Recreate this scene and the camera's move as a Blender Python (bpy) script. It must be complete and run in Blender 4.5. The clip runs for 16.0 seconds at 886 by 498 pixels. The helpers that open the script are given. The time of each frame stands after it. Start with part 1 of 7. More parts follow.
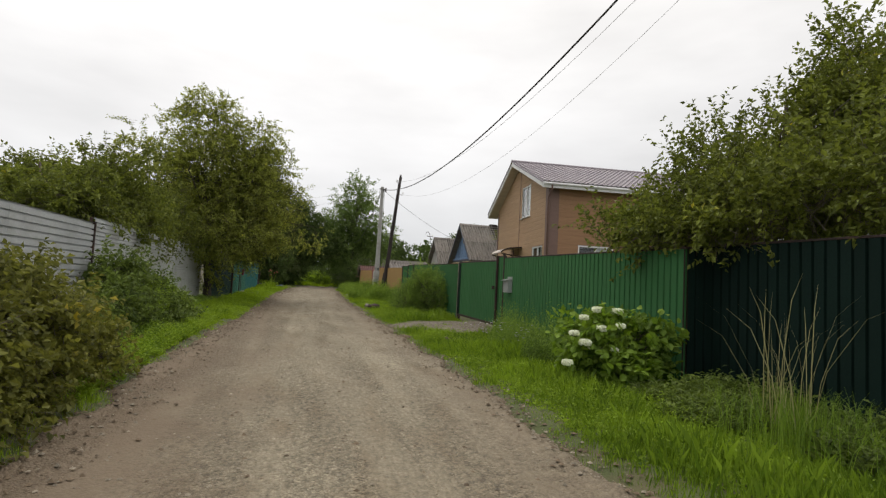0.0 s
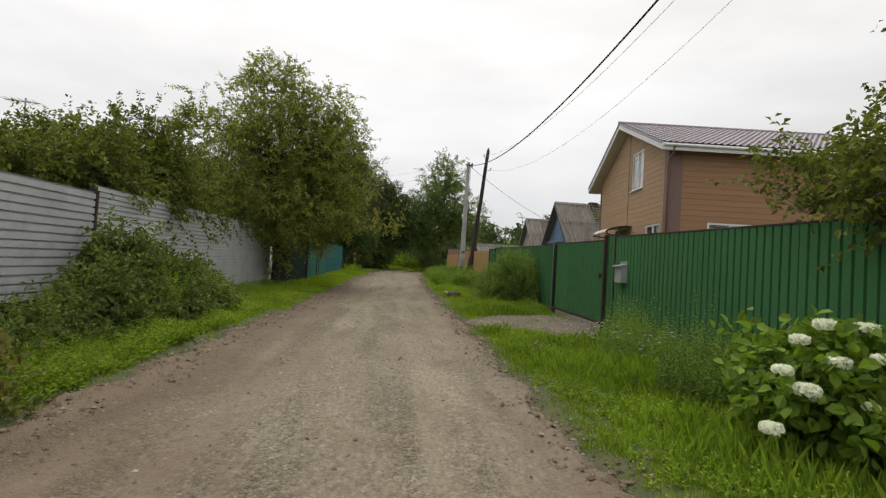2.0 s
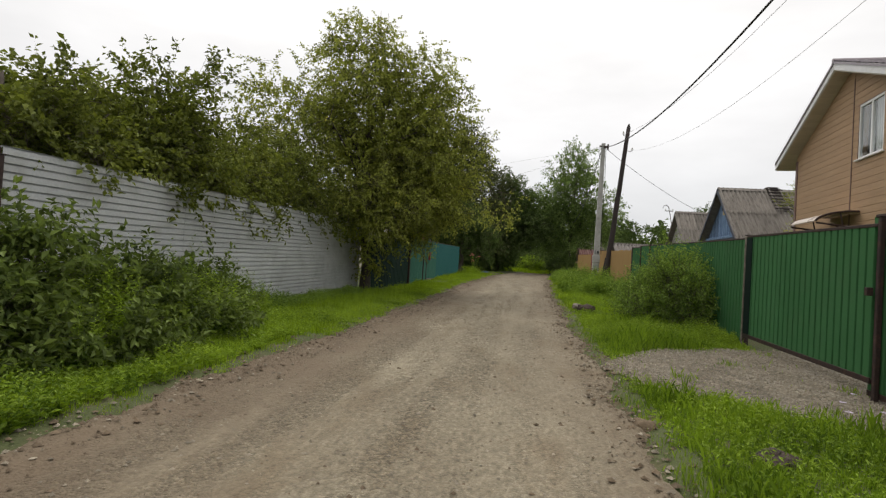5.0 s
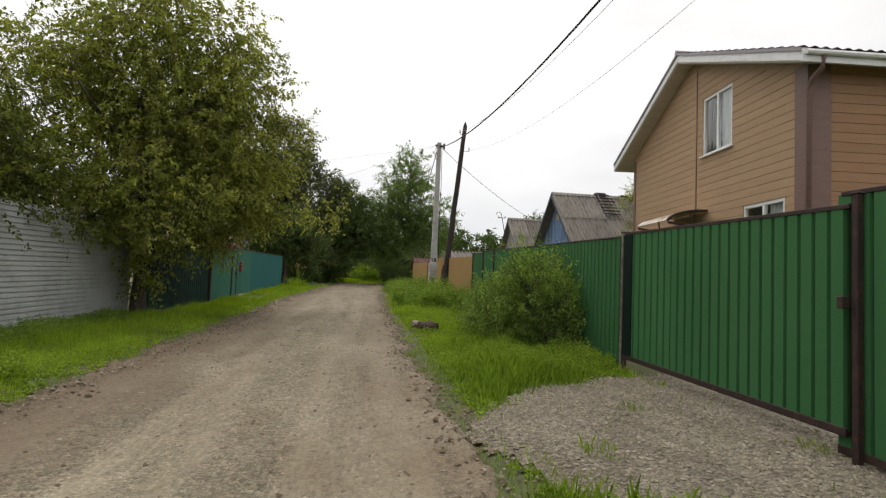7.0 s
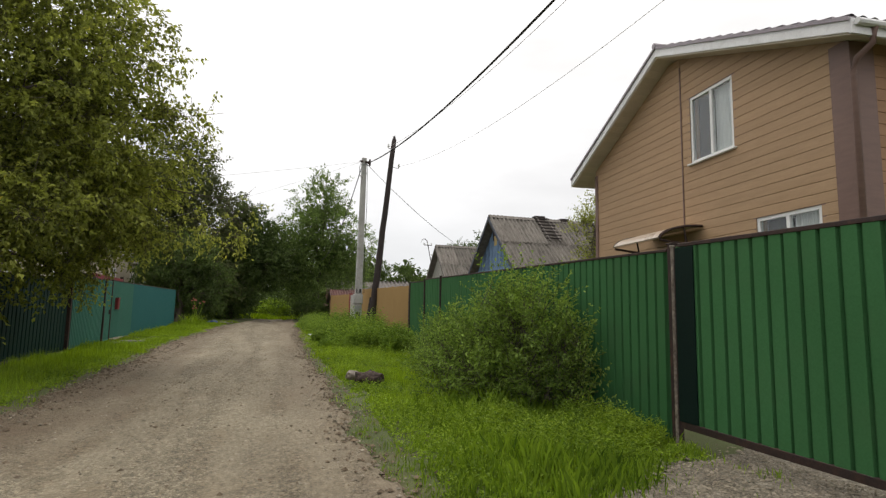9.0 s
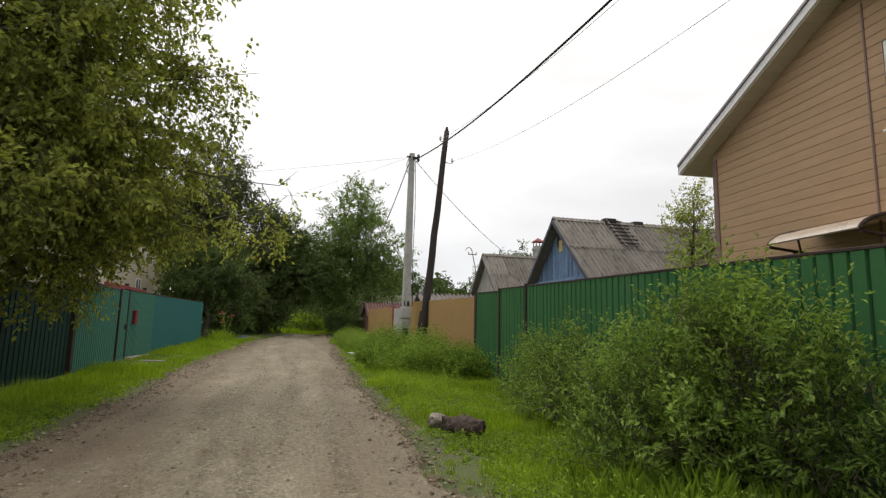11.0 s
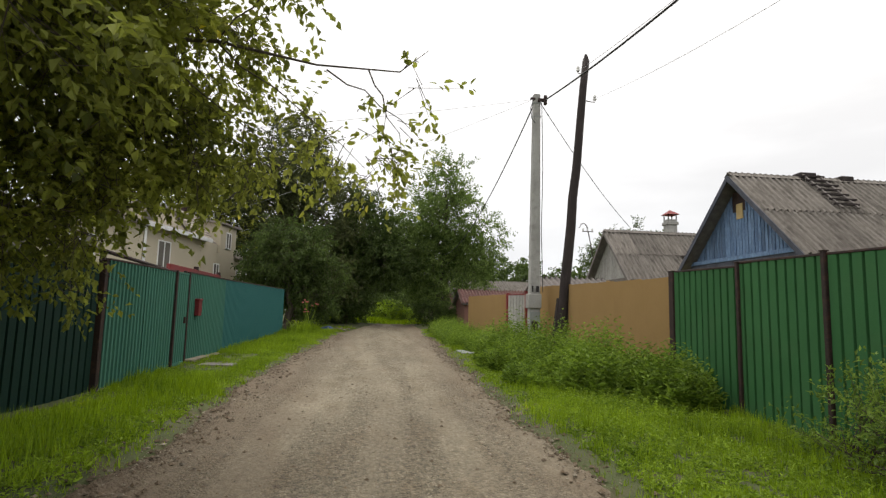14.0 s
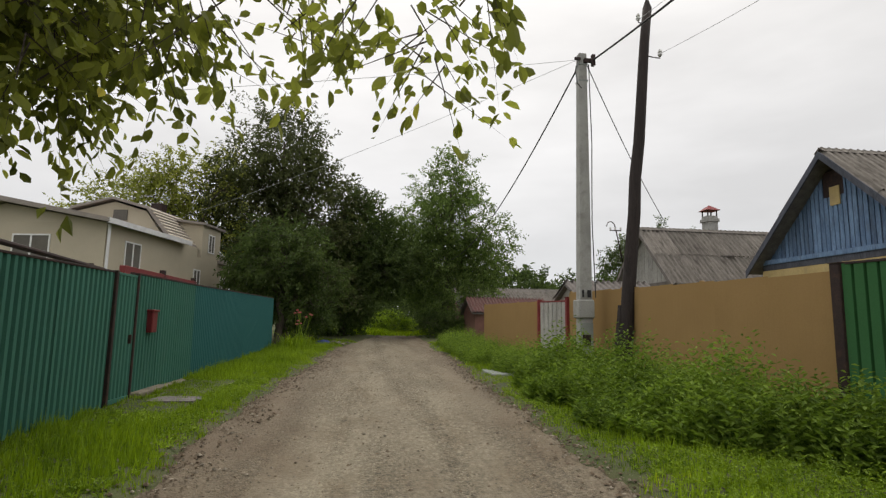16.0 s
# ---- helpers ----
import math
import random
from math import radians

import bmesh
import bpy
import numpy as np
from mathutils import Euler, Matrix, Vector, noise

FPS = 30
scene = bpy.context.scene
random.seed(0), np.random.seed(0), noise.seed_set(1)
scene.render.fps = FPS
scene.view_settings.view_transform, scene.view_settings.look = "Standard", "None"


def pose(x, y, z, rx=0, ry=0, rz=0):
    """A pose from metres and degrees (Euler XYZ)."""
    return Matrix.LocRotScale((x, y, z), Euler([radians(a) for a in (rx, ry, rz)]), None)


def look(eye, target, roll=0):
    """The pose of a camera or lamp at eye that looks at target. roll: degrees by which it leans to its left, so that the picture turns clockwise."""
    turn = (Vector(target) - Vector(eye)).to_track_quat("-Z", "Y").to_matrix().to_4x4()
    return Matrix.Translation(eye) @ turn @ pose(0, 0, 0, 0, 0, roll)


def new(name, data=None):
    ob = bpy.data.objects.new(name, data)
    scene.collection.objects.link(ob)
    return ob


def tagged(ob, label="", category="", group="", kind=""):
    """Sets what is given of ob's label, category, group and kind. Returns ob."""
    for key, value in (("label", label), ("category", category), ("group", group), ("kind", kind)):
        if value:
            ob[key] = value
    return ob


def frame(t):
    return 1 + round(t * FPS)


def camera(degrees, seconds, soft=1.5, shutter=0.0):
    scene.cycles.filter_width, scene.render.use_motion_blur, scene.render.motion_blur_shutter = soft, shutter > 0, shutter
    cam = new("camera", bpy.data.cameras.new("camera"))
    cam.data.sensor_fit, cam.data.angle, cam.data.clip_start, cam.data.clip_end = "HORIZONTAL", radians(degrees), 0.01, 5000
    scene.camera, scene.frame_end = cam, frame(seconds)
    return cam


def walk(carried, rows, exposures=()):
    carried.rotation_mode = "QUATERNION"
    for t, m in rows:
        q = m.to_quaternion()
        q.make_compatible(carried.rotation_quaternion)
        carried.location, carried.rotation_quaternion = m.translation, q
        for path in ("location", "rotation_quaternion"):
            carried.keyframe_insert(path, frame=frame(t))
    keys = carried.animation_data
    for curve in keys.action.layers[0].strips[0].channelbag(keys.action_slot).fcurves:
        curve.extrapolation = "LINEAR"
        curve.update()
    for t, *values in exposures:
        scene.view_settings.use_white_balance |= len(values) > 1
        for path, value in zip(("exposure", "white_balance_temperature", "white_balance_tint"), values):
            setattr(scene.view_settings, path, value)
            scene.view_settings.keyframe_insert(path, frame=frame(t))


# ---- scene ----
cam = camera(77.4, 16.0, 1.3)
METRES, EYE, TILT, LEAN, TURN = 25.862, 1.5, 0.0, 0.0, -14.2
ROWS = [
    (0.0, 0.0, 0.0, 0.0, -0.21, 4.08, -2.97),
    (0.5, 0.0024, 0.0312, 0.0009, 4.14, 2.72, -3.16),
    (1.0, 0.0039, 0.0658, 0.0017, 6.19, 2.34, -3.1),
    (1.5, 0.0035, 0.0973, 0.0019, 8.14, 2.13, -3.47),
    (2.0, 0.003, 0.1319, 0.0027, 9.41, 1.91, -3.47),
    (2.5, 0.0002, 0.1632, 0.0031, 12.39, 1.66, -3.87),
    (3.0, -0.0036, 0.1967, 0.0037, 15.82, 1.55, -3.93),
    (3.5, -0.0086, 0.2256, 0.004, 19.88, 1.26, -4.16),
    (6.0, -0.0354, 0.3823, 0.0068, 23.07, 1.48, -3.49),
    (6.5, -0.043, 0.4122, 0.0069, 16.69, 2.45, -3.28),
    (7.0, -0.049, 0.4435, 0.0059, 5.81, 3.2, -2.29),
    (7.5, -0.0575, 0.4716, 0.0068, -2.23, 4.68, -1.61),
    (8.0, -0.0661, 0.501, 0.0066, -3.66, 5.43, -1.38),
    (10.5, -0.1152, 0.6425, 0.0091, -1.49, 8.17, -1.02),
    (11.0, -0.1255, 0.6715, 0.0093, -0.6, 8.14, -1.29),
    (11.5, -0.1345, 0.7005, 0.0098, 0.84, 8.04, -1.31),
    (12.0, -0.1453, 0.7299, 0.01, 1.63, 7.67, -1.66),
    (12.5, -0.1554, 0.7585, 0.0111, 2.32, 7.22, -1.71),
    (13.0, -0.1675, 0.7872, 0.0125, 4.06, 7.02, -1.99),
    (13.5, -0.1787, 0.8145, 0.0128, 5.58, 6.93, -1.46),
    (14.0, -0.1923, 0.845, 0.0133, 7.1, 6.68, -1.41),
    (14.5, -0.2026, 0.8733, 0.0141, 7.48, 6.6, -1.07),
    (15.0, -0.2152, 0.9034, 0.015, 7.86, 6.62, -1.06),
    (15.5, -0.2236, 0.9312, 0.0151, 7.65, 7.43, -0.93),
    (16.0, -0.2343, 0.962, 0.0154, 6.61, 7.63, -0.91),
]
EXPO = [(t, e, 6800, 10.5) for t, e in ((0.0, 0.14), (3.5, 0.10), (7.0, 0.27), (11.0, 0.28), (12.5, 0.27), (14.5, 0.38), (15.5, 0.24), (16.0, 0.01))]
walk(cam, [(t, pose(0, 0, EYE, TILT, LEAN, TURN) @ pose(METRES * x, METRES * y, METRES * z, 90 + pitch, roll, yaw)) for t, x, y, z, yaw, pitch, roll in ROWS], EXPO)

# ---- sky and light: a bright overcast afternoon ----
SUN_ELEV, SUN_AZ = radians(62), radians(345)
world = bpy.data.worlds.new("overcast_sky")
scene.world = world
world.use_nodes = True
wt = world.node_tree
wt.nodes.clear()
w_out = wt.nodes.new("ShaderNodeOutputWorld")
w_bg = wt.nodes.new("ShaderNodeBackground")
w_sky = wt.nodes.new("ShaderNodeTexSky")
w_sky.sky_type = "NISHITA"
w_sky.sun_disc = False
w_sky.sun_elevation, w_sky.sun_rotation = SUN_ELEV, SUN_AZ
w_sky.air_density, w_sky.dust_density = 1.0, 4.0
w_scale = wt.nodes.new("ShaderNodeMix")
w_scale.data_type, w_scale.blend_type = "RGBA", "MULTIPLY"
w_scale.inputs[0].default_value = 1.0
w_scale.inputs[7].default_value = (0.1, 0.1, 0.1, 1)
w_co = wt.nodes.new("ShaderNodeTexCoord")
w_sep = wt.nodes.new("ShaderNodeSeparateXYZ")
w_ramp = wt.nodes.new("ShaderNodeValToRGB")
w_ramp.color_ramp.elements[0].position, w_ramp.color_ramp.elements[0].color = 0.0, (0.70, 0.745, 0.81, 1)
w_ramp.color_ramp.elements[1].position, w_ramp.color_ramp.elements[1].color = 0.62, (1.22, 1.22, 1.22, 1)
w_mid = w_ramp.color_ramp.elements.new(0.2)
w_mid.color = (0.93, 0.95, 0.985, 1)
w_ramp.color_ramp.elements.new(1.0).color = (1.75, 1.74, 1.72, 1)
w_map = wt.nodes.new("ShaderNodeMapping")
w_map.inputs["Scale"].default_value = (1.0, 1.0, 3.2)
w_noise = wt.nodes.new("ShaderNodeTexNoise")
w_noise.inputs["Scale"].default_value = 2.2
w_noise.inputs["Detail"].default_value = 5
w_cr = wt.nodes.new("ShaderNodeMapRange")
w_cr.inputs["From Min"].default_value, w_cr.inputs["From Max"].default_value = 0.3, 0.75
w_cr.inputs["To Min"].default_value, w_cr.inputs["To Max"].default_value = 0.84, 1.14
w_cloud = wt.nodes.new("ShaderNodeMix")
w_cloud.data_type, w_cloud.blend_type = "RGBA", "MULTIPLY"
w_cloud.inputs[0].default_value = 1.0
w_mix = wt.nodes.new("ShaderNodeMix")
w_mix.data_type = "RGBA"
w_mix.inputs[0].default_value = 0.9
wt.links.new(w_co.outputs["Generated"], w_sep.inputs[0])
wt.links.new(w_sep.outputs["Z"], w_ramp.inputs[0])
wt.links.new(w_co.outputs["Generated"], w_map.inputs["Vector"])
wt.links.new(w_map.outputs[0], w_noise.inputs["Vector"])
wt.links.new(w_noise.outputs["Fac"], w_cr.inputs["Value"])
wt.links.new(w_ramp.outputs["Color"], w_cloud.inputs[6])
wt.links.new(w_cr.outputs["Result"], w_cloud.inputs[7])
wt.links.new(w_sky.outputs["Color"], w_scale.inputs[6])
wt.links.new(w_scale.outputs[2], w_mix.inputs[6])
wt.links.new(w_cloud.outputs[2], w_mix.inputs[7])
wt.links.new(w_mix.outputs[2], w_bg.inputs["Color"])
w_bg.inputs["Strength"].default_value = 0.92
wt.links.new(w_bg.outputs[0], w_out.inputs[0])
sun = new("sun", bpy.data.lights.new("sun", "SUN"))
sun.data.energy, sun.data.angle, sun.data.color = 0.9, radians(35), (1.0, 0.97, 0.92)
sun.matrix_world = look((math.sin(SUN_AZ) * 60, math.cos(SUN_AZ) * 60, 60 * math.tan(SUN_ELEV)), (0, 0, 0))


# ---- materials ----
def material(name, low, high, rough=0.8, grain=40.0, patch=1.2, bump=0.25, metal=0.0, vary=0.12, stretch=(1, 1, 1), dirt=None, dirt_amount=0.35, bump_size=0.01, island=False, spec=0.4):
    """Two scales of variation between two colours, a shape of dirt over it, and a fine relief."""
    m = bpy.data.materials.new(name)
    m.use_nodes = True
    t = m.node_tree
    n, l = t.nodes, t.links
    p = n["Principled BSDF"]
    p.inputs["Metallic"].default_value = metal
    p.inputs["Specular IOR Level"].default_value = spec
    co = n.new("ShaderNodeTexCoord")
    mp = n.new("ShaderNodeMapping")
    mp.inputs["Scale"].default_value = stretch
    l.new(co.outputs["Object"], mp.inputs["Vector"])
    shift = n.new("ShaderNodeMath")
    shift.operation = "MULTIPLY"
    shift.inputs[1].default_value = 61.0
    l.new(n.new("ShaderNodeObjectInfo").outputs["Random"], shift.inputs[0])
    l.new(shift.outputs[0], mp.inputs["Location"])
    big = n.new("ShaderNodeTexNoise")
    big.inputs["Scale"].default_value, big.inputs["Detail"].default_value = patch, 4
    fine = n.new("ShaderNodeTexNoise")
    fine.inputs["Scale"].default_value, fine.inputs["Detail"].default_value = grain, 3
    l.new(mp.outputs[0], big.inputs["Vector"])
    l.new(mp.outputs[0], fine.inputs["Vector"])
    add = n.new("ShaderNodeMath")
    add.operation = "MULTIPLY_ADD"
    add.inputs[1].default_value = 0.55
    l.new(fine.outputs["Fac"], add.inputs[0])
    half = n.new("ShaderNodeMath")
    half.operation = "MULTIPLY"
    half.inputs[1].default_value = 0.55
    l.new(big.outputs["Fac"], half.inputs[0])
    l.new(half.outputs[0], add.inputs[2])
    ramp = n.new("ShaderNodeValToRGB")
    ramp.color_ramp.elements[0].position, ramp.color_ramp.elements[0].color = 0.36, (*low, 1)
    ramp.color_ramp.elements[1].position, ramp.color_ramp.elements[1].color = 0.74, (*high, 1)
    l.new(add.outputs[0], ramp.inputs[0])
    colour = ramp.outputs["Color"]
    if dirt:
        dn = n.new("ShaderNodeTexNoise")
        dn.inputs["Scale"].default_value, dn.inputs["Detail"].default_value = patch * 2.7, 6
        l.new(mp.outputs[0], dn.inputs["Vector"])
        dr = n.new("ShaderNodeMapRange")
        dr.inputs["From Min"].default_value, dr.inputs["From Max"].default_value = 0.5, 0.72
        dr.inputs["To Max"].default_value = dirt_amount
        l.new(dn.outputs["Fac"], dr.inputs["Value"])
        mx = n.new("ShaderNodeMix")
        mx.data_type = "RGBA"
        mx.inputs[7].default_value = (*dirt, 1)
        l.new(dr.outputs["Result"], mx.inputs[0])
        l.new(colour, mx.inputs[6])
        colour = mx.outputs[2]
    if vary:
        if island:
            src = n.new("ShaderNodeNewGeometry").outputs["Random Per Island"]
        else:
            src = n.new("ShaderNodeObjectInfo").outputs["Random"]
        vr = n.new("ShaderNodeMapRange")
        vr.inputs["To Min"].default_value, vr.inputs["To Max"].default_value = 1 - vary, 1 + vary
        l.new(src, vr.inputs["Value"])
        hs = n.new("ShaderNodeHueSaturation")
        l.new(vr.outputs["Result"], hs.inputs["Value"])
        l.new(colour, hs.inputs["Color"])
        colour = hs.outputs["Color"]
    l.new(colour, p.inputs["Base Color"])
    rr = n.new("ShaderNodeMapRange")
    rr.inputs["To Min"].default_value, rr.inputs["To Max"].default_value = max(rough - 0.12, 0.05), min(rough + 0.1, 1)
    l.new(big.outputs["Fac"], rr.inputs["Value"])
    l.new(rr.outputs["Result"], p.inputs["Roughness"])
    if bump:
        bp = n.new("ShaderNodeBump")
        bp.inputs["Strength"].default_value, bp.inputs["Distance"].default_value = bump, bump_size
        l.new(add.outputs[0], bp.inputs["Height"])
        l.new(bp.outputs[0], p.inputs["Normal"])
    return m


def leaf_material(name, dark, light, yellow=0.0, trans=0.35):
    """Leaves: each its own shade, broad patches of lighter and darker growth, light shining through."""
    m = bpy.data.materials.new(name)
    m.use_nodes = True
    t = m.node_tree
    n, l = t.nodes, t.links
    p = n["Principled BSDF"]
    p.inputs["Roughness"].default_value = 0.6
    p.inputs["Specular IOR Level"].default_value = 0.2
    geo = n.new("ShaderNodeNewGeometry")
    co = n.new("ShaderNodeTexCoord")
    nz = n.new("ShaderNodeTexNoise")
    nz.inputs["Scale"].default_value, nz.inputs["Detail"].default_value = 0.9, 3
    l.new(co.outputs["Object"], nz.inputs["Vector"])
    add = n.new("ShaderNodeMath")
    add.operation = "MULTIPLY_ADD"
    add.inputs[1].default_value = 0.6
    l.new(geo.outputs["Random Per Island"], add.inputs[0])
    sub = n.new("ShaderNodeMapRange")
    sub.inputs["From Min"].default_value, sub.inputs["From Max"].default_value = 0.3, 0.7
    sub.inputs["To Min"].default_value, sub.inputs["To Max"].default_value = 0.0, 0.4
    l.new(nz.outputs["Fac"], sub.inputs["Value"])
    l.new(sub.outputs["Result"], add.inputs[2])
    ramp = n.new("ShaderNodeValToRGB")
    e = ramp.color_ramp.elements
    e[0].position, e[0].color = 0.05, (*dark, 1)
    e[1].position, e[1].color = 0.9, (*light, 1)
    if yellow:
        y = e.new(0.985)
        y.color = (light[0] * 1.7 + yellow, light[1] * 1.35 + yellow * 0.7, light[2], 1)
    l.new(add.outputs[0], ramp.inputs[0])
    l.new(ramp.outputs["Color"], p.inputs["Base Color"])
    tr = n.new("ShaderNodeBsdfTranslucent")
    br = n.new("ShaderNodeHueSaturation")
    br.inputs["Value"].default_value, br.inputs["Saturation"].default_value = 1.5, 1.1
    l.new(ramp.outputs["Color"], br.inputs["Color"])
    l.new(br.outputs["Color"], tr.inputs["Color"])
    mix = n.new("ShaderNodeMixShader")
    mix.inputs[0].default_value = trans
    l.new(p.outputs[0], mix.inputs[1])
    l.new(tr.outputs[0], mix.inputs[2])
    l.new(mix.outputs[0], n["Material Output"].inputs["Surface"])
    return m


def glass_material(name):
    m = bpy.data.materials.new(name)
    m.use_nodes = True
    p = m.node_tree.nodes["Principled BSDF"]
    p.inputs["Base Color"].default_value = (0.9, 0.95, 0.95, 1)
    p.inputs["Roughness"].default_value = 0.02
    p.inputs["Transmission Weight"].default_value = 1.0
    p.inputs["IOR"].default_value = 1.45
    return m


GRASS_SOIL = material("verge_soil", (0.040, 0.050, 0.016), (0.088, 0.108, 0.034), 0.95, 60, 0.8, 0.6, dirt=(0.112, 0.084, 0.050), dirt_amount=0.65, bump_size=0.03, vary=0)
def gravel_material(name, low, high, brown, dust):
    """Packed gravel: smooth dusty patches among stony ones, with pebbles of differing grey and joints between them."""
    m = material(name, low, high, 0.95, 26, 0.9, 0.0, dirt=brown, dirt_amount=0.7, vary=0, stretch=(1.0, 0.35, 1))
    t = m.node_tree
    n, l = t.nodes, t.links
    p = n["Principled BSDF"]
    base = p.inputs["Base Color"].links[0].from_socket
    co = n.new("ShaderNodeTexCoord")
    mp = n.new("ShaderNodeMapping")
    mp.inputs["Scale"].default_value = (1.9, 0.16, 1.0)
    l.new(co.outputs["Object"], mp.inputs["Vector"])
    nz = n.new("ShaderNodeTexNoise")
    nz.inputs["Scale"].default_value, nz.inputs["Detail"].default_value = 1.1, 7
    l.new(mp.outputs[0], nz.inputs["Vector"])
    stony = n.new("ShaderNodeMapRange")
    stony.inputs["From Min"].default_value, stony.inputs["From Max"].default_value = 0.42, 0.58
    stony.inputs["To Min"].default_value, stony.inputs["To Max"].default_value = dust, 1.0
    l.new(nz.outputs["Fac"], stony.inputs["Value"])
    heights = []
    for scale, low_v, high_v in ((21.0, 0.80, 1.16), (48.0, 0.66, 1.36), (105.0, 0.74, 1.30)):
        vo = n.new("ShaderNodeTexVoronoi")
        vo.inputs["Scale"].default_value = scale
        l.new(co.outputs["Object"], vo.inputs["Vector"])
        mr = n.new("ShaderNodeMapRange")
        mr.inputs["To Min"].default_value, mr.inputs["To Max"].default_value = low_v, high_v
        sp = n.new("ShaderNodeSeparateColor")
        l.new(vo.outputs["Color"], sp.inputs[0])
        l.new(sp.outputs[0], mr.inputs["Value"])
        mu = n.new("ShaderNodeHueSaturation")
        l.new(mr.outputs["Result"], mu.inputs["Value"])
        l.new(stony.outputs["Result"], mu.inputs["Fac"])
        l.new(base, mu.inputs["Color"])
        base = mu.outputs["Color"]
        heights.append(vo.outputs["Distance"])
    l.new(base, p.inputs["Base Color"])
    add = n.new("ShaderNodeMath")
    l.new(heights[0], add.inputs[0])
    l.new(heights[1], add.inputs[1])
    bp = n.new("ShaderNodeBump")
    bp.invert = True
    bp.inputs["Distance"].default_value = 0.022
    l.new(stony.outputs["Result"], bp.inputs["Strength"])
    l.new(add.outputs[0], bp.inputs["Height"])
    l.new(bp.outputs[0], p.inputs["Normal"])
    return m


ROAD_DIRT = gravel_material("gravel_dirt", (0.122, 0.099, 0.066), (0.264, 0.231, 0.166), (0.145, 0.111, 0.070), 0.42)
DRIVE_GRAVEL = gravel_material("drive_gravel", (0.100, 0.083, 0.062), (0.270, 0.243, 0.192), (0.120, 0.095, 0.066), 0.8)


def brown_margins(m, soil):
    """Soil trodden into the lane along both its margins, with a ragged inner edge."""
    t = m.node_tree
    n, l = t.nodes, t.links
    p = n["Principled BSDF"]
    base = p.inputs["Base Color"].links[0].from_socket
    co = n.new("ShaderNodeTexCoord")
    sx = n.new("ShaderNodeSeparateXYZ")
    l.new(co.outputs["Object"], sx.inputs[0])
    nz = n.new("ShaderNodeTexNoise")
    nz.inputs["Scale"].default_value, nz.inputs["Detail"].default_value = 0.8, 6
    l.new(co.outputs["Object"], nz.inputs["Vector"])
    wob = n.new("ShaderNodeMath")
    wob.operation = "MULTIPLY_ADD"
    wob.inputs[1].default_value = 2.2
    l.new(nz.outputs["Fac"], wob.inputs[0])
    l.new(sx.outputs["X"], wob.inputs[2])
    ramp = n.new("ShaderNodeValToRGB")
    e = ramp.color_ramp.elements
    e[0].position, e[0].color = 0.06, (0.92, 0.92, 0.92, 1)
    e[1].position, e[1].color = 0.36, (0, 0, 0, 1)
    e.new(0.68).color = (0, 0, 0, 1)
    e.new(1.0).color = (0.7, 0.7, 0.7, 1)
    mr = n.new("ShaderNodeMapRange")
    mr.inputs["From Min"].default_value, mr.inputs["From Max"].default_value = -0.7, 4.0
    l.new(wob.outputs[0], mr.inputs["Value"])
    l.new(mr.outputs["Result"], ramp.inputs[0])
    mx = n.new("ShaderNodeMix")
    mx.data_type = "RGBA"
    mx.inputs[7].default_value = (*soil, 1)
    l.new(ramp.outputs["Color"], mx.inputs[0])
    l.new(base, mx.inputs[6])
    l.new(mx.outputs[2], p.inputs["Base Color"])


brown_margins(ROAD_DIRT, (0.138, 0.102, 0.068))
STONE = material("grey_stone", (0.123, 0.101, 0.073), (0.30, 0.265, 0.205), 0.9, 30, 3, 0.3, vary=0.35, island=True)
EARTH = material("brown_earth", (0.083, 0.060, 0.039), (0.178, 0.133, 0.088), 0.95, 40, 2, 0.8, vary=0.25, island=True)
GREEN_SHEET = material("green_painted_steel", (0.037, 0.122, 0.046), (0.050, 0.150, 0.060), 0.75, 60, 0.9, 0.06, vary=0.08, dirt=(0.055, 0.125, 0.055), dirt_amount=0.4, spec=0.08)
# Dark green sheet, darkened further to put the corner tree's shade into it.
SHADED_GREEN_SHEET = material("shaded_green_steel", (0.004, 0.012, 0.010), (0.007, 0.019, 0.015), 0.7, 60, 0.9, 0.06, vary=0.06, spec=0.1)
# Dark green steel whose base colour carries the lane tree's shade.
SHADE_SHEET = material("shade_dark_green_steel", (0.008, 0.026, 0.021), (0.014, 0.038, 0.030), 0.65, 60, 0.9, 0.06, vary=0.06, spec=0.12)
TEAL_SHEET = material("teal_painted_steel", (0.054, 0.165, 0.124), (0.068, 0.195, 0.148), 0.75, 60, 0.9, 0.06, vary=0.08, dirt=(0.075, 0.165, 0.13), dirt_amount=0.3, spec=0.08)
BLUETEAL_SHEET = material("blue_green_steel", (0.036, 0.140, 0.136), (0.046, 0.164, 0.158), 0.75, 60, 0.9, 0.06, vary=0.08, spec=0.08)
OCHRE_SHEET = material("ochre_painted_steel", (0.305, 0.196, 0.086), (0.350, 0.228, 0.104), 0.8, 60, 0.9, 0.04, vary=0.0, dirt=(0.27, 0.172, 0.080), dirt_amount=0.25, spec=0.05)
ZINC_SHEET = material("galvanised_steel", (0.37, 0.385, 0.395), (0.50, 0.515, 0.52), 0.62, 30, 1.1, 0.06, 0.05, vary=0.06, dirt=(0.23, 0.225, 0.21), dirt_amount=0.4, spec=0.25)
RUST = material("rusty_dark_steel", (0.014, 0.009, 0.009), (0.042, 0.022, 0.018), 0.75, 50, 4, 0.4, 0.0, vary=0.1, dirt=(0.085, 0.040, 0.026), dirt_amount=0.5)
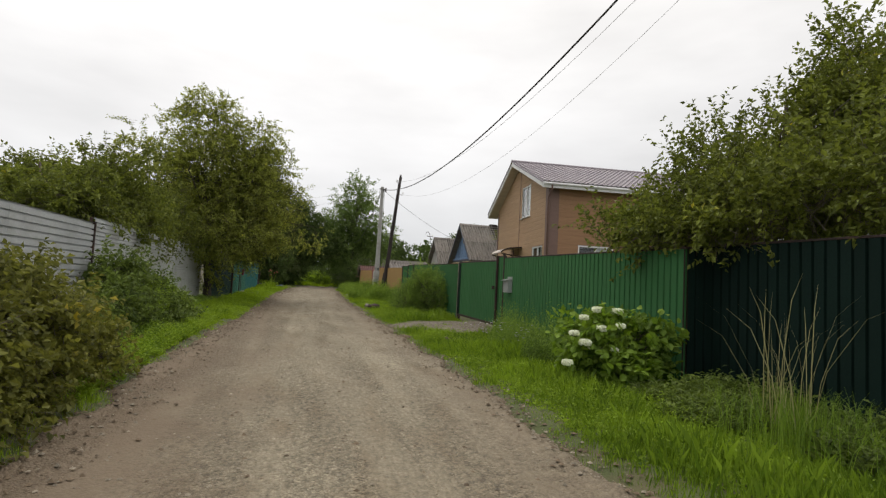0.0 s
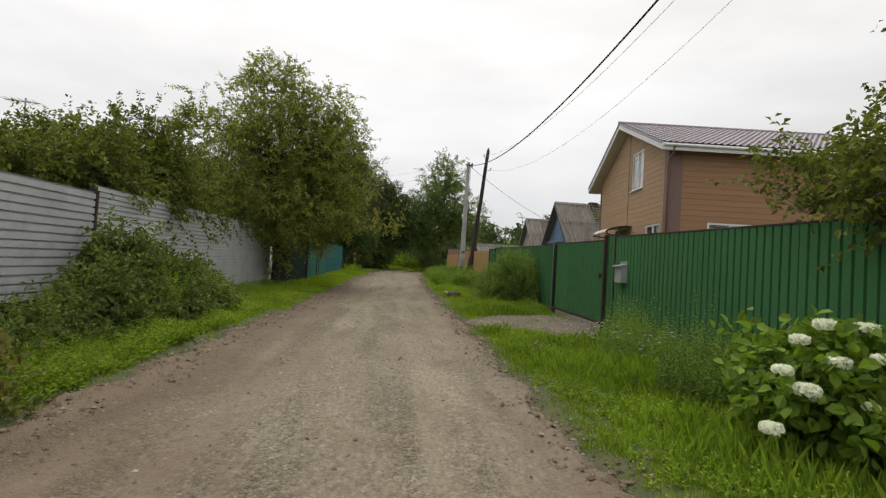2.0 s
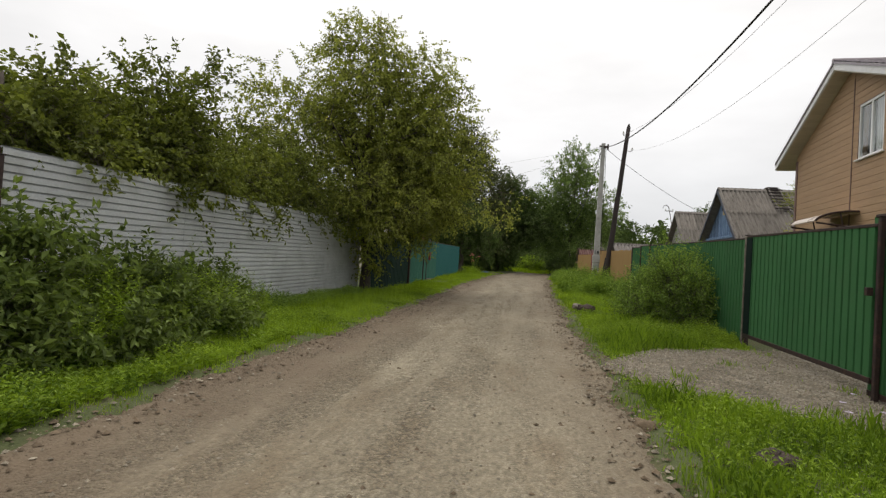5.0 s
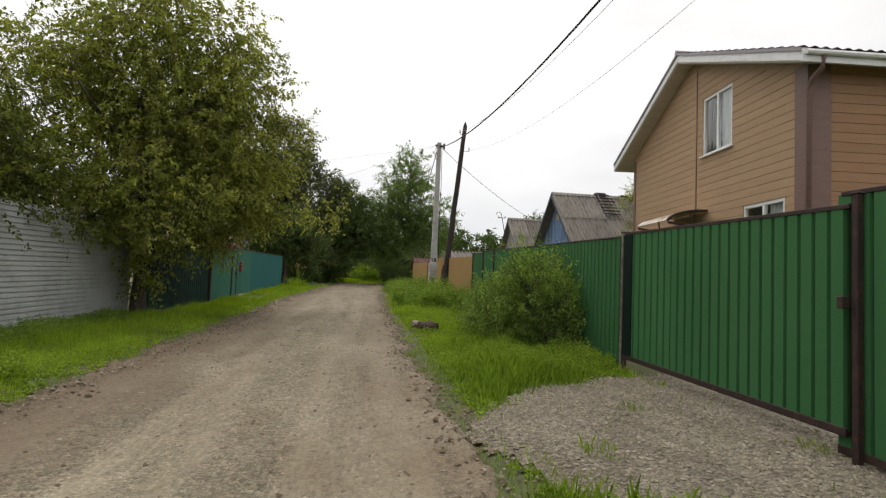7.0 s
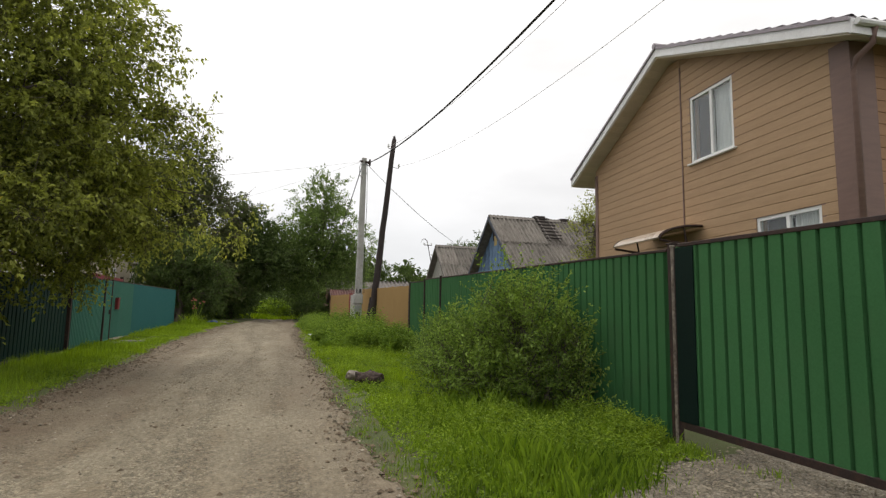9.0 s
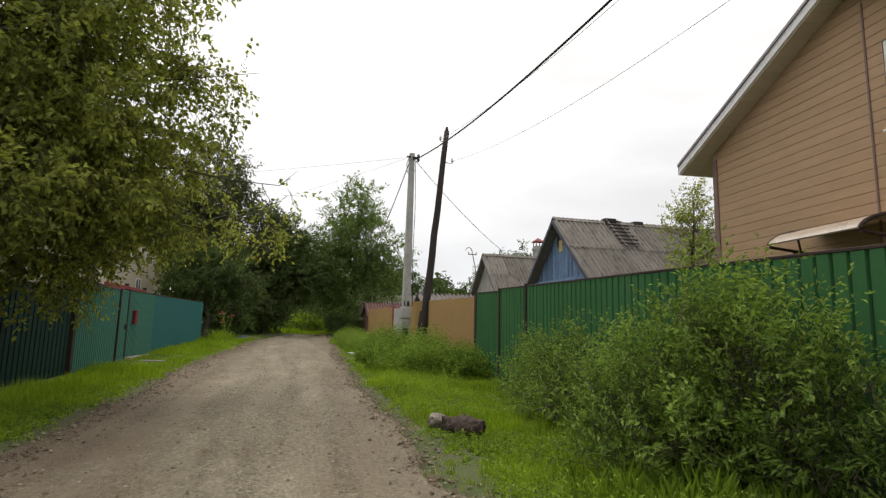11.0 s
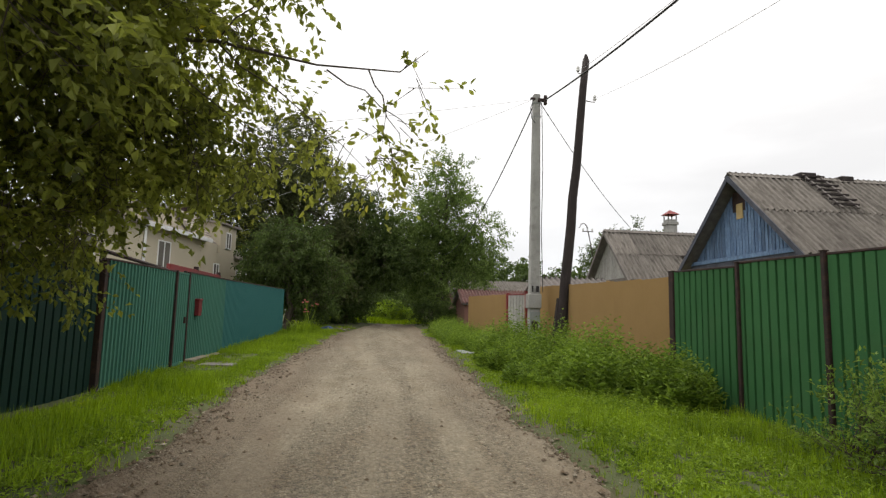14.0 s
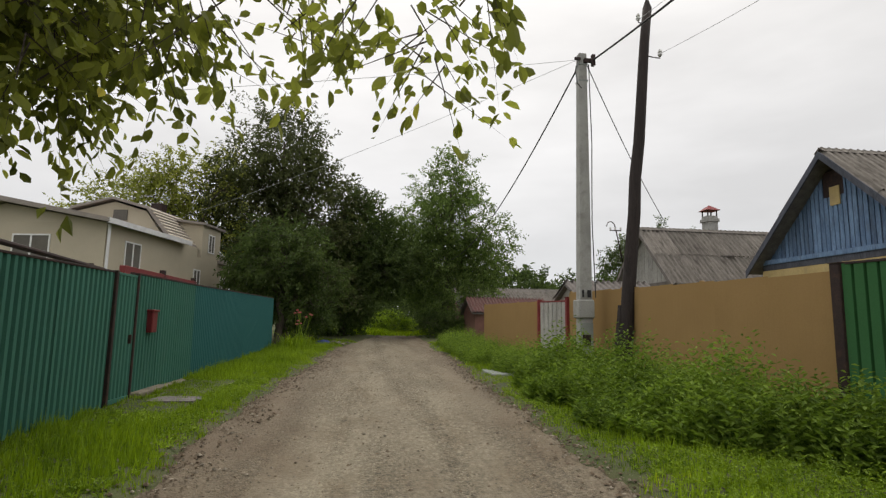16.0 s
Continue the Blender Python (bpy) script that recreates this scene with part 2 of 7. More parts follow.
PALE_STEEL = material("flaking_pale_paint", (0.07, 0.052, 0.043), (0.32, 0.28, 0.23), 0.7, 30, 6, 0.3, dirt=(0.06, 0.035, 0.025), dirt_amount=0.95)
GREY_BOX = material("grey_painted_box", (0.20, 0.22, 0.21), (0.30, 0.32, 0.31), 0.5, 60, 3, 0.1, vary=0)
RED_PAINT = material("dark_red_paint", (0.13, 0.014, 0.018), (0.19, 0.024, 0.028), 0.5, 40, 3, 0.15, vary=0)
RED_RAIL = material("red_oxide_paint", (0.16, 0.02, 0.022), (0.26, 0.04, 0.04), 0.6, 40, 2, 0.15, vary=0.05)
SIDING = material("tan_wood_effect_siding", (0.335, 0.218, 0.128), (0.435, 0.295, 0.180), 0.65, 22, 1.6, 0.12, stretch=(1, 1, 9), vary=0.04, dirt=(0.28, 0.18, 0.105), dirt_amount=0.3, spec=0.2)
# Redder, darker copy of the siding; the side wall's shade is in its colour.
SIDING_SHADED = material("shaded_brown_siding", (0.262, 0.148, 0.084), (0.332, 0.194, 0.112), 0.65, 22, 1.6, 0.12, stretch=(1, 1, 9), vary=0.04, dirt=(0.28, 0.16, 0.08), dirt_amount=0.3, spec=0.2)
CORNER = material("plum_brown_trim", (0.135, 0.080, 0.066), (0.195, 0.120, 0.098), 0.55, 40, 3, 0.1, stretch=(1, 1, 6), vary=0.03)
SOFFIT = material("cream_soffit", (0.50, 0.44, 0.35), (0.60, 0.54, 0.45), 0.6, 40, 2, 0.1, vary=0.05)
FASCIA = material("white_fascia", (0.62, 0.62, 0.62), (0.76, 0.76, 0.77), 0.45, 40, 2, 0.05, vary=0.02, dirt=(0.45, 0.43, 0.42), dirt_amount=0.35)
ROOF_METAL = material("grey_violet_metal_roof", (0.19, 0.165, 0.185), (0.28, 0.25, 0.27), 0.42, 40, 1, 0.05, 0.2, vary=0.03)
SLATE = material("weathered_fibre_cement", (0.115, 0.103, 0.090), (0.265, 0.243, 0.218), 0.95, 14, 1.3, 0.5, stretch=(5, 0.6, 1), vary=0.16, dirt=(0.070, 0.062, 0.052), dirt_amount=0.8)
BLUE_BOARD = material("faded_blue_boards", (0.060, 0.115, 0.215), (0.20, 0.305, 0.46), 0.85, 26, 2.5, 0.4, stretch=(3, 3, 0.5), vary=0.28, dirt=(0.07, 0.09, 0.13), dirt_amount=0.7)
BLUE_TRIM = material("worn_dark_blue_trim", (0.035, 0.040, 0.055), (0.11, 0.12, 0.15), 0.85, 26, 2.5, 0.4, stretch=(2, 2, 0.5), vary=0.1)
GREY_WOOD = material("weathered_grey_wood", (0.09, 0.08, 0.075), (0.22, 0.20, 0.185), 0.9, 30, 3, 0.5, stretch=(2, 2, 0.4), vary=0.15)
DARK_WOOD = material("dark_tarred_wood", (0.012, 0.009, 0.009), (0.042, 0.031, 0.029), 0.85, 26, 2.5, 0.6, stretch=(5, 5, 0.5), vary=0, dirt=(0.07, 0.055, 0.05), dirt_amount=0.4)
YELLOW_WALL = material("faded_yellow_plaster", (0.42, 0.31, 0.13), (0.55, 0.43, 0.21), 0.9, 30, 2, 0.2, vary=0, dirt=(0.30, 0.24, 0.14), dirt_amount=0.4)
PALE_WOOD = material("pale_grey_wood", (0.30, 0.29, 0.27), (0.45, 0.44, 0.41), 0.9, 30, 3, 0.3, vary=0.1, dirt=(0.2, 0.19, 0.17), dirt_amount=0.5)
CONCRETE = material("pale_concrete", (0.27, 0.27, 0.255), (0.41, 0.41, 0.39), 0.9, 50, 2, 0.35, vary=0, dirt=(0.19, 0.18, 0.165), dirt_amount=0.5)
PLASTER = material("cream_render", (0.42, 0.37, 0.28), (0.51, 0.455, 0.35), 0.9, 60, 0.8, 0.15, vary=0, dirt=(0.42, 0.38, 0.30), dirt_amount=0.35)
BROWN_ROOF = material("grey_brown_sheet_roof", (0.20, 0.17, 0.15), (0.31, 0.28, 0.25), 0.55, 40, 2, 0.1, 0.1, vary=0.05)
BRICK_RED = material("dull_red_brick", (0.12, 0.058, 0.047), (0.20, 0.10, 0.08), 0.9, 30, 3, 0.3, vary=0.2, island=True)
RUST_ROOF = material("rusty_red_sheet_roof", (0.10, 0.048, 0.043), (0.175, 0.085, 0.075), 0.75, 40, 2, 0.2, vary=0.08, dirt=(0.17, 0.14, 0.125), dirt_amount=0.5)
WHITE_PVC = material("white_pvc", (0.70, 0.70, 0.69), (0.80, 0.80, 0.79), 0.4, 50, 3, 0.03, vary=0)
CURTAIN = material("white_curtain", (0.55, 0.55, 0.53), (0.70, 0.70, 0.68), 0.9, 80, 4, 0.2, vary=0)
ROOM = material("dim_room_wall", (0.10, 0.09, 0.08), (0.16, 0.15, 0.13), 0.9, 30, 2, 0.1, vary=0)
AWNING = material("smoky_translucent_sheet", (0.36, 0.29, 0.23), (0.48, 0.40, 0.33), 0.3, 40, 2, 0.05, vary=0)
BARK = material("grey_brown_bark", (0.045, 0.035, 0.028), (0.12, 0.10, 0.08), 0.95, 22, 5, 0.9, stretch=(3, 3, 0.6), vary=0, bump_size=0.03)
LOG_WOOD = material("rotten_log_bark", (0.018, 0.013, 0.012), (0.085, 0.058, 0.048), 0.95, 30, 6, 1.0, vary=0, bump_size=0.03, dirt=(0.16, 0.12, 0.10), dirt_amount=0.4)
CABLE = material("black_cable", (0.012, 0.012, 0.013), (0.025, 0.025, 0.026), 0.6, 40, 3, 0.0, vary=0)
WIRE = material("aluminium_wire", (0.28, 0.29, 0.30), (0.42, 0.43, 0.44), 0.5, 40, 3, 0.0, 0.3, vary=0)
CERAMIC = material("white_ceramic", (0.55, 0.55, 0.52), (0.7, 0.7, 0.68), 0.3, 40, 3, 0.0, vary=0)
GLASS = glass_material("window_glass")
PETAL = leaf_material("white_petals", (0.66, 0.70, 0.52), (0.86, 0.87, 0.78), 0, 0.25)
LILAC = leaf_material("lilac_petals", (0.42, 0.36, 0.48), (0.62, 0.56, 0.66), 0, 0.25)
PINK = leaf_material("coral_petals", (0.42, 0.12, 0.12), (0.60, 0.24, 0.20), 0, 0.25)
BLUE_PLASTIC = material("blue_plastic", (0.03, 0.06, 0.20), (0.06, 0.10, 0.30), 0.5, 30, 3, 0.1, vary=0)
L_TREE = leaf_material("broadleaf_green", (0.055, 0.068, 0.018), (0.340, 0.372, 0.082), 0.03, 0.46)
L_HEDGE = leaf_material("hedge_green", (0.036, 0.048, 0.011), (0.205, 0.238, 0.045), 0.01, 0.3)
# Kept dark: the shade at the lane's end is put into this leaf green.
L_FAR = leaf_material("far_tree_green", (0.028, 0.048, 0.015), (0.105, 0.15, 0.042), 0.0)
# Mid green lifted to put the distance haze into the leaf colour.
L_POPLAR = leaf_material("hazy_poplar_green", (0.048, 0.080, 0.024), (0.205, 0.285, 0.080), 0.0, 0.4)
L_BRAMBLE = leaf_material("dark_bramble_green", (0.030, 0.048, 0.014), (0.175, 0.235, 0.052), 0.0, 0.3)
L_NETTLE = leaf_material("nettle_green", (0.048, 0.088, 0.015), (0.240, 0.345, 0.058), 0.0, 0.35)
L_WILLOW = leaf_material("dusty_willow_green", (0.038, 0.048, 0.02), (0.115, 0.135, 0.05), 0.0)
L_BUSH = leaf_material("bush_green", (0.044, 0.080, 0.018), (0.240, 0.345, 0.068), 0.0, 0.35)
L_WEED = leaf_material("weed_green", (0.060, 0.110, 0.014), (0.300, 0.415, 0.052), 0.0)
L_VINE = leaf_material("vine_olive_green", (0.055, 0.062, 0.016), (0.20, 0.205, 0.045), 0.05)
L_HYDR = leaf_material("hydrangea_green", (0.065, 0.12, 0.018), (0.235, 0.345, 0.05), 0.0)
L_GRASS = leaf_material("grass_green", (0.072, 0.125, 0.012), (0.310, 0.430, 0.046), 0.02, 0.4)
L_LUSH = leaf_material("lush_grass_green", (0.048, 0.092, 0.011), (0.245, 0.355, 0.042), 0.0, 0.4)
L_DRY = leaf_material("dry_straw", (0.22, 0.20, 0.09), (0.40, 0.38, 0.20), 0.0, 0.3)

# ---- building helpers ----
PLACED = {}


def thing(name, at, label, category, group="", kind=""):
    ob = new(name)
    ob.location = at
    ob.empty_display_size = 0.2
    PLACED[ob] = Matrix.Translation(at)
    return tagged(ob, label, category, group, kind)


def adopt(ob, parent, m=None):
    """Puts ob under parent so that it stands at the world pose m."""
    m = m or Matrix.Identity(4)
    if parent is not None:
        ob.parent = parent
        ob.matrix_parent_inverse = PLACED[parent].inverted()
    ob.matrix_basis = m
    PLACED[ob] = m
    return ob


def mesh_of(bm, name, mat, smooth=False):
    me = bpy.data.meshes.new(name)
    bm.to_mesh(me)
    bm.free()
    me.materials.append(mat)
    if smooth:
        me.shade_smooth()
    return me


def part(name, bm, mat, parent, label="", m=None, smooth=False):
    ob = adopt(new(name, mesh_of(bm, name, mat, smooth)), parent, m)
    return tagged(ob, label) if label else ob


def piece(name, me, parent, m):
    return adopt(new(name, me), parent, m)


def box(bm, lo, hi, bevel=0.0, m=None):
    lo, hi = Vector(lo), Vector(hi)
    size = hi - lo
    r = bmesh.ops.create_cube(bm, size=1.0, matrix=Matrix.Translation((lo + hi) / 2) @ Matrix.Diagonal((*size, 1)))
    if bevel:
        es = list({e for v in r["verts"] for e in v.link_edges})
        out = bmesh.ops.bevel(bm, geom=es, offset=bevel, segments=1, affect="EDGES")
        vs = list({v for f in out["faces"] for v in f.verts})
    else:
        vs = r["verts"]
    if m is not None:
        bmesh.ops.transform(bm, matrix=m, verts=vs)
    return bm


def boxes(*items, bevel=0.0, m=None):
    bm = bmesh.new()
    for lo, hi in items:
        box(bm, lo, hi, bevel)
    if m is not None:
        bm.transform(m)
    return bm


def solid(bm, profile, depth, m=None):
    """A flat outline of (x, z) points pushed along y by depth."""
    a = [bm.verts.new((x, 0, z)) for x, z in profile]
    b = [bm.verts.new((x, depth, z)) for x, z in profile]
    bm.faces.new(a)
    bm.faces.new(b[::-1])
    k = len(a)
    for i in range(k):
        bm.faces.new((a[i], b[i], b[(i + 1) % k], a[(i + 1) % k]))
    if m is not None:
        bmesh.ops.transform(bm, matrix=m, verts=a + b)
    bmesh.ops.recalc_face_normals(bm, faces=bm.faces)
    return bm


def tube(bm, path, radii, sides=8, cap=True):
    path = [Vector(p) for p in path]
    rings = []
    for i, p in enumerate(path):
        d = (path[min(i + 1, len(path) - 1)] - path[max(i - 1, 0)]).normalized()
        side = d.cross(Vector((0, 0, 1)) if abs(d.z) < 0.9 else Vector((1, 0, 0))).normalized()
        up = side.cross(d)
        r = radii[i] if isinstance(radii, (list, tuple)) else radii
        rings.append([bm.verts.new(p + r * (math.cos(a) * side + math.sin(a) * up)) for a in (2 * math.pi * k / sides for k in range(sides))])
    for a, b in zip(rings, rings[1:]):
        for k in range(sides):
            bm.faces.new((a[k], a[(k + 1) % sides], b[(k + 1) % sides], b[k]))
    if cap:
        bm.faces.new(rings[0][::-1])
        bm.faces.new(rings[-1])
    return bm


def raw_mesh(name, verts, faces, mat, smooth=False):
    """A mesh from arrays of corners; every face has the same number of corners."""
    verts, faces = np.asarray(verts, np.float32), np.asarray(faces, np.int32)
    me = bpy.data.meshes.new(name)
    k = faces.shape[1]
    me.vertices.add(len(verts))
    me.vertices.foreach_set("co", verts.ravel())
    me.loops.add(faces.size)
    me.loops.foreach_set("vertex_index", faces.ravel())
    me.polygons.add(len(faces))
    me.polygons.foreach_set("loop_start", np.arange(0, faces.size, k, dtype=np.int32))
    me.update(calc_edges=True)
    me.materials.append(mat)
    if smooth:
        me.shade_smooth()
    else:
        me.shade_flat()
    return me


RNG = np.random.default_rng(7)


def unit(v):
    return v / np.maximum(np.linalg.norm(v, axis=-1, keepdims=True), 1e-6)


def leaf_arrays(base, along, length, ratio=0.5, fold=0.25, face_up=0.55, full=False):
    """Folded leaves: base points, the way each one grows, its length. full: a rounder outline for leaves seen close."""
    n = len(base)
    ref = unit(RNG.normal(size=(n, 3)) + np.array([0, 0, 1.0]) * face_up * 3)
    side = unit(np.cross(along, ref))
    nor = np.cross(side, along)
    length = np.asarray(length).reshape(-1, 1)
    w = length * ratio * 0.5
    tip = base + along * length - nor * length * 0.12
    if full:
        a, b = base + along * length * 0.28 + nor * w * fold, base + along * length * 0.68 - nor * length * 0.03 + nor * w * fold
        v = np.stack([base, a + side * w * 0.85, b + side * w * 0.9, tip, b - side * w * 0.9, a - side * w * 0.85], 1)
        i = np.arange(n)[:, None] * 6
        return v.reshape(-1, 3), np.concatenate([i + np.array([0, 1, 2, 3]), i + np.array([0, 3, 4, 5])], 0)
    mid = base + along * length * 0.48
    v = np.stack([base, mid + side * w + nor * w * fold * 2, tip, mid - side * w + nor * w * fold * 2], 1)
    i = np.arange(n)[:, None] * 4
    f = np.concatenate([i + np.array([0, 1, 2]), i + np.array([0, 2, 3])], 0)
    return v.reshape(-1, 3), f


def crown_points(blobs, count, hollow=0.55, rough=0.3, seed=1, per_clump=13, fill=0.42):
    """Twig roots gathered in uneven sprays, the sprays spread over a group of rounded masses with gaps between."""
    rng = np.random.default_rng(seed)
    m = max(8, count // per_clump)
    vol = np.array([(b[3] * b[4] * b[5]) ** 0.67 for b in blobs])
    which = rng.choice(len(blobs), m, p=vol / vol.sum())
    b = np.array(blobs)[which]
    d = unit(rng.normal(size=(m, 3)))
    lump = 1 + rough * np.sin(d[:, 0] * 5 + which * 1.7) * np.sin(d[:, 1] * 4.3 + which) + rough * 0.7 * np.sin(d[:, 2] * 7 + d[:, 0] * 6 + which * 2.1)
    r = (hollow + (0.94 - hollow) * rng.random(m) ** 0.5) * lump * (1 + 0.08 * rng.normal(size=m))
    heart = b[:, :3] + d * b[:, 3:6] * r[:, None]
    span = np.clip(0.27 * (b[:, 3] * b[:, 4] * b[:, 5]) ** (1 / 3) * (0.6 + 0.9 * rng.random(m)), 0.07, 0.9)
    k = rng.choice(m, count, p=span ** 1.5 / (span ** 1.5).sum())
    e = unit(rng.normal(size=(count, 3)))
    off = e * (span[k] * (0.25 + 0.75 * rng.random(count) ** 0.6))[:, None] * np.array([1.0, 1.0, 0.62])
    root, out = heart[k] + off, unit(d[k] * 0.7 + e * 0.7 + np.array([0, 0, 0.12]))
    # the rest of the twigs fill the masses evenly
    q = int(count * fill)
    w2 = rng.choice(len(blobs), q, p=vol / vol.sum())
    b2, d2 = np.array(blobs)[w2], unit(rng.normal(size=(q, 3)))
    root[:q] = b2[:, :3] + d2 * b2[:, 3:6] * ((hollow + (0.97 - hollow) * rng.random(q) ** 0.6) * (1 + 0.1 * rng.normal(size=q)))[:, None]
    out[:q] = d2
    return root, out


def foliage(name, parent, blobs, twigs, per, leaf, mat, twig_len=0.45, droop=0.25, ratio=0.5, seed=1, hollow=0.5, floor_z=None, rough=0.3, label="", up=0.3, sticks=True, full=False, fill=0.42):
    """A crown of many leafy twigs."""
    rng = np.random.default_rng(seed + 100)
    root, out = crown_points(blobs, twigs, hollow, rough, seed, fill=fill)
    if floor_z is not None:
        keep = root[:, 2] > floor_z
        root, out = root[keep], out[keep]
    n = len(root)
    way = unit(out * 0.8 + rng.normal(size=(n, 3)) * 0.55 + np.array([0, 0, up - droop]))
    ln = twig_len * (0.55 + 0.9 * rng.random(n))
    s = np.linspace(0.08, 1, per)[None, :, None]
    bend = np.array([0, 0, -droop * 0.5])
    pos = root[:, None] + way[:, None] * s * ln[:, None, None] + bend * (s ** 2) * ln[:, None, None]
    pos = pos + rng.normal(size=pos.shape) * leaf * 0.25
    k = np.arange(per)
    across = unit(np.cross(way, rng.normal(size=(n, 3))))
    sign = np.where(k % 2 == 0, 1.0, -1.0)[None, :, None]
    grow = unit(way[:, None] * 0.6 + across[:, None] * sign * 0.8 + rng.normal(size=pos.shape) * 0.35 + np.array([0, 0, -droop]))
    size = leaf * (0.6 + 0.6 * rng.random(n * per))
    v, f = leaf_arrays(pos.reshape(-1, 3), grow.reshape(-1, 3), size, ratio, full=full)
    ob = adopt(new(name, raw_mesh(name, v, f, mat)), parent)
    if label:
        tagged(ob, label)
    if sticks:
        a, b = root - way * ln[:, None] * 0.5, pos[:, -1]
        t = unit(np.cross(b - a, np.array([0.3, 0.2, 1.0]))) * 0.0045
        t2 = unit(np.cross(b - a, t)) * 0.0045
        sv = np.stack([a + t, a - t * 0.5 + t2, a - t * 0.5 - t2, b], 1).reshape(-1, 3)
        i = np.arange(n)[:, None] * 4
        sf = np.concatenate([i + np.array([0, 1, 3]), i + np.array([1, 2, 3]), i + np.array([2, 0, 3])], 0)
        tagged(adopt(new("twig_tangle", raw_mesh("twig_tangle", sv, sf, BARK)), parent), kind="stuff")
    return root


def wiggle(a, b, k, amount, rng):
    a, b = np.array(a, float), np.array(b, float)
    s = np.linspace(0, 1, k)[:, None]
    p = a + (b - a) * s
    p[1:-1] += rng.normal(size=(k - 2, 3)) * amount
    p[:, 2] += np.sin(s[:, 0] * math.pi) * amount * 1.2
    return [tuple(q) for q in p]


def woody(parent, base, top, radius, targets, seed=1, forks=1):
    """A tapered trunk with limbs that reach into the crown."""
    rng = np.random.default_rng(seed)
    base, top = np.array(base, float), np.array(top, float)
    bm = bmesh.new()
    tr = wiggle(base - np.array([0, 0, 0.15]), top, 8, radius * 0.5, rng)
    tube(bm, tr, [radius * (1.35 if i == 0 else 1 - 0.75 * i / 7) for i in range(8)], 10)
    part("trunk", bm, BARK, parent, smooth=True)
    for q in targets:
        s = rng.uniform(0.3, 0.85)
        st = base + (top - base) * s
        r0 = radius * (1 - 0.7 * s) * 0.5
        bm = bmesh.new()
        w = wiggle(st, q, 7, 0.10 * np.linalg.norm(np.array(q) - st) ** 0.8, rng)
        tube(bm, w, [max(r0 * (1 - 0.9 * i / 6), 0.006) for i in range(7)], 6)
        for j in range(4):
            a = np.array(w[2 + j])
            e = a + unit(rng.normal(size=3) + np.array([0, 0, 0.4])) * rng.uniform(0.4, 1.0)
            tube(bm, wiggle(a, e, 4, 0.06, rng), [r0 * 0.35, r0 * 0.25, r0 * 0.15, 0.004], 5)
        part("limb", bm, BARK, parent, smooth=True)


def tree(name, base, top, radius, blobs, twigs, per, leaf, mat, label, limbs=10, seed=1, **kw):
    ob = thing(name, base, label, "tree", {"fence_tree": "trees behind the zinc fence", "roadside_tree": "trees at the lane's end"}.get(name, ""))
    root = foliage("crown", ob, blobs, twigs, per, leaf, mat, seed=seed, **kw)
    rng = np.random.default_rng(seed)
    woody(ob, base, top, radius, root[rng.choice(len(root), limbs)], seed)
    return ob


def ground_z(y):
    return 0.0165 * np.clip(y, -30, 62)


YS = (-30, 5, 12, 20, 28, 35, 43, 48, 54, 65, 80, 110)
XL = (-2.0, -2.0, -1.95, -1.62, -1.5, -1.6, -1.15, -1.05, -0.2, 1.2, 3.5, 8)
XR = (2.45, 2.45, 2.55, 2.45, 2.45, 2.52, 2.95, 2.85, 3.15, 3.4, 5.2, 10)


def road_left(y):
    return np.interp(y, YS, XL) + 0.10 * np.sin(y * 1.7) * np.sin(y * 0.63) + 0.05 * np.sin(y * 4.1) + 0.05 * np.sin(y * 9.3) * np.sin(y * 5.1 + 2)


def road_right(y):
    return np.interp(y, YS, XR) + 0.10 * np.sin(y * 1.4 + 1) * np.sin(y * 0.71) + 0.05 * np.sin(y * 3.7 + 2) + 0.05 * np.sin(y * 8.7 + 1) * np.sin(y * 5.6)


def lumps(x, y):
    return 0.02 * np.sin(x * 2.1 + y * 0.7) * np.sin(y * 1.3 - x) + 0.012 * np.sin(x * 5.3 + 1) * np.sin(y * 4.7)


def in_drive(x, y):
    """The gravelled way in front of the green gate."""
    far = np.interp(x, (2.6, 3.9, 6.2), (16.6, 18.3, 19.3)) + 0.12 * np.sin(x * 4)
    near = np.interp(x, (2.6, 3.3, 5.7), (15.2, 14.7, 13.3)) + 0.12 * np.sin(x * 5 + 1)
    return (x > 2.75 + 0.15 * np.sin(y * 3)) & (x < 6.4) & (y < far) & (y > near)


def in_yard(x, y):
    """The trodden place before the teal wicket door."""
    return (x < -2.35) & (y > 33.9) & (y < 37.6)


# ---- ground, road, drive ----
def sheet_mesh(name, xs, ys, height, mat, keep=None):
    gx, gy = np.meshgrid(xs, ys)
    v = np.stack([gx, gy, height(gx, gy)], -1).reshape(-1, 3)
    nx, ny = len(xs), len(ys)
    i = (np.arange(ny - 1)[:, None] * nx + np.arange(nx - 1)[None, :]).ravel()
    f = np.stack([i, i + 1, i + 1 + nx, i + nx], 1)
    if keep is not None:
        c = v[f].mean(1)
        f = f[keep(c[:, 0], c[:, 1])]
        used, inv = np.unique(f, return_inverse=True)
        v, f = v[used], inv.reshape(-1, 4)
    return raw_mesh(name, v, f, mat, True)


def ground_height(x, y):
    z = ground_z(y) + lumps(x, y) * 0.8
    inside = np.minimum(x - road_left(y), road_right(y) - x)
    z = z + np.interp(inside, (-1.2, -0.3, 0.0, 0.3), (0.05, 0.05, 0.0, -0.16))
    return z


far_x = (-1500, -500, -150, -60, -30, -18)
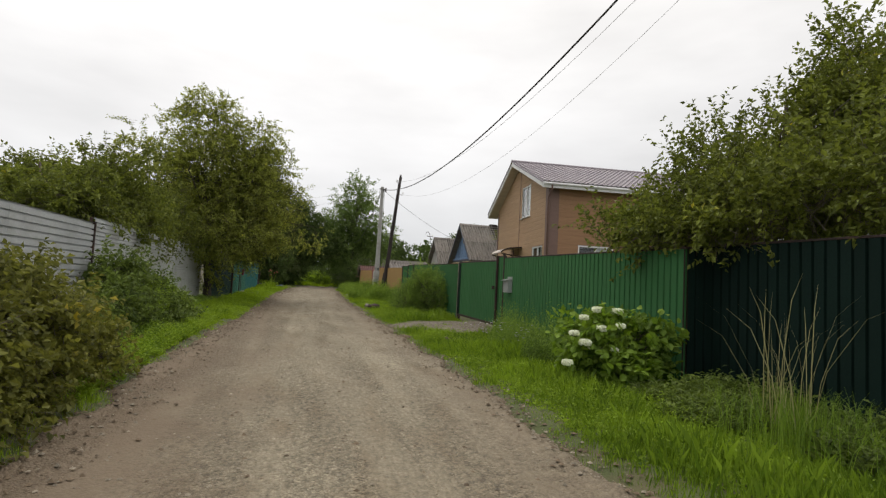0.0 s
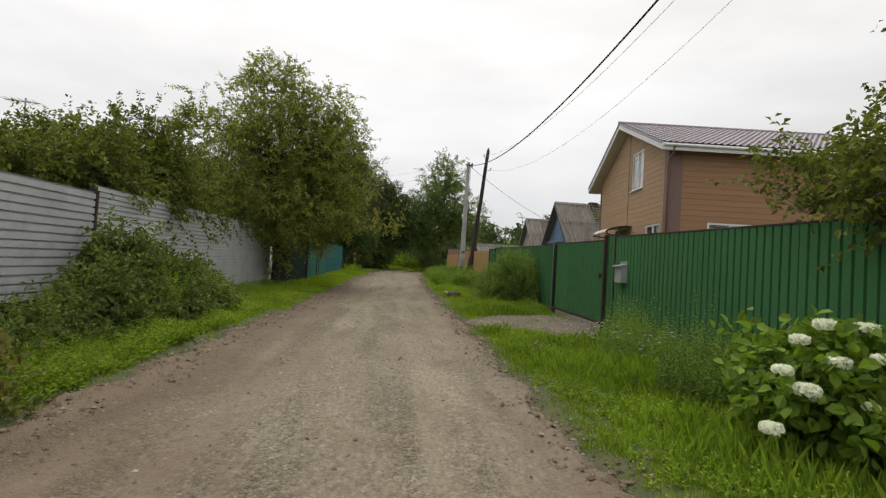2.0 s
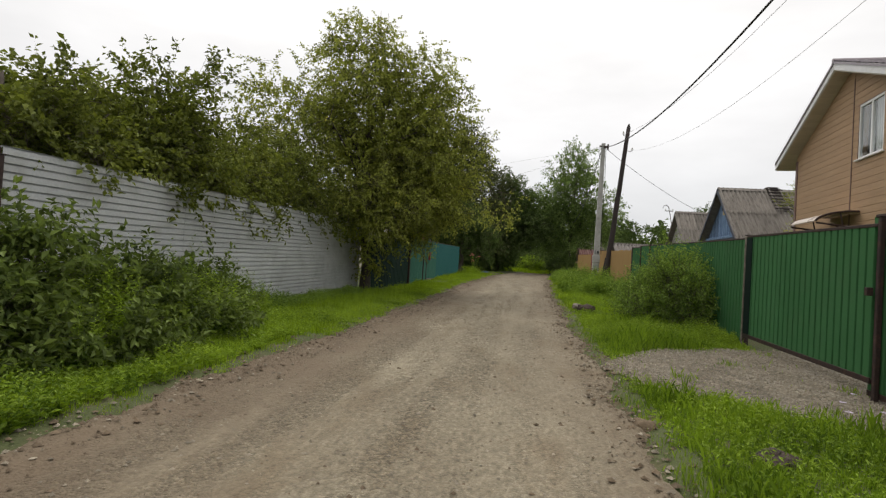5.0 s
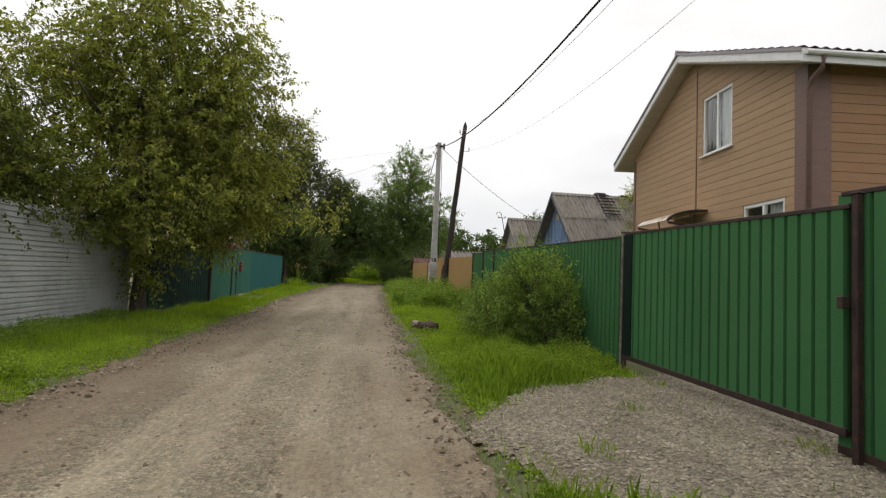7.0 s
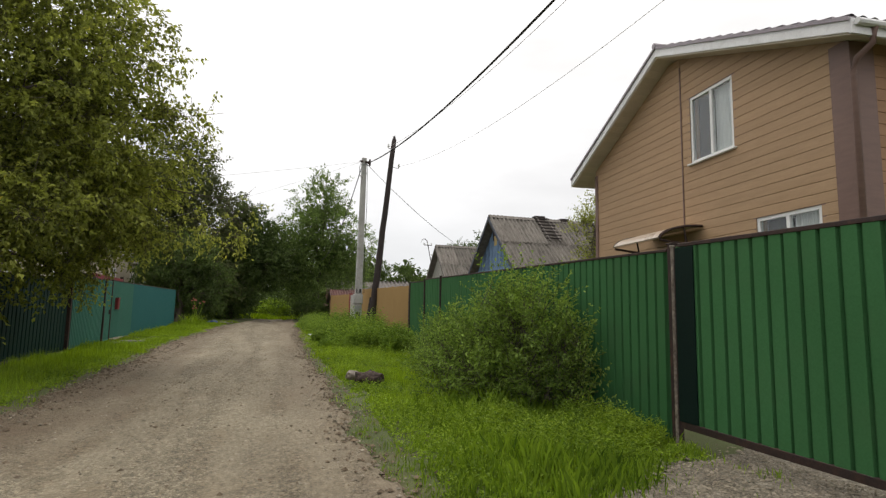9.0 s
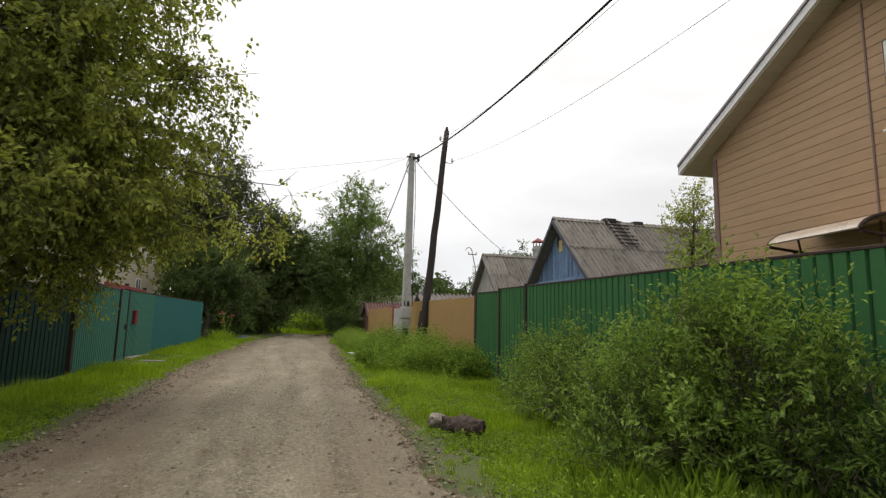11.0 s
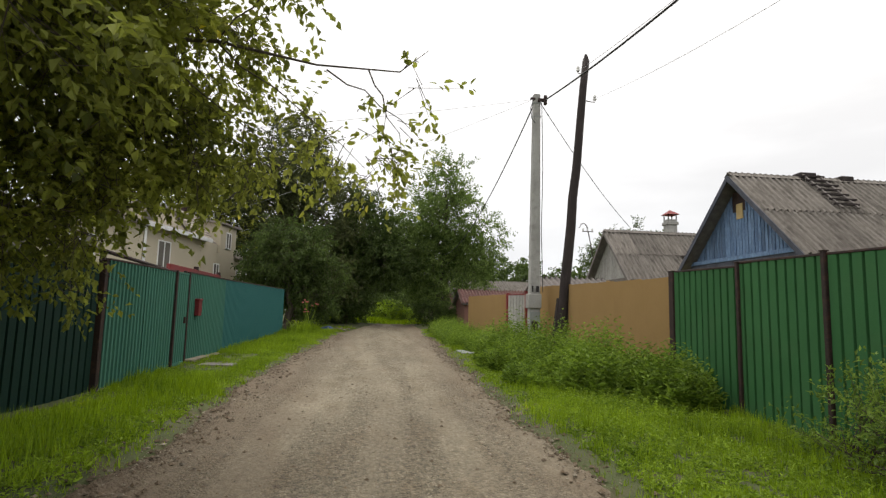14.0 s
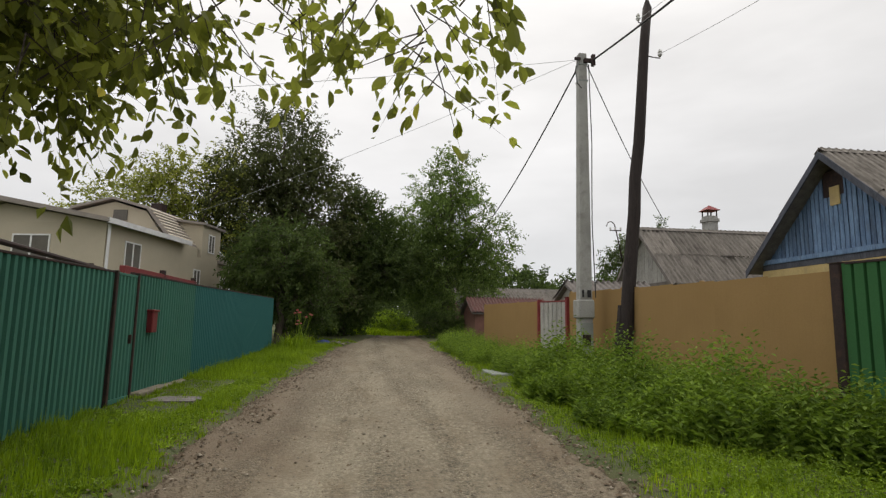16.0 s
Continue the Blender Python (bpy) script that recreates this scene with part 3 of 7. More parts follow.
ground = new("ground", sheet_mesh("ground", np.concatenate([far_x, np.arange(-12, 14, 0.25), [20, 35, 60, 150, 500, 1500]]),
             np.concatenate([[-1500, -400, -100, -30, -12], np.arange(-6, 72, 0.25), [80, 95, 120, 160, 300, 700, 1500]]), ground_height, GRASS_SOIL))
tagged(ground, "grassy verge and garden soil on both sides of the lane", "ground", kind="structure")


def road_height(x, y):
    u = (x - road_left(y)) / (road_right(y) - road_left(y))
    track = -0.018 * (np.exp(-((u - 0.32) / 0.10) ** 2) + np.exp(-((u - 0.70) / 0.10) ** 2))
    rim = np.interp(np.minimum(u, 1 - u), (-0.02, 0.02, 0.05, 0.11), (-0.06, 0.045, 0.035, 0.0))
    fine = 0.006 * np.sin(x * 23 + y * 7) * np.sin(y * 19 - x * 5) + 0.005 * np.sin(x * 41) * np.sin(y * 37 + x * 11)
    bank = np.interp(np.minimum(u, 1 - u), (0.0, 0.03, 0.13), (1.0, 1.0, 0.0))
    clods = bank * (0.022 * np.sin(x * 17 + y * 3) * np.sin(y * 13 - x * 9) + 0.018 * np.sin(x * 29 - y * 11) * np.sin(y * 23 + x * 7))
    return ground_z(y) + 0.005 + track + rim + 0.5 * lumps(x, y) + fine + clods


def road_mesh():
    us, ys = np.linspace(-0.03, 1.03, 56), np.concatenate([np.arange(-14, 0, 0.5), np.arange(0, 62, 0.12), np.arange(62, 110, 1.0)])
    gu, gy = np.meshgrid(us, ys)
    gx = road_left(gy) + gu * (road_right(gy) - road_left(gy))
    v = np.stack([gx, gy, road_height(gx, gy)], -1).reshape(-1, 3)
    i = (np.arange(len(ys) - 1)[:, None] * 56 + np.arange(55)[None, :]).ravel()
    return raw_mesh("road", v, np.stack([i, i + 1, i + 57, i + 56], 1), ROAD_DIRT, True)


road = tagged(new("road", road_mesh()), "compacted grey-brown gravel lane with loose stony edges", "road", kind="structure")


def scatter_stones(name, pts, sizes, mat, label, category="stones"):
    """Loose stones: eight-sided lumps, each turned and squashed its own way."""
    n = len(pts)
    rng = np.random.default_rng(n)
    o = np.array([(1, 0, 0), (-1, 0, 0), (0, 1, 0), (0, -1, 0), (0, 0, 1), (0, 0, -0.6)], float)
    v = o[None] * (0.6 + 0.7 * rng.random((n, 6, 1)))
    v[:, :, 2] *= 0.6
    a = rng.random(n) * 6.28
    c, s = np.cos(a)[:, None], np.sin(a)[:, None]
    v = np.stack([v[:, :, 0] * c - v[:, :, 1] * s, v[:, :, 0] * s + v[:, :, 1] * c, v[:, :, 2]], -1)
    v = v * np.asarray(sizes)[:, None, None] * 0.5 + pts[:, None]
    t = np.array([(0, 2, 4), (2, 1, 4), (1, 3, 4), (3, 0, 4), (2, 0, 5), (1, 2, 5), (3, 1, 5), (0, 3, 5)])
    f = (np.arange(n)[:, None, None] * 6 + t[None]).reshape(-1, 3)
    ob = new(name, raw_mesh(name, v.reshape(-1, 3), f, mat))
    return tagged(ob, label, category, kind="stuff")


def on_road(n, seed, edge):
    rng = np.random.default_rng(seed)
    y = rng.random(n) ** 0.9 * 46 + 1.0
    u = rng.random(n)
    if edge:
        u = np.where(rng.random(n) < 0.5, rng.normal(0.03, 0.05, n), 1 - rng.normal(0.002, 0.036, n))
    x = road_left(y) + u * (road_right(y) - road_left(y))
    return np.stack([x, y, np.where((u > 0.0) & (u < 1.0), road_height(x, y), ground_height(x, y)) + (0.012 if edge else 0.0)], 1)


rng0 = np.random.default_rng(3)
scatter_stones("road_gravel", on_road(15000, 1, False), 0.010 + 0.042 * rng0.random(15000) ** 3.5, STONE, "small loose gravel lying on the lane", "gravel")
scatter_stones("road_stones", on_road(2600, 9, False), 0.018 + 0.045 * rng0.random(2600) ** 3, EARTH, "brown loose stones lying on the lane", "stones")
scatter_stones("edge_gravel", on_road(7000, 2, True), 0.013 + 0.055 * rng0.random(7000) ** 5, STONE, "coarse loose stones along the lane's edges", "gravel")
scatter_stones("edge_clods", on_road(15000, 5, True), 0.014 + 0.065 * rng0.random(15000) ** 6, EARTH, "brown earth clods pushed up along the lane's edges", "earth")

drive_mesh = sheet_mesh("drive", np.arange(2.5, 6.5, 0.08), np.arange(13.6, 19.6, 0.08), lambda x, y: ground_height(x, y) + 0.012 + 0.006 * np.sin(x * 31) * np.sin(y * 29), DRIVE_GRAVEL, in_drive)
tagged(new("drive", drive_mesh), "grey gravel drive in front of the green gate", "drive", kind="structure")
dx, dy = 2.6 + 3.5 * rng0.random(16000), 13.2 + 6.2 * rng0.random(16000)
ok = in_drive(dx + rng0.normal(0, 0.12, len(dx)), dy + rng0.normal(0, 0.15, len(dx)))
dx, dy = dx[ok], dy[ok]
scatter_stones("drive_gravel", np.stack([dx, dy, ground_height(dx, dy) + 0.016], 1), 0.016 + 0.040 * rng0.random(len(dx)) ** 2, STONE, "grey and cream crushed stones covering the drive", "gravel")


# ---- corrugated sheet fences ----
def sheet_profile(kind, width, pitch, depth):
    k = max(1, round(width / pitch))
    p = width / k
    pts = []
    for i in range(k):
        if kind == "rib":
            pts += [((i + s) * p, d) for s, d in ((0, depth), (0.74, depth), (0.79, 0), (0.95, 0))]
        elif kind == "trap":
            pts += [((i + s) * p, d) for s, d in ((0, depth), (0.42, depth), (0.56, 0), (0.86, 0))]
        elif kind == "groove":
            pts += [((i + s) * p, d) for s, d in ((0, depth), (0.72, depth), (0.78, 0), (0.94, 0))]
        else:
            pts += [((i + j / 6) * p, depth * 0.5 * (1 - math.cos(2 * math.pi * j / 6))) for j in range(6)]
    return pts + [(width, 0 if kind == "wave" else depth)]


def sheet(name, kind, width, height, pitch, depth, mat, flat=False):
    """A profiled steel sheet, ribs upright (or lying, when flat), its face towards -y."""
    pts = sheet_profile(kind, height if flat else width, pitch, depth)
    n = len(pts)
    far = width if flat else height
    v = []
    for off in (0.0, 0.004):
        for e in (0.0, far):
            v += [((e, -d + off, s) if flat else (s, -d + off, e)) for s, d in pts]
    f = []
    for i in range(n - 1):
        f += [(i, i + 1, n + i + 1, n + i), (2 * n + i, 3 * n + i, 3 * n + i + 1, 2 * n + i + 1), (n + i, n + i + 1, 3 * n + i + 1, 3 * n + i), (i, 2 * n + i, 2 * n + i + 1, i + 1)]
    f += [(0, n, 3 * n, 2 * n), (n - 1, 3 * n - 1, 4 * n - 1, 2 * n - 1)]
    return raw_mesh(name, v, f, mat)


def facing(a, b, z):
    """The pose of a fence's sheet that starts at a and runs to b; its face is on the right hand of the way."""
    d = Vector((b[0] - a[0], b[1] - a[1], 0)).normalized()
    m = Matrix((( d.x, -d.y, 0, a[0]), (d.y, d.x, 0, a[1]), (0, 0, 1, z), (0, 0, 0, 1)))
    return m


def fence(name, a, b, za, zb, height, label, mat, kind="rib", pitch=0.165, depth=0.034, sheet_w=1.15, post_every=2.3, cap=RUST, post=RUST, sag=0.012, top_rail=True, group=""):
    a, b = Vector((*a, 0)), Vector((*b, 0))
    length = (b - a).length
    k = max(1, round(length / sheet_w))
    w = length / k
    d = (b - a) / length
    ob = thing(name, (*((a + b) / 2).xy, (za + zb) / 2), label, "fence", group, "structure")
    me = sheet("sheet", kind, w + 0.012, height, pitch, depth, mat)
    rng = random.Random(name + str(round(a.y)))
    for i in range(k):
        p = a + d * w * i
        z = za + (zb - za) * (i + 0.5) / k + rng.uniform(-sag, sag)
        m = facing(p, p + d, z) @ Matrix.Translation((0, -0.001 * (i % 2), 0)) @ Matrix.Rotation(rng.uniform(-0.004, 0.004), 4, "Y")
        piece("sheet", me, ob, m)
    bm0 = boxes(((-0.03, 0.0, -0.35), (0.03, 0.06, height + 0.03)), bevel=0.004)
    pm = mesh_of(bm0, "post", post)
    q = max(1, round(length / post_every))
    for i in range(q + 1):
        p = a + d * length * i / q
        piece("post", pm, ob, facing(p, p + d, za + (zb - za) * i / q) @ Matrix.Translation((0, 0.03, 0)))
    tilt = math.atan2(zb - za, length)
    for hz in (0.35, height - 0.3):
        part("rail", boxes(((0, 0.008, hz), (length, 0.03, hz + 0.04))), post, ob, m=facing(a, b, za) @ Matrix.Rotation(-tilt, 4, "Y"))
    if top_rail:
        part("top_rail", boxes(((0, -depth - 0.008, height - 0.012), (length, 0.02, height + 0.018)), bevel=0.004), cap, ob, m=facing(a, b, za) @ Matrix.Rotation(-tilt, 4, "Y"))
    return ob


# right-hand side: its faces look towards the lane (-x); running from far to near
RX = 5.65
fence("green_fence", (RX, 14.9), (RX, 7.22), 0.30, 0.14, 2.16, "green profiled steel fence with a rusty top rail beside the lane", GREEN_SHEET)
fence("green_fence", (RX, 29.65), (RX, 19.66), 0.58, 0.36, 2.08, "green profiled steel fence behind the bushes", GREEN_SHEET)
fence("green_fence_end_panel", (RX, 31.3), (RX, 29.7), 0.62, 0.58, 2.03, "narrow green profiled steel panels between dark posts", GREEN_SHEET, sheet_w=0.8, post_every=1.6)
fence("dark_green_fence", (6.1, 7.3), (6.1, -2.2), 0.14, -0.03, 2.22, "dark green profiled steel fence, tree shade put into its colour", SHADED_GREEN_SHEET, post=RUST)
fence("dark_green_fence_return", (RX, 7.2), (6.1, 7.2), 0.14, 0.14, 2.16, "short green steel return at the fence's corner", SHADED_GREEN_SHEET, sheet_w=0.45, post_every=1)


def gate(name, a, b, z0, z1, h, mat, label, frame_mat=RUST, pitch=0.165, kind="rib"):
    a, b = Vector((*a, 0)), Vector((*b, 0))
    length = (b - a).length
    ob = thing(name, (*((a + b) / 2).xy, z0), label, "gate")
    k = max(1, round(length / 1.15))
    w = length / k
    me = sheet("sheet", kind, w + 0.01, h - 0.06, pitch, 0.034, mat)
    d = (b - a) / length
    for i in range(k):
        piece("sheet", me, ob, facing(a + d * w * i, a + d * (w * i + 1), z0 + (z1 - z0) * (i + 0.5) / k + 0.04) @ Matrix.Translation((0, -0.003 * (i % 2), 0)))
    m = facing(a, b, z0) @ Matrix.Rotation(-math.atan2(z1 - z0, length), 4, "Y")
    part("bottom_bar", boxes(((0, -0.045, 0), (length, 0.03, 0.07)), bevel=0.004), frame_mat, ob, m=m)
    part("top_bar", boxes(((0, -0.042, h - 0.04), (length, 0.03, h)), bevel=0.004), frame_mat, ob, m=m)
    for x in (0.0, length - 0.05):
        part("side_bar", boxes(((x, 0.004, 0.06), (x + 0.05, 0.035, h - 0.04))), frame_mat, ob, m=m)
    return ob


def steel_post(name, x, y, z0, z1, w, mat, label, lean=0.0):
    ob = thing(name, (x, y, z0), label, "post", "posts of the lane fences")
    part("shaft", boxes(((-w / 2, -w / 2, -0.2), (w / 2, w / 2, z1 - z0)), bevel=0.008), mat, ob, m=Matrix.Translation((x, y, z0)) @ Matrix.Rotation(lean, 4, "X"))
    part("cap", boxes(((-w / 2 - 0.008, -w / 2 - 0.008, z1 - z0), (w / 2 + 0.008, w / 2 + 0.008, z1 - z0 + 0.015)), bevel=0.004), mat, ob, m=Matrix.Translation((x, y, z0)) @ Matrix.Rotation(lean, 4, "X"))
    return ob


sliding = gate("sliding_gate", (RX - 0.05, 19.42), (RX - 0.05, 15.49), 0.57, 0.50, 1.92, GREEN_SHEET, "wide green profiled steel gate on a rusty frame")
steel_post("gate_post", RX - 0.02, 19.54, 0.25, 2.5, 0.09, RUST, "dark rusty steel post at the gate's end")
steel_post("gate_post", RX - 0.10, 19.46, 0.28, 2.46, 0.03, PALE_STEEL, "flaking pale and rusty steel post at the gate's end")
steel_post("gate_post", RX - 0.08, 15.39, 0.10, 2.49, 0.06, RUST, "dark purple-brown steel gate post standing in gravel")
wicket = gate("wicket_gate", (RX, 15.62), (RX, 14.96), 0.34, 0.33, 2.2, GREEN_SHEET, "narrow green steel wicket door beside the gate")
# Thin dark strip beside the far gate post.
part("backing_strip", boxes(((RX - 0.10, 19.16, 0.64), (RX - 0.088, 19.42, 2.44))), SHADED_GREEN_SHEET, sliding, "dark strip at the gate's far end")
part("latch", boxes(((-0.05, -0.03, 0), (0.02, 0.03, 0.10)), bevel=0.006), RUST, sliding, m=Matrix.Translation((RX - 0.15, 15.44, 1.55)))
steel_post("fence_post", RX - 0.035, 14.93, 0.12, 2.56, 0.05, RUST, "dark steel post between wicket and fence")

mail = thing("mailbox", (RX - 0.13, 14.42, 1.5), "grey metal mailbox with a sloped lid on the green fence", "mailbox")
MAIL = Matrix.Translation((RX - 0.04, 14.42, 1.48)) @ Matrix.Rotation(radians(90), 4, "Z")
part("body", solid(bmesh.new(), [(-0.17, 0), (0.17, 0), (0.17, 0.33), (-0.17, 0.33)], 0.13, MAIL), GREY_BOX, mail)
part("lid", solid(bmesh.new(), [(-0.185, 0), (0.185, 0), (0.185, 0.02), (-0.185, 0.02)], 0.175, MAIL @ Matrix.Translation((0, 0.02, 0.36)) @ Matrix.Rotation(radians(-14), 4, "X")), GREY_BOX, mail)
part("back_plate", boxes(((RX - 0.048, 14.24, 1.5), (RX - 0.038, 14.60, 1.92)), bevel=0.003), GREY_BOX, mail)

for py in (29.62, 28.1):
    steel_post("fence_post", RX - 0.04, py, 0.3, 2.66, 0.06, RUST, "thin dark steel post on the green fence")
# ochre fence, white gate
steel_post("fence_post", 5.66, 31.38, 0.45, 2.66, 0.14, RUST, "black-brown post between green and ochre fences")
fence("ochre_fence", (5.28, 39.2), (5.72, 31.46), 0.66, 0.52, 2.06, "ochre painted steel fence half hidden by weeds", OCHRE_SHEET, pitch=0.1, depth=0.0006, cap=OCHRE_SHEET, post=OCHRE_SHEET, sag=0.001, top_rail=False)
fence("ochre_fence", (4.95, 48.2), (5.20, 41.5), 0.78, 0.68, 1.9, "ochre painted steel fence beyond the white gate", OCHRE_SHEET, pitch=0.1, depth=0.0006, cap=OCHRE_SHEET, post=OCHRE_SHEET, sag=0.001, top_rail=False)
white_gate = gate("white_gate", (5.18, 41.2), (5.3, 39.35), 0.72, 0.68, 1.85, PALE_WOOD, "dirty white steel gate between red posts", frame_mat=RED_RAIL, pitch=0.3)
steel_post("gate_post", 5.17, 41.35, 0.6, 2.6, 0.12, RED_RAIL, "red painted post of the white gate")
steel_post("gate_post", 5.27, 39.28, 0.6, 2.6, 0.12, RED_RAIL, "red painted post of the white gate")

# left-hand side, faces look towards +x; running from near to far
LX = -4.45


def zinc_fence(name, y0, y1, z0, z1, h0, label, kind="groove", pitch=0.098, depth=0.032):
    ob = thing(name, (LX, (y0 + y1) / 2, z0), label, "fence", kind="structure")
    k = max(1, round((y1 - y0) / 3.3))
    w = (y1 - y0) / k
    for i in range(k):
        zb = z0 + (z1 - z0) * (i + 0.5) / k
        me = sheet("sheet", kind, w + 0.02, h0 / 2 + 0.01, pitch, depth, ZINC_SHEET, flat=True)
        for j in range(2):
            piece("sheet", me, ob, facing((LX, y0 + w * i), (LX, y0 + w * (i + 1)), zb + j * h0 / 2) @ Matrix.Translation((0, -0.004 * j - 0.003 * (i % 2), 0)) @ Matrix.Rotation(-math.atan2(z1 - z0, y1 - y0), 4, "Y"))
        part("post", boxes(((-0.08, -0.03, -0.8), (-0.03, 0.03, h0 + 0.01)), bevel=0.004), RUST, ob, m=Matrix.Translation((LX, y0 + w * i, zb)))
    return ob


zinc_fence("zinc_fence", -8.0, 13.42, 0.55, 0.72, 1.78, "grey zinc fence of lying ribbed sheets, raised off the ground", "groove", 0.137, 0.035)
zinc_fence("zinc_fence", 13.5, 27.0, 0.38, 0.52, 2.24, "grey zinc fence of lying ribbed sheets under overhanging trees")
steel_post("fence_post", LX + 0.03, 13.46, 0.2, 2.53, 0.07, RUST, "dark rusty post between two zinc fences")
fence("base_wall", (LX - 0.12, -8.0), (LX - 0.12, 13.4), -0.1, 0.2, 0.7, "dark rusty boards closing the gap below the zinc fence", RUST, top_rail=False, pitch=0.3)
fence("dark_teal_fence", (-4.15, 27.1), (-3.62, 31.35), 0.48, 0.54, 1.9, "dark green steel fence, its colour darkened for the tree's shade", SHADE_SHEET, pitch=0.15)
TX = -3.55
fence("teal_fence", (TX, 31.45), (TX, 34.3), 0.60, 0.62, 1.95, "bright teal corrugated steel fence", TEAL_SHEET, "trap", pitch=0.13, depth=0.05)
steel_post("gate_post", TX - 0.02, 31.4, 0.4, 2.52, 0.11, RUST, "dark post between dark and teal fences")
tw = gate("teal_wicket", (TX + 0.02, 34.38), (TX + 0.02, 35.1), 0.63, 0.63, 1.95, TEAL_SHEET, "teal corrugated steel wicket door", frame_mat=TEAL_SHEET, pitch=0.13, kind="trap")
part("handle", boxes(((-0.02, -0.02, 0), (0.05, 0.02, 0.14)), bevel=0.005), RUST, tw, m=Matrix.Translation((TX + 0.03, 35.0, 1.5)))
fence("teal_fence", (TX, 35.2), (TX, 38.2), 0.66, 0.68, 1.95, "bright teal corrugated steel fence on a concrete footing", TEAL_SHEET, "trap", pitch=0.13, depth=0.05)
fence("blue_green_fence", (TX, 38.2), (TX + 0.05, 47.8), 0.68, 0.80, 1.95, "blue-green corrugated steel fence along the verge", BLUETEAL_SHEET, "trap", pitch=0.13, depth=0.05)
steel_post("fence_post", TX + 0.05, 34.34, 0.5, 2.58, 0.07, RUST, "dark post beside the teal wicket door")
steel_post("fence_post", TX + 0.05, 35.15, 0.5, 2.60, 0.05, RUST, "dark post beside the teal wicket door")
red_box = thing("mailbox", (TX + 0.08, 35.75, 1.6), "dark red metal mailbox on the teal fence", "mailbox")
part("body", boxes(((TX + 0.05, 35.62, 1.66), (TX + 0.15, 35.84, 2.02)), bevel=0.012), RED_PAINT, red_box)
part("lid", boxes(((TX + 0.05, 35.60, 2.01), (TX + 0.17, 35.86, 2.05)), bevel=0.01), RED_PAINT, red_box)
foot = thing("concrete_footing", (TX + 0.1, 36.6, 0.6), "low broken concrete footing under the teal fence", "footing")
part("block", boxes(((TX - 0.1, 35.2, 0.42), (TX + 0.20, 36.5, 0.72)), bevel=0.02), STONE, foot)
part("block", boxes(((TX - 0.1, 36.52, 0.42), (TX + 0.17, 37.8, 0.70)), bevel=0.025), STONE, foot)
slab = thing("doorstep_boards", (-2.8, 34.8, 0.6), "weathered grey boards lying in the grass by the wicket", "boards")
for i in range(3):
    part("plank", boxes(((-3.1, 34.75 + 0.19 * i, 0.61), (-2.40 + 0.06 * (i % 2), 34.92 + 0.19 * i, 0.655)), bevel=0.006), GREY_WOOD, slab)
rr = thing("red_rail", (-5.0, 40, 2.5), "dark red painted rail behind the teal fence", "rail")
part("beam", boxes(((-5.1, 38.2, 2.84), (-4.98, 43.2, 3.02)), bevel=0.01), RED_RAIL, rr)
part("upright", boxes(((-5.1, 40.5, 0.5), (-4.98, 40.62, 3.12))), RUST, rr)
part("upright", boxes(((-5.1, 43.0, 0.5), (-4.98, 43.12, 3.12))), RUST, rr)
part("upright", boxes(((-5.1, 38.3, 0.5), (-4.98, 38.42, 2.84))), RUST, rr)
rp = thing("rusty_pipe", (-4.3, 33, 2.4), "rusty pipe running along behind the teal fence top", "pipe")
bm = tube(bmesh.new(), [(-3.95, 28.5, 2.85), (-3.9, 32, 2.74), (-3.8, 34.6, 2.62)], 0.035, 8)
part("pipe", bm, RUST, rp)
for yy in (29.5, 32.0, 34.4):
    part("bracket", boxes(((-3.93, yy, 0.5), (-3.87, yy + 0.05, 2.70))), RUST, rp)


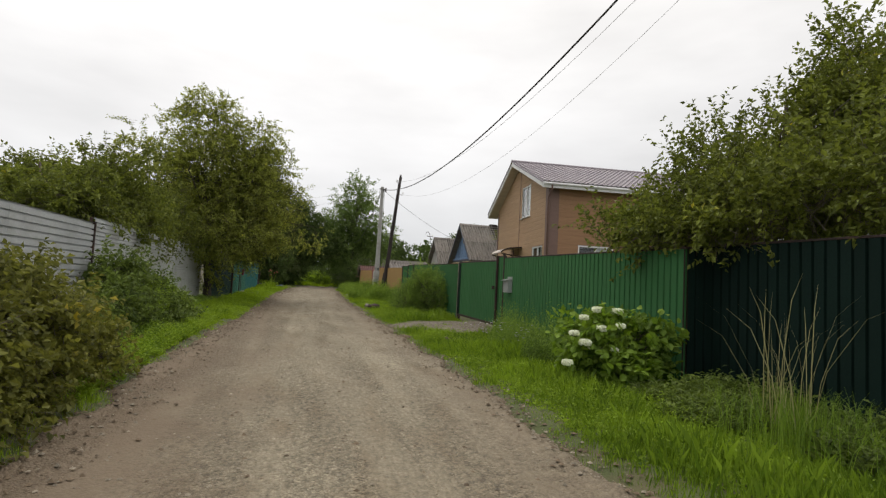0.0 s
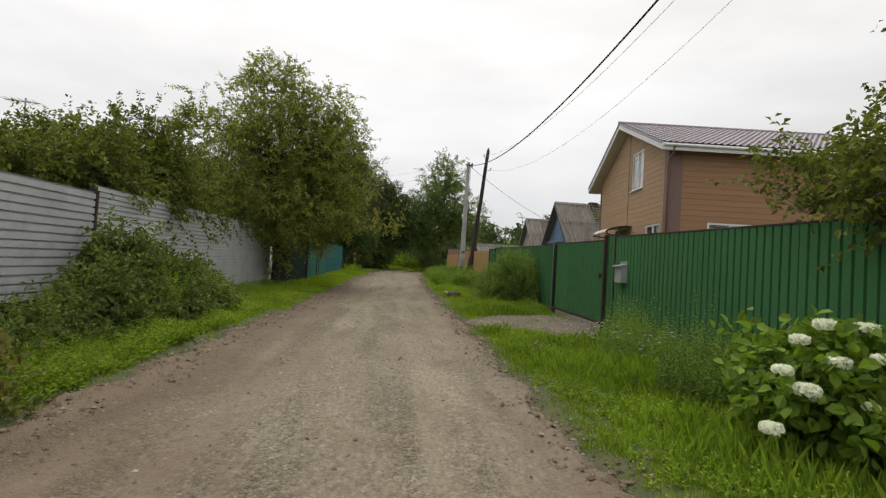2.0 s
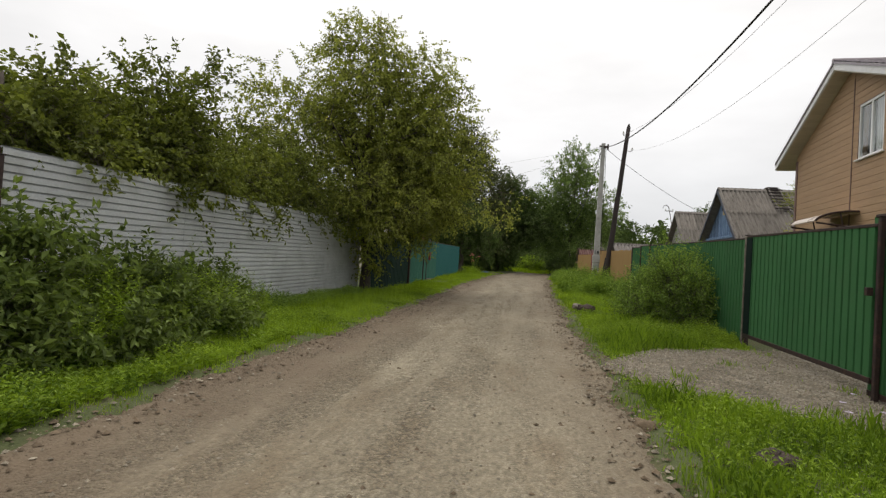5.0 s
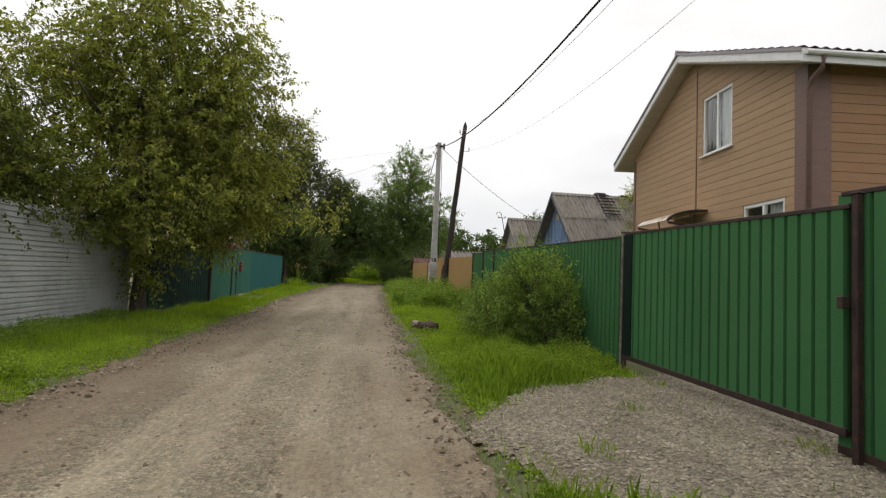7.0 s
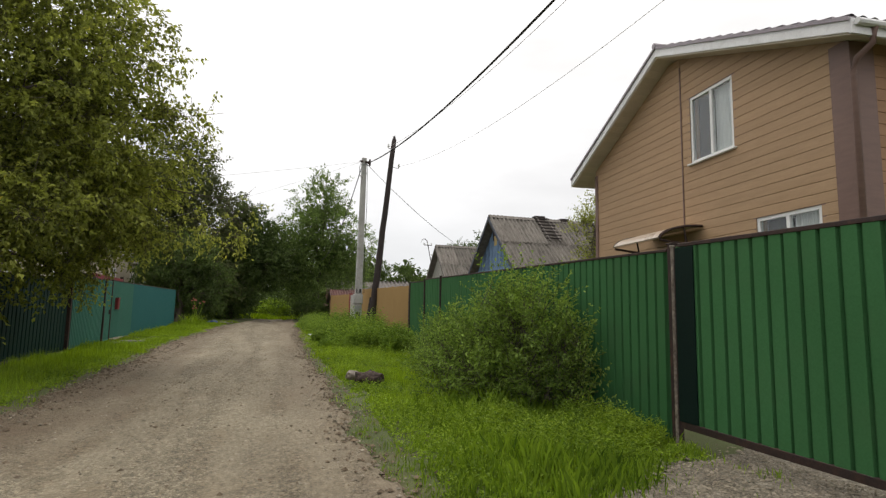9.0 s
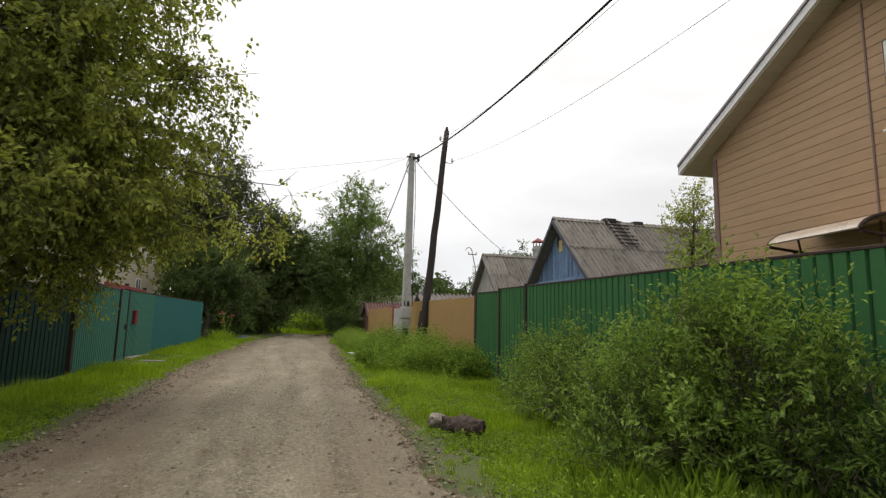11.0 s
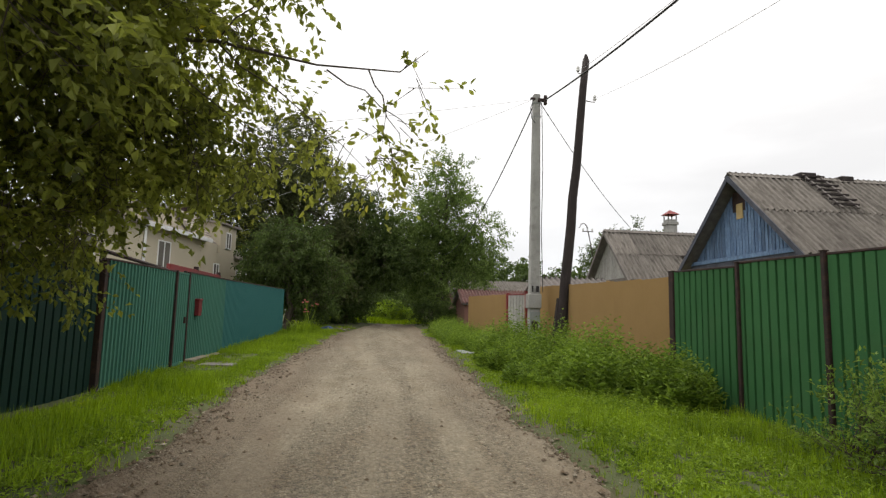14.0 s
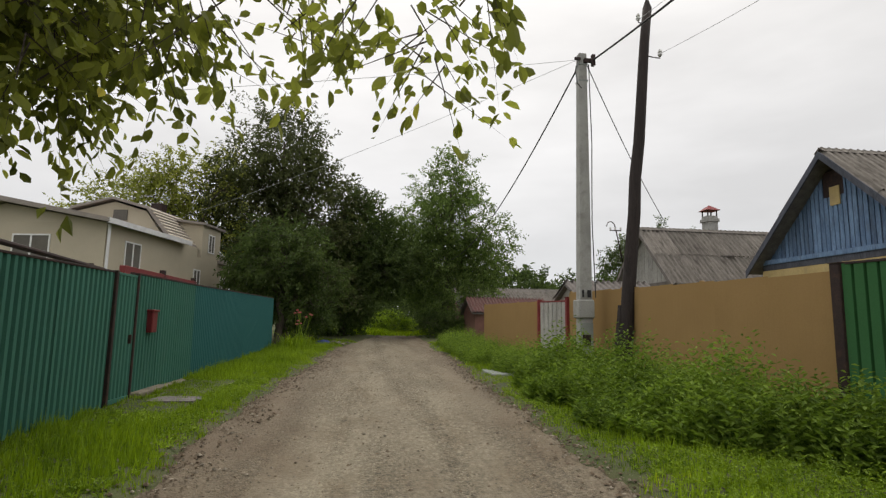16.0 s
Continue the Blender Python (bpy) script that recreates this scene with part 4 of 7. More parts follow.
# ---- windows, boards, corrugated roofs ----
def window(parent, m, w, h, leaves=2, curtain=True, frame_mat=None):
    """In its own plane: x along the wall, z up, -y outward; a dim recess behind the panes."""
    fm = frame_mat or WHITE_PVC
    win = part("window", boxes(((-0.07, -0.035, -0.07), (w + 0.07, 0.0, 0)), ((-0.07, -0.035, h), (w + 0.07, 0, h + 0.07)), ((-0.07, -0.035, 0), (0, 0, h)), ((w, -0.035, 0), (w + 0.07, 0, h))), CORNER, parent, "window with plum-brown surround", m=m)
    part("frame", boxes(((0, -0.02, 0), (w, 0.05, 0.06)), ((0, -0.02, h - 0.06), (w, 0.05, h)), ((0, -0.02, 0.06), (0.06, 0.05, h - 0.06)), ((w - 0.06, -0.02, 0.06), (w, 0.05, h - 0.06)),
         *[((w * i / leaves - 0.035, -0.018, 0.06), (w * i / leaves + 0.035, 0.05, h - 0.06)) for i in range(1, leaves)]), fm, win, m=m)
    for i in range(leaves):
        g = part("pane", boxes(((w * i / leaves + 0.04, 0.012, 0.06), (w * (i + 1) / leaves - 0.04, 0.02, h - 0.06))), GLASS, win, m=m)
        g.visible_shadow = False
    part("sill", boxes(((-0.06, -0.10, -0.035), (w + 0.06, 0.0, 0.0)), bevel=0.005), fm, win, m=m)
    part("recess", boxes(((0, 0.9, -0.1), (w, 0.95, h + 0.1)), ((-0.05, 0.22, -0.1), (0, 0.95, h + 0.1)), ((w, 0.22, -0.1), (w + 0.05, 0.95, h + 0.1)), ((0, 0.22, -0.1), (w, 0.95, -0.05)), ((0, 0.22, h + 0.05), (w, 0.95, h + 0.1))), ROOM, win, m=m)
    if curtain:
        xs = np.linspace(w * 0.5 if leaves == 2 else 0.05, w - 0.04, 40)
        v = [(x, 0.12 + 0.025 * math.sin(x * 60), z) for z in (0.02, h - 0.03) for x in xs]
        part_ob = adopt(new("curtain", raw_mesh("curtain", v, [(i, i + 1, 41 + i, 40 + i) for i in range(39)], CURTAIN, True)), win, m)
        tagged(part_ob, "white gathered curtain")
    return win


def spans(lo, hi, holes):
    out = [(lo, hi)]
    for a, b in holes:
        nxt = []
        for p, q in out:
            if b <= p or a >= q:
                nxt.append((p, q))
            else:
                nxt += [s for s in ((p, a), (b, q)) if s[1] - s[0] > 0.02]
        out = nxt
    return out


def boarded_wall(parent, m, z0, z1, course, limits, holes, board_mat, wall_label, joints=(), wall_mat=None):
    """Lying boards on a thick wall. limits(z): the wall's two ends at that height; holes: (u0, u1, z0, z1)."""
    wall = bmesh.new()
    z, todo = z0, []
    cuts = sorted({z0, z1, *[h[2] for h in holes], *[h[3] for h in holes]})
    zs = []
    for a, b in zip(cuts, cuts[1:]):
        k = max(1, round((b - a) / course))
        zs += [(a + (b - a) * i / k, a + (b - a) * (i + 1) / k) for i in range(k)]
    for a, b in zs:
        mid = (a + b) / 2
        lo, hi = limits(a)
        if hi - lo < 0.1:
            continue
        here = [(h[0], h[1]) for h in holes if h[2] < mid < h[3]]
        for p, q in spans(lo, hi, here):
            box(wall, (p, 0.03, a), (q, 0.24, b))
        for p, q in spans(lo, hi, here + [(j - 0.012, j + 0.012) for j in joints]):
            todo.append((p, q, a, b))
    body = part("wall", wall, wall_mat or board_mat, parent, wall_label, m=m)
    for p, q, a, b in todo:
        bm = bmesh.new()
        solid(bm, [(0.0, a + 0.003), (-0.010, a + 0.004), (-0.014, a + 0.012), (-0.014, b - 0.012), (-0.010, b - 0.003), (0.0, b - 0.003)], q - p, Matrix(((0, 1, 0, p), (1, 0, 0, 0.028), (0, 0, 1, 0), (0, 0, 0, 1))))
        part("board", bm, board_mat, body, m=m)
    return body


def slate_roof(parent, m, length, slope, name, mat, sheet_l=1.1, rows=2, pitch=0.2, depth=0.105):
    """Corrugated sheets on one slope: x along the ridge, y up the slope, z off it. Each laps the next."""
    k = max(1, round(length / sheet_l))
    w, h = length / k, slope / rows
    roof = part(name, boxes(((0, 0, -0.10), (length, slope, -0.05))), GREY_WOOD, parent, m=m)
    pts = sheet_profile("wave", w + 0.03, pitch, depth)
    n = len(pts)
    v = []
    for off in (0.0, -0.008):
        for e in (0.0, h + 0.10):
            v += [(s, e, d + off) for s, d in pts]
    f = []
    for i in range(n - 1):
        f += [(i, i + 1, n + i + 1, n + i), (2 * n + i, 3 * n + i, 3 * n + i + 1, 2 * n + i + 1), (n + i, n + i + 1, 3 * n + i + 1, 3 * n + i), (i, 2 * n + i, 2 * n + i + 1, i + 1)]
    me = raw_mesh("roof_sheet", v, f, mat)
    rng = random.Random(length)
    for j in range(rows):
        for i in range(k):
            tl = Matrix.Rotation(-0.012 + rng.uniform(-0.004, 0.004), 4, "X") @ Matrix.Rotation(rng.uniform(-0.005, 0.005), 4, "Z")
            piece("roof_sheet", me, roof, m @ Matrix.Translation((i * w, j * h - rng.uniform(0, 0.03), 0.012 * j + 0.004 * (i % 2))) @ tl)
    return roof


def slope_pose(origin, along, up):
    along, up = Vector(along).normalized(), Vector(up).normalized()
    nrm = along.cross(up)
    return Matrix(((along.x, up.x, nrm.x, origin[0]), (along.y, up.y, nrm.y, origin[1]), (along.z, up.z, nrm.z, origin[2]), (0, 0, 0, 1)))


# ---- tan two-storey house ----
H_TURN = radians(-5)
HO = Vector((9.28, 24.25, 0))
u_dir, n_dir = Vector((math.sin(-H_TURN), math.cos(-H_TURN), 0)), Vector((math.cos(-H_TURN), -math.sin(-H_TURN), 0))
RIDGE_Z, U_NEAR, U_FAR, Z_NEAR, Z_FAR = 7.62, -4.5, 4.25, 5.87, 5.66
W_NEAR, W_FAR, DEEP = -4.12, 3.55, 8.0


def hpos(u, n, z):
    p = HO + u_dir * u + n_dir * n
    return Vector((p.x, p.y, z))


house = thing("tan_house", hpos(0, 4, 0.4), "two-storey house with tan wood-effect siding and a metal roof", "house")
# west gable: local x runs from far to near, so that -y looks to the lane
west = Matrix(((-u_dir.x, n_dir.x, 0, hpos(0, 0.4, 0).x), (-u_dir.y, n_dir.y, 0, hpos(0, 0.4, 0).y), (0, 0, 1, 0), (0, 0, 0, 1)))
ks, kf = (RIDGE_Z - Z_NEAR) / -U_NEAR, (RIDGE_Z - Z_FAR) / U_FAR
gable_top = RIDGE_Z - 0.25


def west_limits(z):
    return (-min(W_FAR, (gable_top - z) / kf), min(-W_NEAR, (gable_top - z) / ks))


boarded_wall(house, west, 0.4, gable_top - 0.05, 0.185, west_limits, [(0.53, 1.76, 4.88, 6.30), (2.2, 3.5, 2.15, 3.46)], SIDING, "tan wood-effect siding on the gable", joints=(0.25,))
window(house, west @ Matrix.Translation((0.53, 0.05, 4.88)), 1.23, 1.42)
window(house, west @ Matrix.Translation((2.2, 0.05, 2.15)), 1.3, 1.31)
south = Matrix(((n_dir.x, u_dir.x, 0, hpos(W_NEAR, 0.4, 0).x), (n_dir.y, u_dir.y, 0, hpos(W_NEAR, 0.4, 0).y), (0, 0, 1, 0), (0, 0, 0, 1)))
boarded_wall(house, south, 0.4, 5.82, 0.185, lambda z: (0.0, DEEP), [(1.3, 2.8, 2.1, 3.5)], SIDING_SHADED, "orange-tan siding on the side wall, darkened as the shaded side")
window(house, south @ Matrix.Translation((1.3, 0.05, 2.1)), 1.5, 1.4)
part("back_wall", boxes(((-0.0, 0.0, 0.4), (0.2, W_FAR - W_NEAR, 5.7)), m=Matrix(((n_dir.x, u_dir.x, 0, hpos(W_NEAR, DEEP, 0).x), (n_dir.y, u_dir.y, 0, hpos(W_NEAR, DEEP, 0).y), (0, 0, 1, 0), (0, 0, 0, 1)))), SIDING, house)
part("north_wall", boxes(((0.3, W_FAR - W_NEAR - 0.22, 0.4), (DEEP, W_FAR - W_NEAR - 0.02, 5.7)), m=south), SIDING, house)
part("corner_trim", boxes(((-W_NEAR - 0.32, -0.012, 0.4), (-W_NEAR + 0.012, 0.03, 5.80)), m=west), CORNER, house, "plum-brown corner board")
part("corner_trim", boxes(((0.012, -0.012, 0.4), (0.43, 0.03, 5.78)), m=south), CORNER, house, "plum-brown corner board")
part("corner_trim", boxes(((-W_FAR - 0.012, -0.012, 0.4), (-W_FAR + 0.12, 0.03, 5.6)), m=west), CORNER, house, "plum-brown corner board")
part("joint_strip", boxes(((0.235, -0.004, 0.4), (0.265, 0.03, 7.1)), m=west), CORNER, house)


def roof_slab(u_eave, z_eave, thick0, thick1, n0, n1):
    bm = bmesh.new()
    a = [hpos(u_eave, n0, z_eave + thick0), hpos(0, n0, RIDGE_Z + thick0), hpos(0, n0, RIDGE_Z + thick1), hpos(u_eave, n0, z_eave + thick1)]
    shift = n_dir * (n1 - n0)
    va = [bm.verts.new(p) for p in a]
    vb = [bm.verts.new(p + shift) for p in a]
    bm.faces.new(va)
    bm.faces.new(vb[::-1])
    for i in range(4):
        bm.faces.new((va[i], vb[i], vb[(i + 1) % 4], va[(i + 1) % 4]))
    bmesh.ops.recalc_face_normals(bm, faces=bm.faces)
    return bm


for ue, ze in ((U_NEAR, Z_NEAR), (U_FAR, Z_FAR)):
    part("soffit", roof_slab(ue, ze, -0.22, -0.19, 0.03, DEEP), SOFFIT, house, "cream boarded soffit")
    part("verge_board", roof_slab(ue, ze, -0.20, -0.02, 0.0, 0.03), FASCIA, house, "white verge board")
    part("verge_flashing", roof_slab(ue, ze, -0.03, 0.03, -0.03, 0.10), ROOF_METAL, house)
# soffit boards under the verge
for ue, ze in ((U_NEAR, Z_NEAR), (U_FAR, Z_FAR)):
    for i in range(26):
        s0, s1 = i / 26, (i + 0.94) / 26
        bm = bmesh.new()
        za, zb = RIDGE_Z + (ze - RIDGE_Z) * s0 - 0.222, RIDGE_Z + (ze - RIDGE_Z) * s1 - 0.222
        q = [hpos(ue * s0, 0.03, za), hpos(ue * s1, 0.03, zb), hpos(ue * s1, 0.44, zb), hpos(ue * s0, 0.44, za)]
        lo = [bm.verts.new(p - Vector((0, 0, 0.012))) for p in q]
        hi = [bm.verts.new(p) for p in q]
        bm.faces.new(lo), bm.faces.new(hi)
        for j in range(4):
            bm.faces.new((lo[j], lo[(j + 1) % 4], hi[(j + 1) % 4], hi[j]))
        bmesh.ops.recalc_face_normals(bm, faces=bm.faces)
        part("soffit_board", bm, SOFFIT, house)


def tile_roof(u_e, z_e, sgn):
    """Pressed metal tiles: waves along the eave, steps up the slope."""
    rows, nx = 16, 340
    ns = np.linspace(0.02, DEEP + 0.3, nx)
    v = []
    for r in range(rows):
        for e in (0, 1):
            s = (r + e) / rows
            lift = 0.035 * (1 - e)
            for q in ns:
                w = 0.018 * math.sin(q * 2 * math.pi / 0.2)
                p = hpos(u_e * (1 - s), q, z_e + (RIDGE_Z - z_e) * s + 0.02 + lift + w)
                v.append(tuple(p))
    f = [(r * nx + i, r * nx + i + 1, (r + 1) * nx + i + 1, (r + 1) * nx + i) for r in range(rows * 2 - 1) for i in range(nx - 1)]
    ob = adopt(new("roof", raw_mesh("roof", v, f, ROOF_METAL)), house)
    tagged(ob, "grey-violet pressed metal roof tiles")


tile_roof(U_NEAR, Z_NEAR, 1)
tile_roof(U_FAR, Z_FAR, -1)
part("ridge_cap", tube(bmesh.new(), [hpos(0, -0.04, RIDGE_Z + 0.04), hpos(0, DEEP + 0.3, RIDGE_Z + 0.04)], 0.07, 8), ROOF_METAL, house)
part("eave_fascia", boxes(((-0.4, U_NEAR - W_NEAR - 0.02, Z_NEAR - 0.22), (DEEP, U_NEAR - W_NEAR + 0.02, Z_NEAR + 0.0)), m=south), FASCIA, house, "white eave fascia")
part("eave_fascia", boxes(((-0.4, U_FAR - W_NEAR - 0.02, Z_FAR - 0.22), (DEEP, U_FAR - W_NEAR + 0.02, Z_FAR + 0.0)), m=south), FASCIA, house, "white eave fascia")
part("gutter", tube(bmesh.new(), [south @ Vector((-0.35, U_NEAR - W_NEAR - 0.06, Z_NEAR - 0.06)), south @ Vector((DEEP, U_NEAR - W_NEAR - 0.06, Z_NEAR - 0.08))], 0.05, 8), FASCIA, house)
dp = [south @ Vector(p) for p in ((-0.02, U_NEAR - W_NEAR - 0.04, Z_NEAR - 0.10), (-0.02, U_NEAR - W_NEAR, Z_NEAR - 0.30), (-0.03, -0.14, Z_NEAR - 0.42), (-0.03, -0.07, Z_NEAR - 0.6), (-0.03, -0.07, 0.6))]
part("downpipe", tube(bmesh.new(), dp, 0.045, 8), CORNER, house, "plum-brown downpipe", smooth=True)
# curved door canopy on the gable
bm = bmesh.new()
arc = [(1.0 * math.cos(a), 0.33 * math.sin(a)) for a in np.linspace(0.15, 1.57, 9)]
outline = [(-x, z) for x, z in arc] + [(-x * 0.985, z - 0.02) for x, z in arc[::-1]]
solid(bm, outline, 1.7, west @ Matrix(((0, 1, 0, -0.9), (1, 0, 0, 0.0), (0, 0, 1, 3.22), (0, 0, 0, 1))))
canopy = part("door_canopy", bm, AWNING, house, "smoky curved sheet canopy on iron scrolls")
for x in (-0.9, 0.8):
    bm = tube(bmesh.new(), [west @ Vector((x, -q * 0.98, 3.21 + z)) for q, z in arc], 0.03, 6)
    tube(bm, [west @ Vector((x, 0, 3.12)), west @ Vector((x, -0.95, 3.22))], 0.026, 6)
    tube(bm, [west @ Vector((x, -0.35, 3.16)), west @ Vector((x, -0.42, 3.5))], 0.018, 6)
    tube(bm, [west @ Vector((x, 0, 2.9)), west @ Vector((x, -0.6, 3.2))], 0.015, 6)
    part("canopy_bracket", bm, RUST, canopy)

# ---- blue gable house, house with the chimney ----
def gable_house(name, label, x0, deep, y_mid, half, z_eave, z_peak, over, board_mat, wall_mat, rows, board_w, trim_mat, vent):
    """A small house whose gable looks to the lane (-x), roofed with corrugated sheets."""
    ob = thing(name, (x0 + deep / 2, y_mid, 0.7), label, "house")
    k = (z_peak - z_eave) / half
    wx = x0 + over
    wall = part("wall", boxes(((wx + 0.05, y_mid - half + 0.35, 0.4), (x0 + deep, y_mid + half - 0.35, z_eave + 0.1))), wall_mat, ob)
    g = bmesh.new()
    solid(g, [(-half + 0.3, z_eave + 0.02), (half - 0.3, z_eave + 0.02), (0, z_peak - 0.25)], 0.08, Matrix(((0, 1, 0, wx + 0.05), (1, 0, 0, y_mid), (0, 0, 1, 0), (0, 0, 0, 1))))
    gab = part("gable", g, RUST, ob)
    n = round((2 * half - 0.7) / board_w)
    for i in range(n):
        a = -half + 0.35 + i * board_w
        b = a + board_w - 0.026
        zt = [z_peak - 0.12 - k * abs(q) for q in (a, b)]
        top = [(a, zt[0]), (b, zt[1])] if a * b > 0 else [(a, zt[0]), (0, z_peak - 0.12), (b, zt[1])]
        if vent and a < 0.28 and b > -0.05:
            top = [(a, z_peak - 1.0), (b, z_peak - 1.0)]
        bm = bmesh.new()
        solid(bm, [(b, z_eave), (a, z_eave)] + top, 0.022 + 0.006 * (i % 2), Matrix(((0, -1, 0, wx + 0.05), (1, 0, 0, y_mid), (0, 0, 1, 0), (0, 0, 0, 1))))
        part("board", bm, board_mat, gab)
    if vent:
        part("dark_loft_opening", boxes(((wx + 0.02, y_mid - 0.2, z_peak - 1.0), (wx + 0.045, y_mid + 0.35, z_peak - 0.4))), RUST, gab)
        part("hatch", boxes(((wx + 0.0, y_mid - 0.10, z_peak - 1.22), (wx + 0.025, y_mid + 0.18, z_peak - 0.78)), bevel=0.004), YELLOW_WALL, gab, "cream loft hatch")
    part("gable_beam", boxes(((wx - 0.06, y_mid - half + 0.12, z_eave - 0.14), (wx + 0.05, y_mid + half - 0.12, z_eave + 0.02)), bevel=0.008), trim_mat, ob)
    for s in (-1, 1):
        eave = (x0, y_mid + s * (half + 0.15), z_eave - 0.15 * k)
        up = Vector((0, -s * half, z_peak - z_eave))
        sl = math.hypot(half + 0.15, (half + 0.15) * k)
        if s < 0:
            m = slope_pose(eave, (1, 0, 0), up)
        else:
            m = slope_pose((x0 + deep + 0.3, eave[1], eave[2]), (-1, 0, 0), up)
        slate_roof(ob, m, deep + 0.3, sl, "roof", SLATE, rows=rows)
        bm = bmesh.new()
        solid(bm, [(s * (half + 0.15), z_eave - 0.15 * k - 0.16), (s * (half + 0.15), z_eave - 0.15 * k + 0.02), (0, z_peak + 0.02), (0, z_peak - 0.16)], 0.03, Matrix(((0, 1, 0, x0 - 0.03), (1, 0, 0, y_mid), (0, 0, 1, 0), (0, 0, 0, 1))))
        part("bargeboard", bm, trim_mat, ob, "weathered bargeboard")
    cap = bmesh.new()
    solid(cap, [(-0.16, z_peak - 0.02), (0, z_peak + 0.11), (0.16, z_peak - 0.02), (0, z_peak + 0.06)], deep + 0.3, Matrix(((0, 1, 0, x0), (1, 0, 0, y_mid), (0, 0, 1, 0), (0, 0, 0, 1))))
    part("ridge_cap", cap, SLATE, ob)
    return ob


blue = gable_house("blue_gable_house", "old house with faded blue boarded gable and grey slate roof", 10.4, 8.5, 36.72, 2.55, 3.55, 5.95, 0.35, BLUE_BOARD, YELLOW_WALL, 2, 0.13, BLUE_TRIM, True)
part("sill_board", boxes(((10.66, 34.32, 3.56), (10.72, 39.12, 3.68)), bevel=0.006), BLUE_BOARD, blue, "pale blue board below the gable")
part("beam_band", boxes(((10.64, 34.4, 3.0), (10.78, 39.1, 3.4))), YELLOW_WALL, blue)
# a short roof ladder lying on the slope below the ridge
ladder = part("roof_ladder", boxes(((12.62, -0.02, 0.0), (12.68, 1.75, 0.05)), ((13.10, -0.02, 0.0), (13.16, 1.75, 0.05)), bevel=0.004, m=Matrix.Translation((0, 36.6, 6.05)) @ Matrix.Rotation(radians(180 + 43), 4, "X") @ Matrix.Diagonal((1, 1, -1, 1))), GREY_WOOD, blue, "weathered wooden roof ladder")
for i in range(7):
    q = 0.12 + 0.25 * i
    yy, zz = 36.6 - q * 0.731, 6.05 - q * 0.682
    part("rung", boxes(((12.52 + 0.04 * (i % 2), yy - 0.035, zz + 0.02), (13.24 + 0.05 * (i % 3), yy + 0.035, zz + 0.075)), bevel=0.004), DARK_WOOD, ladder)
part("vent_stack", boxes(((12.6, 36.6, 5.9), (13.1, 36.95, 6.16)), bevel=0.02), DARK_WOOD, blue)
part("vent_stack", boxes(((13.9, 36.6, 5.9), (14.3, 36.9, 6.12)), bevel=0.02), DARK_WOOD, blue)
second = gable_house("chimney_house", "grey boarded house with slate roof and a capped chimney", 10.9, 11.0, 46.5, 2.3, 3.55, 5.78, 0.3, PALE_WOOD, PALE_WOOD, 2, 0.16, GREY_WOOD, False)
chim = part("chimney", boxes(((14.37, 47.05, 4.6), (14.83, 47.5, 6.62)), ((14.32, 47.0, 6.36), (14.88, 47.55, 6.50)), bevel=0.01), CONCRETE, second, "grey-brown plastered chimney")
bm = bmesh.new()
bmesh.ops.create_cone(bm, segments=4, radius1=0.46, radius2=0.02, depth=0.24, cap_ends=True, matrix=Matrix.Translation((14.6, 47.28, 6.98)) @ Matrix.Rotation(radians(45), 4, "Z"))
part("chimney_cap", bm, RED_RAIL, chim, "dark red sheet cap")
for ax, ay in ((14.40, 47.08), (14.80, 47.08), (14.40, 47.47), (14.80, 47.47)):
    part("cap_leg", boxes(((ax - 0.02, ay - 0.02, 6.60), (ax + 0.02, ay + 0.02, 6.90))), RUST, chim)
part("roof_board", boxes(((13.2, 45.3, 4.62), (14.2, 45.5, 4.68)), bevel=0.005, m=Matrix.Translation((13.7, 45.4, 4.65)) @ Matrix.Rotation(radians(-35), 4, "Z") @ Matrix.Translation((-13.7, -45.4, -4.65))), GREY_WOOD, second)
for i in range(10):
    part("roof_ladder_rung", boxes(((16.6 - 0.02 * i, 46.4 - 0.2 * i, 5.75 - 0.2 * i * 0.97), (17.2 - 0.02 * i, 46.44 - 0.2 * i, 5.80 - 0.2 * i * 0.97))), DARK_WOOD, second)

# low shed behind the ochre fence, far brick sheds
def shed(name, label, x0, x1, y0, y1, z_e, z_p, wall_mat, roof_mat, rows=2):
    ob = thing(name, ((x0 + x1) / 2, (y0 + y1) / 2, 0.7), label, "shed")
    part("wall", boxes(((x0 + 0.2, y0 + 0.2, 0.3), (x1 - 0.2, y1 - 0.2, z_e))), wall_mat, ob)
    mid = (y0 + y1) / 2
    for s in (-1, 1):
        e = y0 if s < 0 else y1
        up = Vector((0, mid - e, z_p - z_e))
        m = slope_pose((x0, e, z_e), (1, 0, 0), up) if s < 0 else slope_pose((x1, e, z_e), (-1, 0, 0), up)
        slate_roof(ob, m, x1 - x0, up.length, "roof", roof_mat, sheet_l=1.4, rows=rows)
    for xe in (x0 + 0.18, x1 - 0.2):
        g = bmesh.new()
        solid(g, [(y0 + 0.2 - mid, z_e - 0.02), (y1 - 0.2 - mid, z_e - 0.02), (0, z_p - 0.12)], 0.05, Matrix(((0, 1, 0, xe), (1, 0, 0, mid), (0, 0, 1, 0), (0, 0, 0, 1))))
        part("gable", g, wall_mat, ob)
    return ob


shed("low_shed", "low board shed with a felt roof behind the ochre fence", 6.6, 9.5, 42.0, 44.4, 2.75, 3.3, PALE_WOOD, GREY_WOOD, 1)
shed("far_shed", "long low shed with a grey sheet roof", 6.5, 22, 64, 72, 2.9, 4.6, BRICK_RED, SLATE, 3)
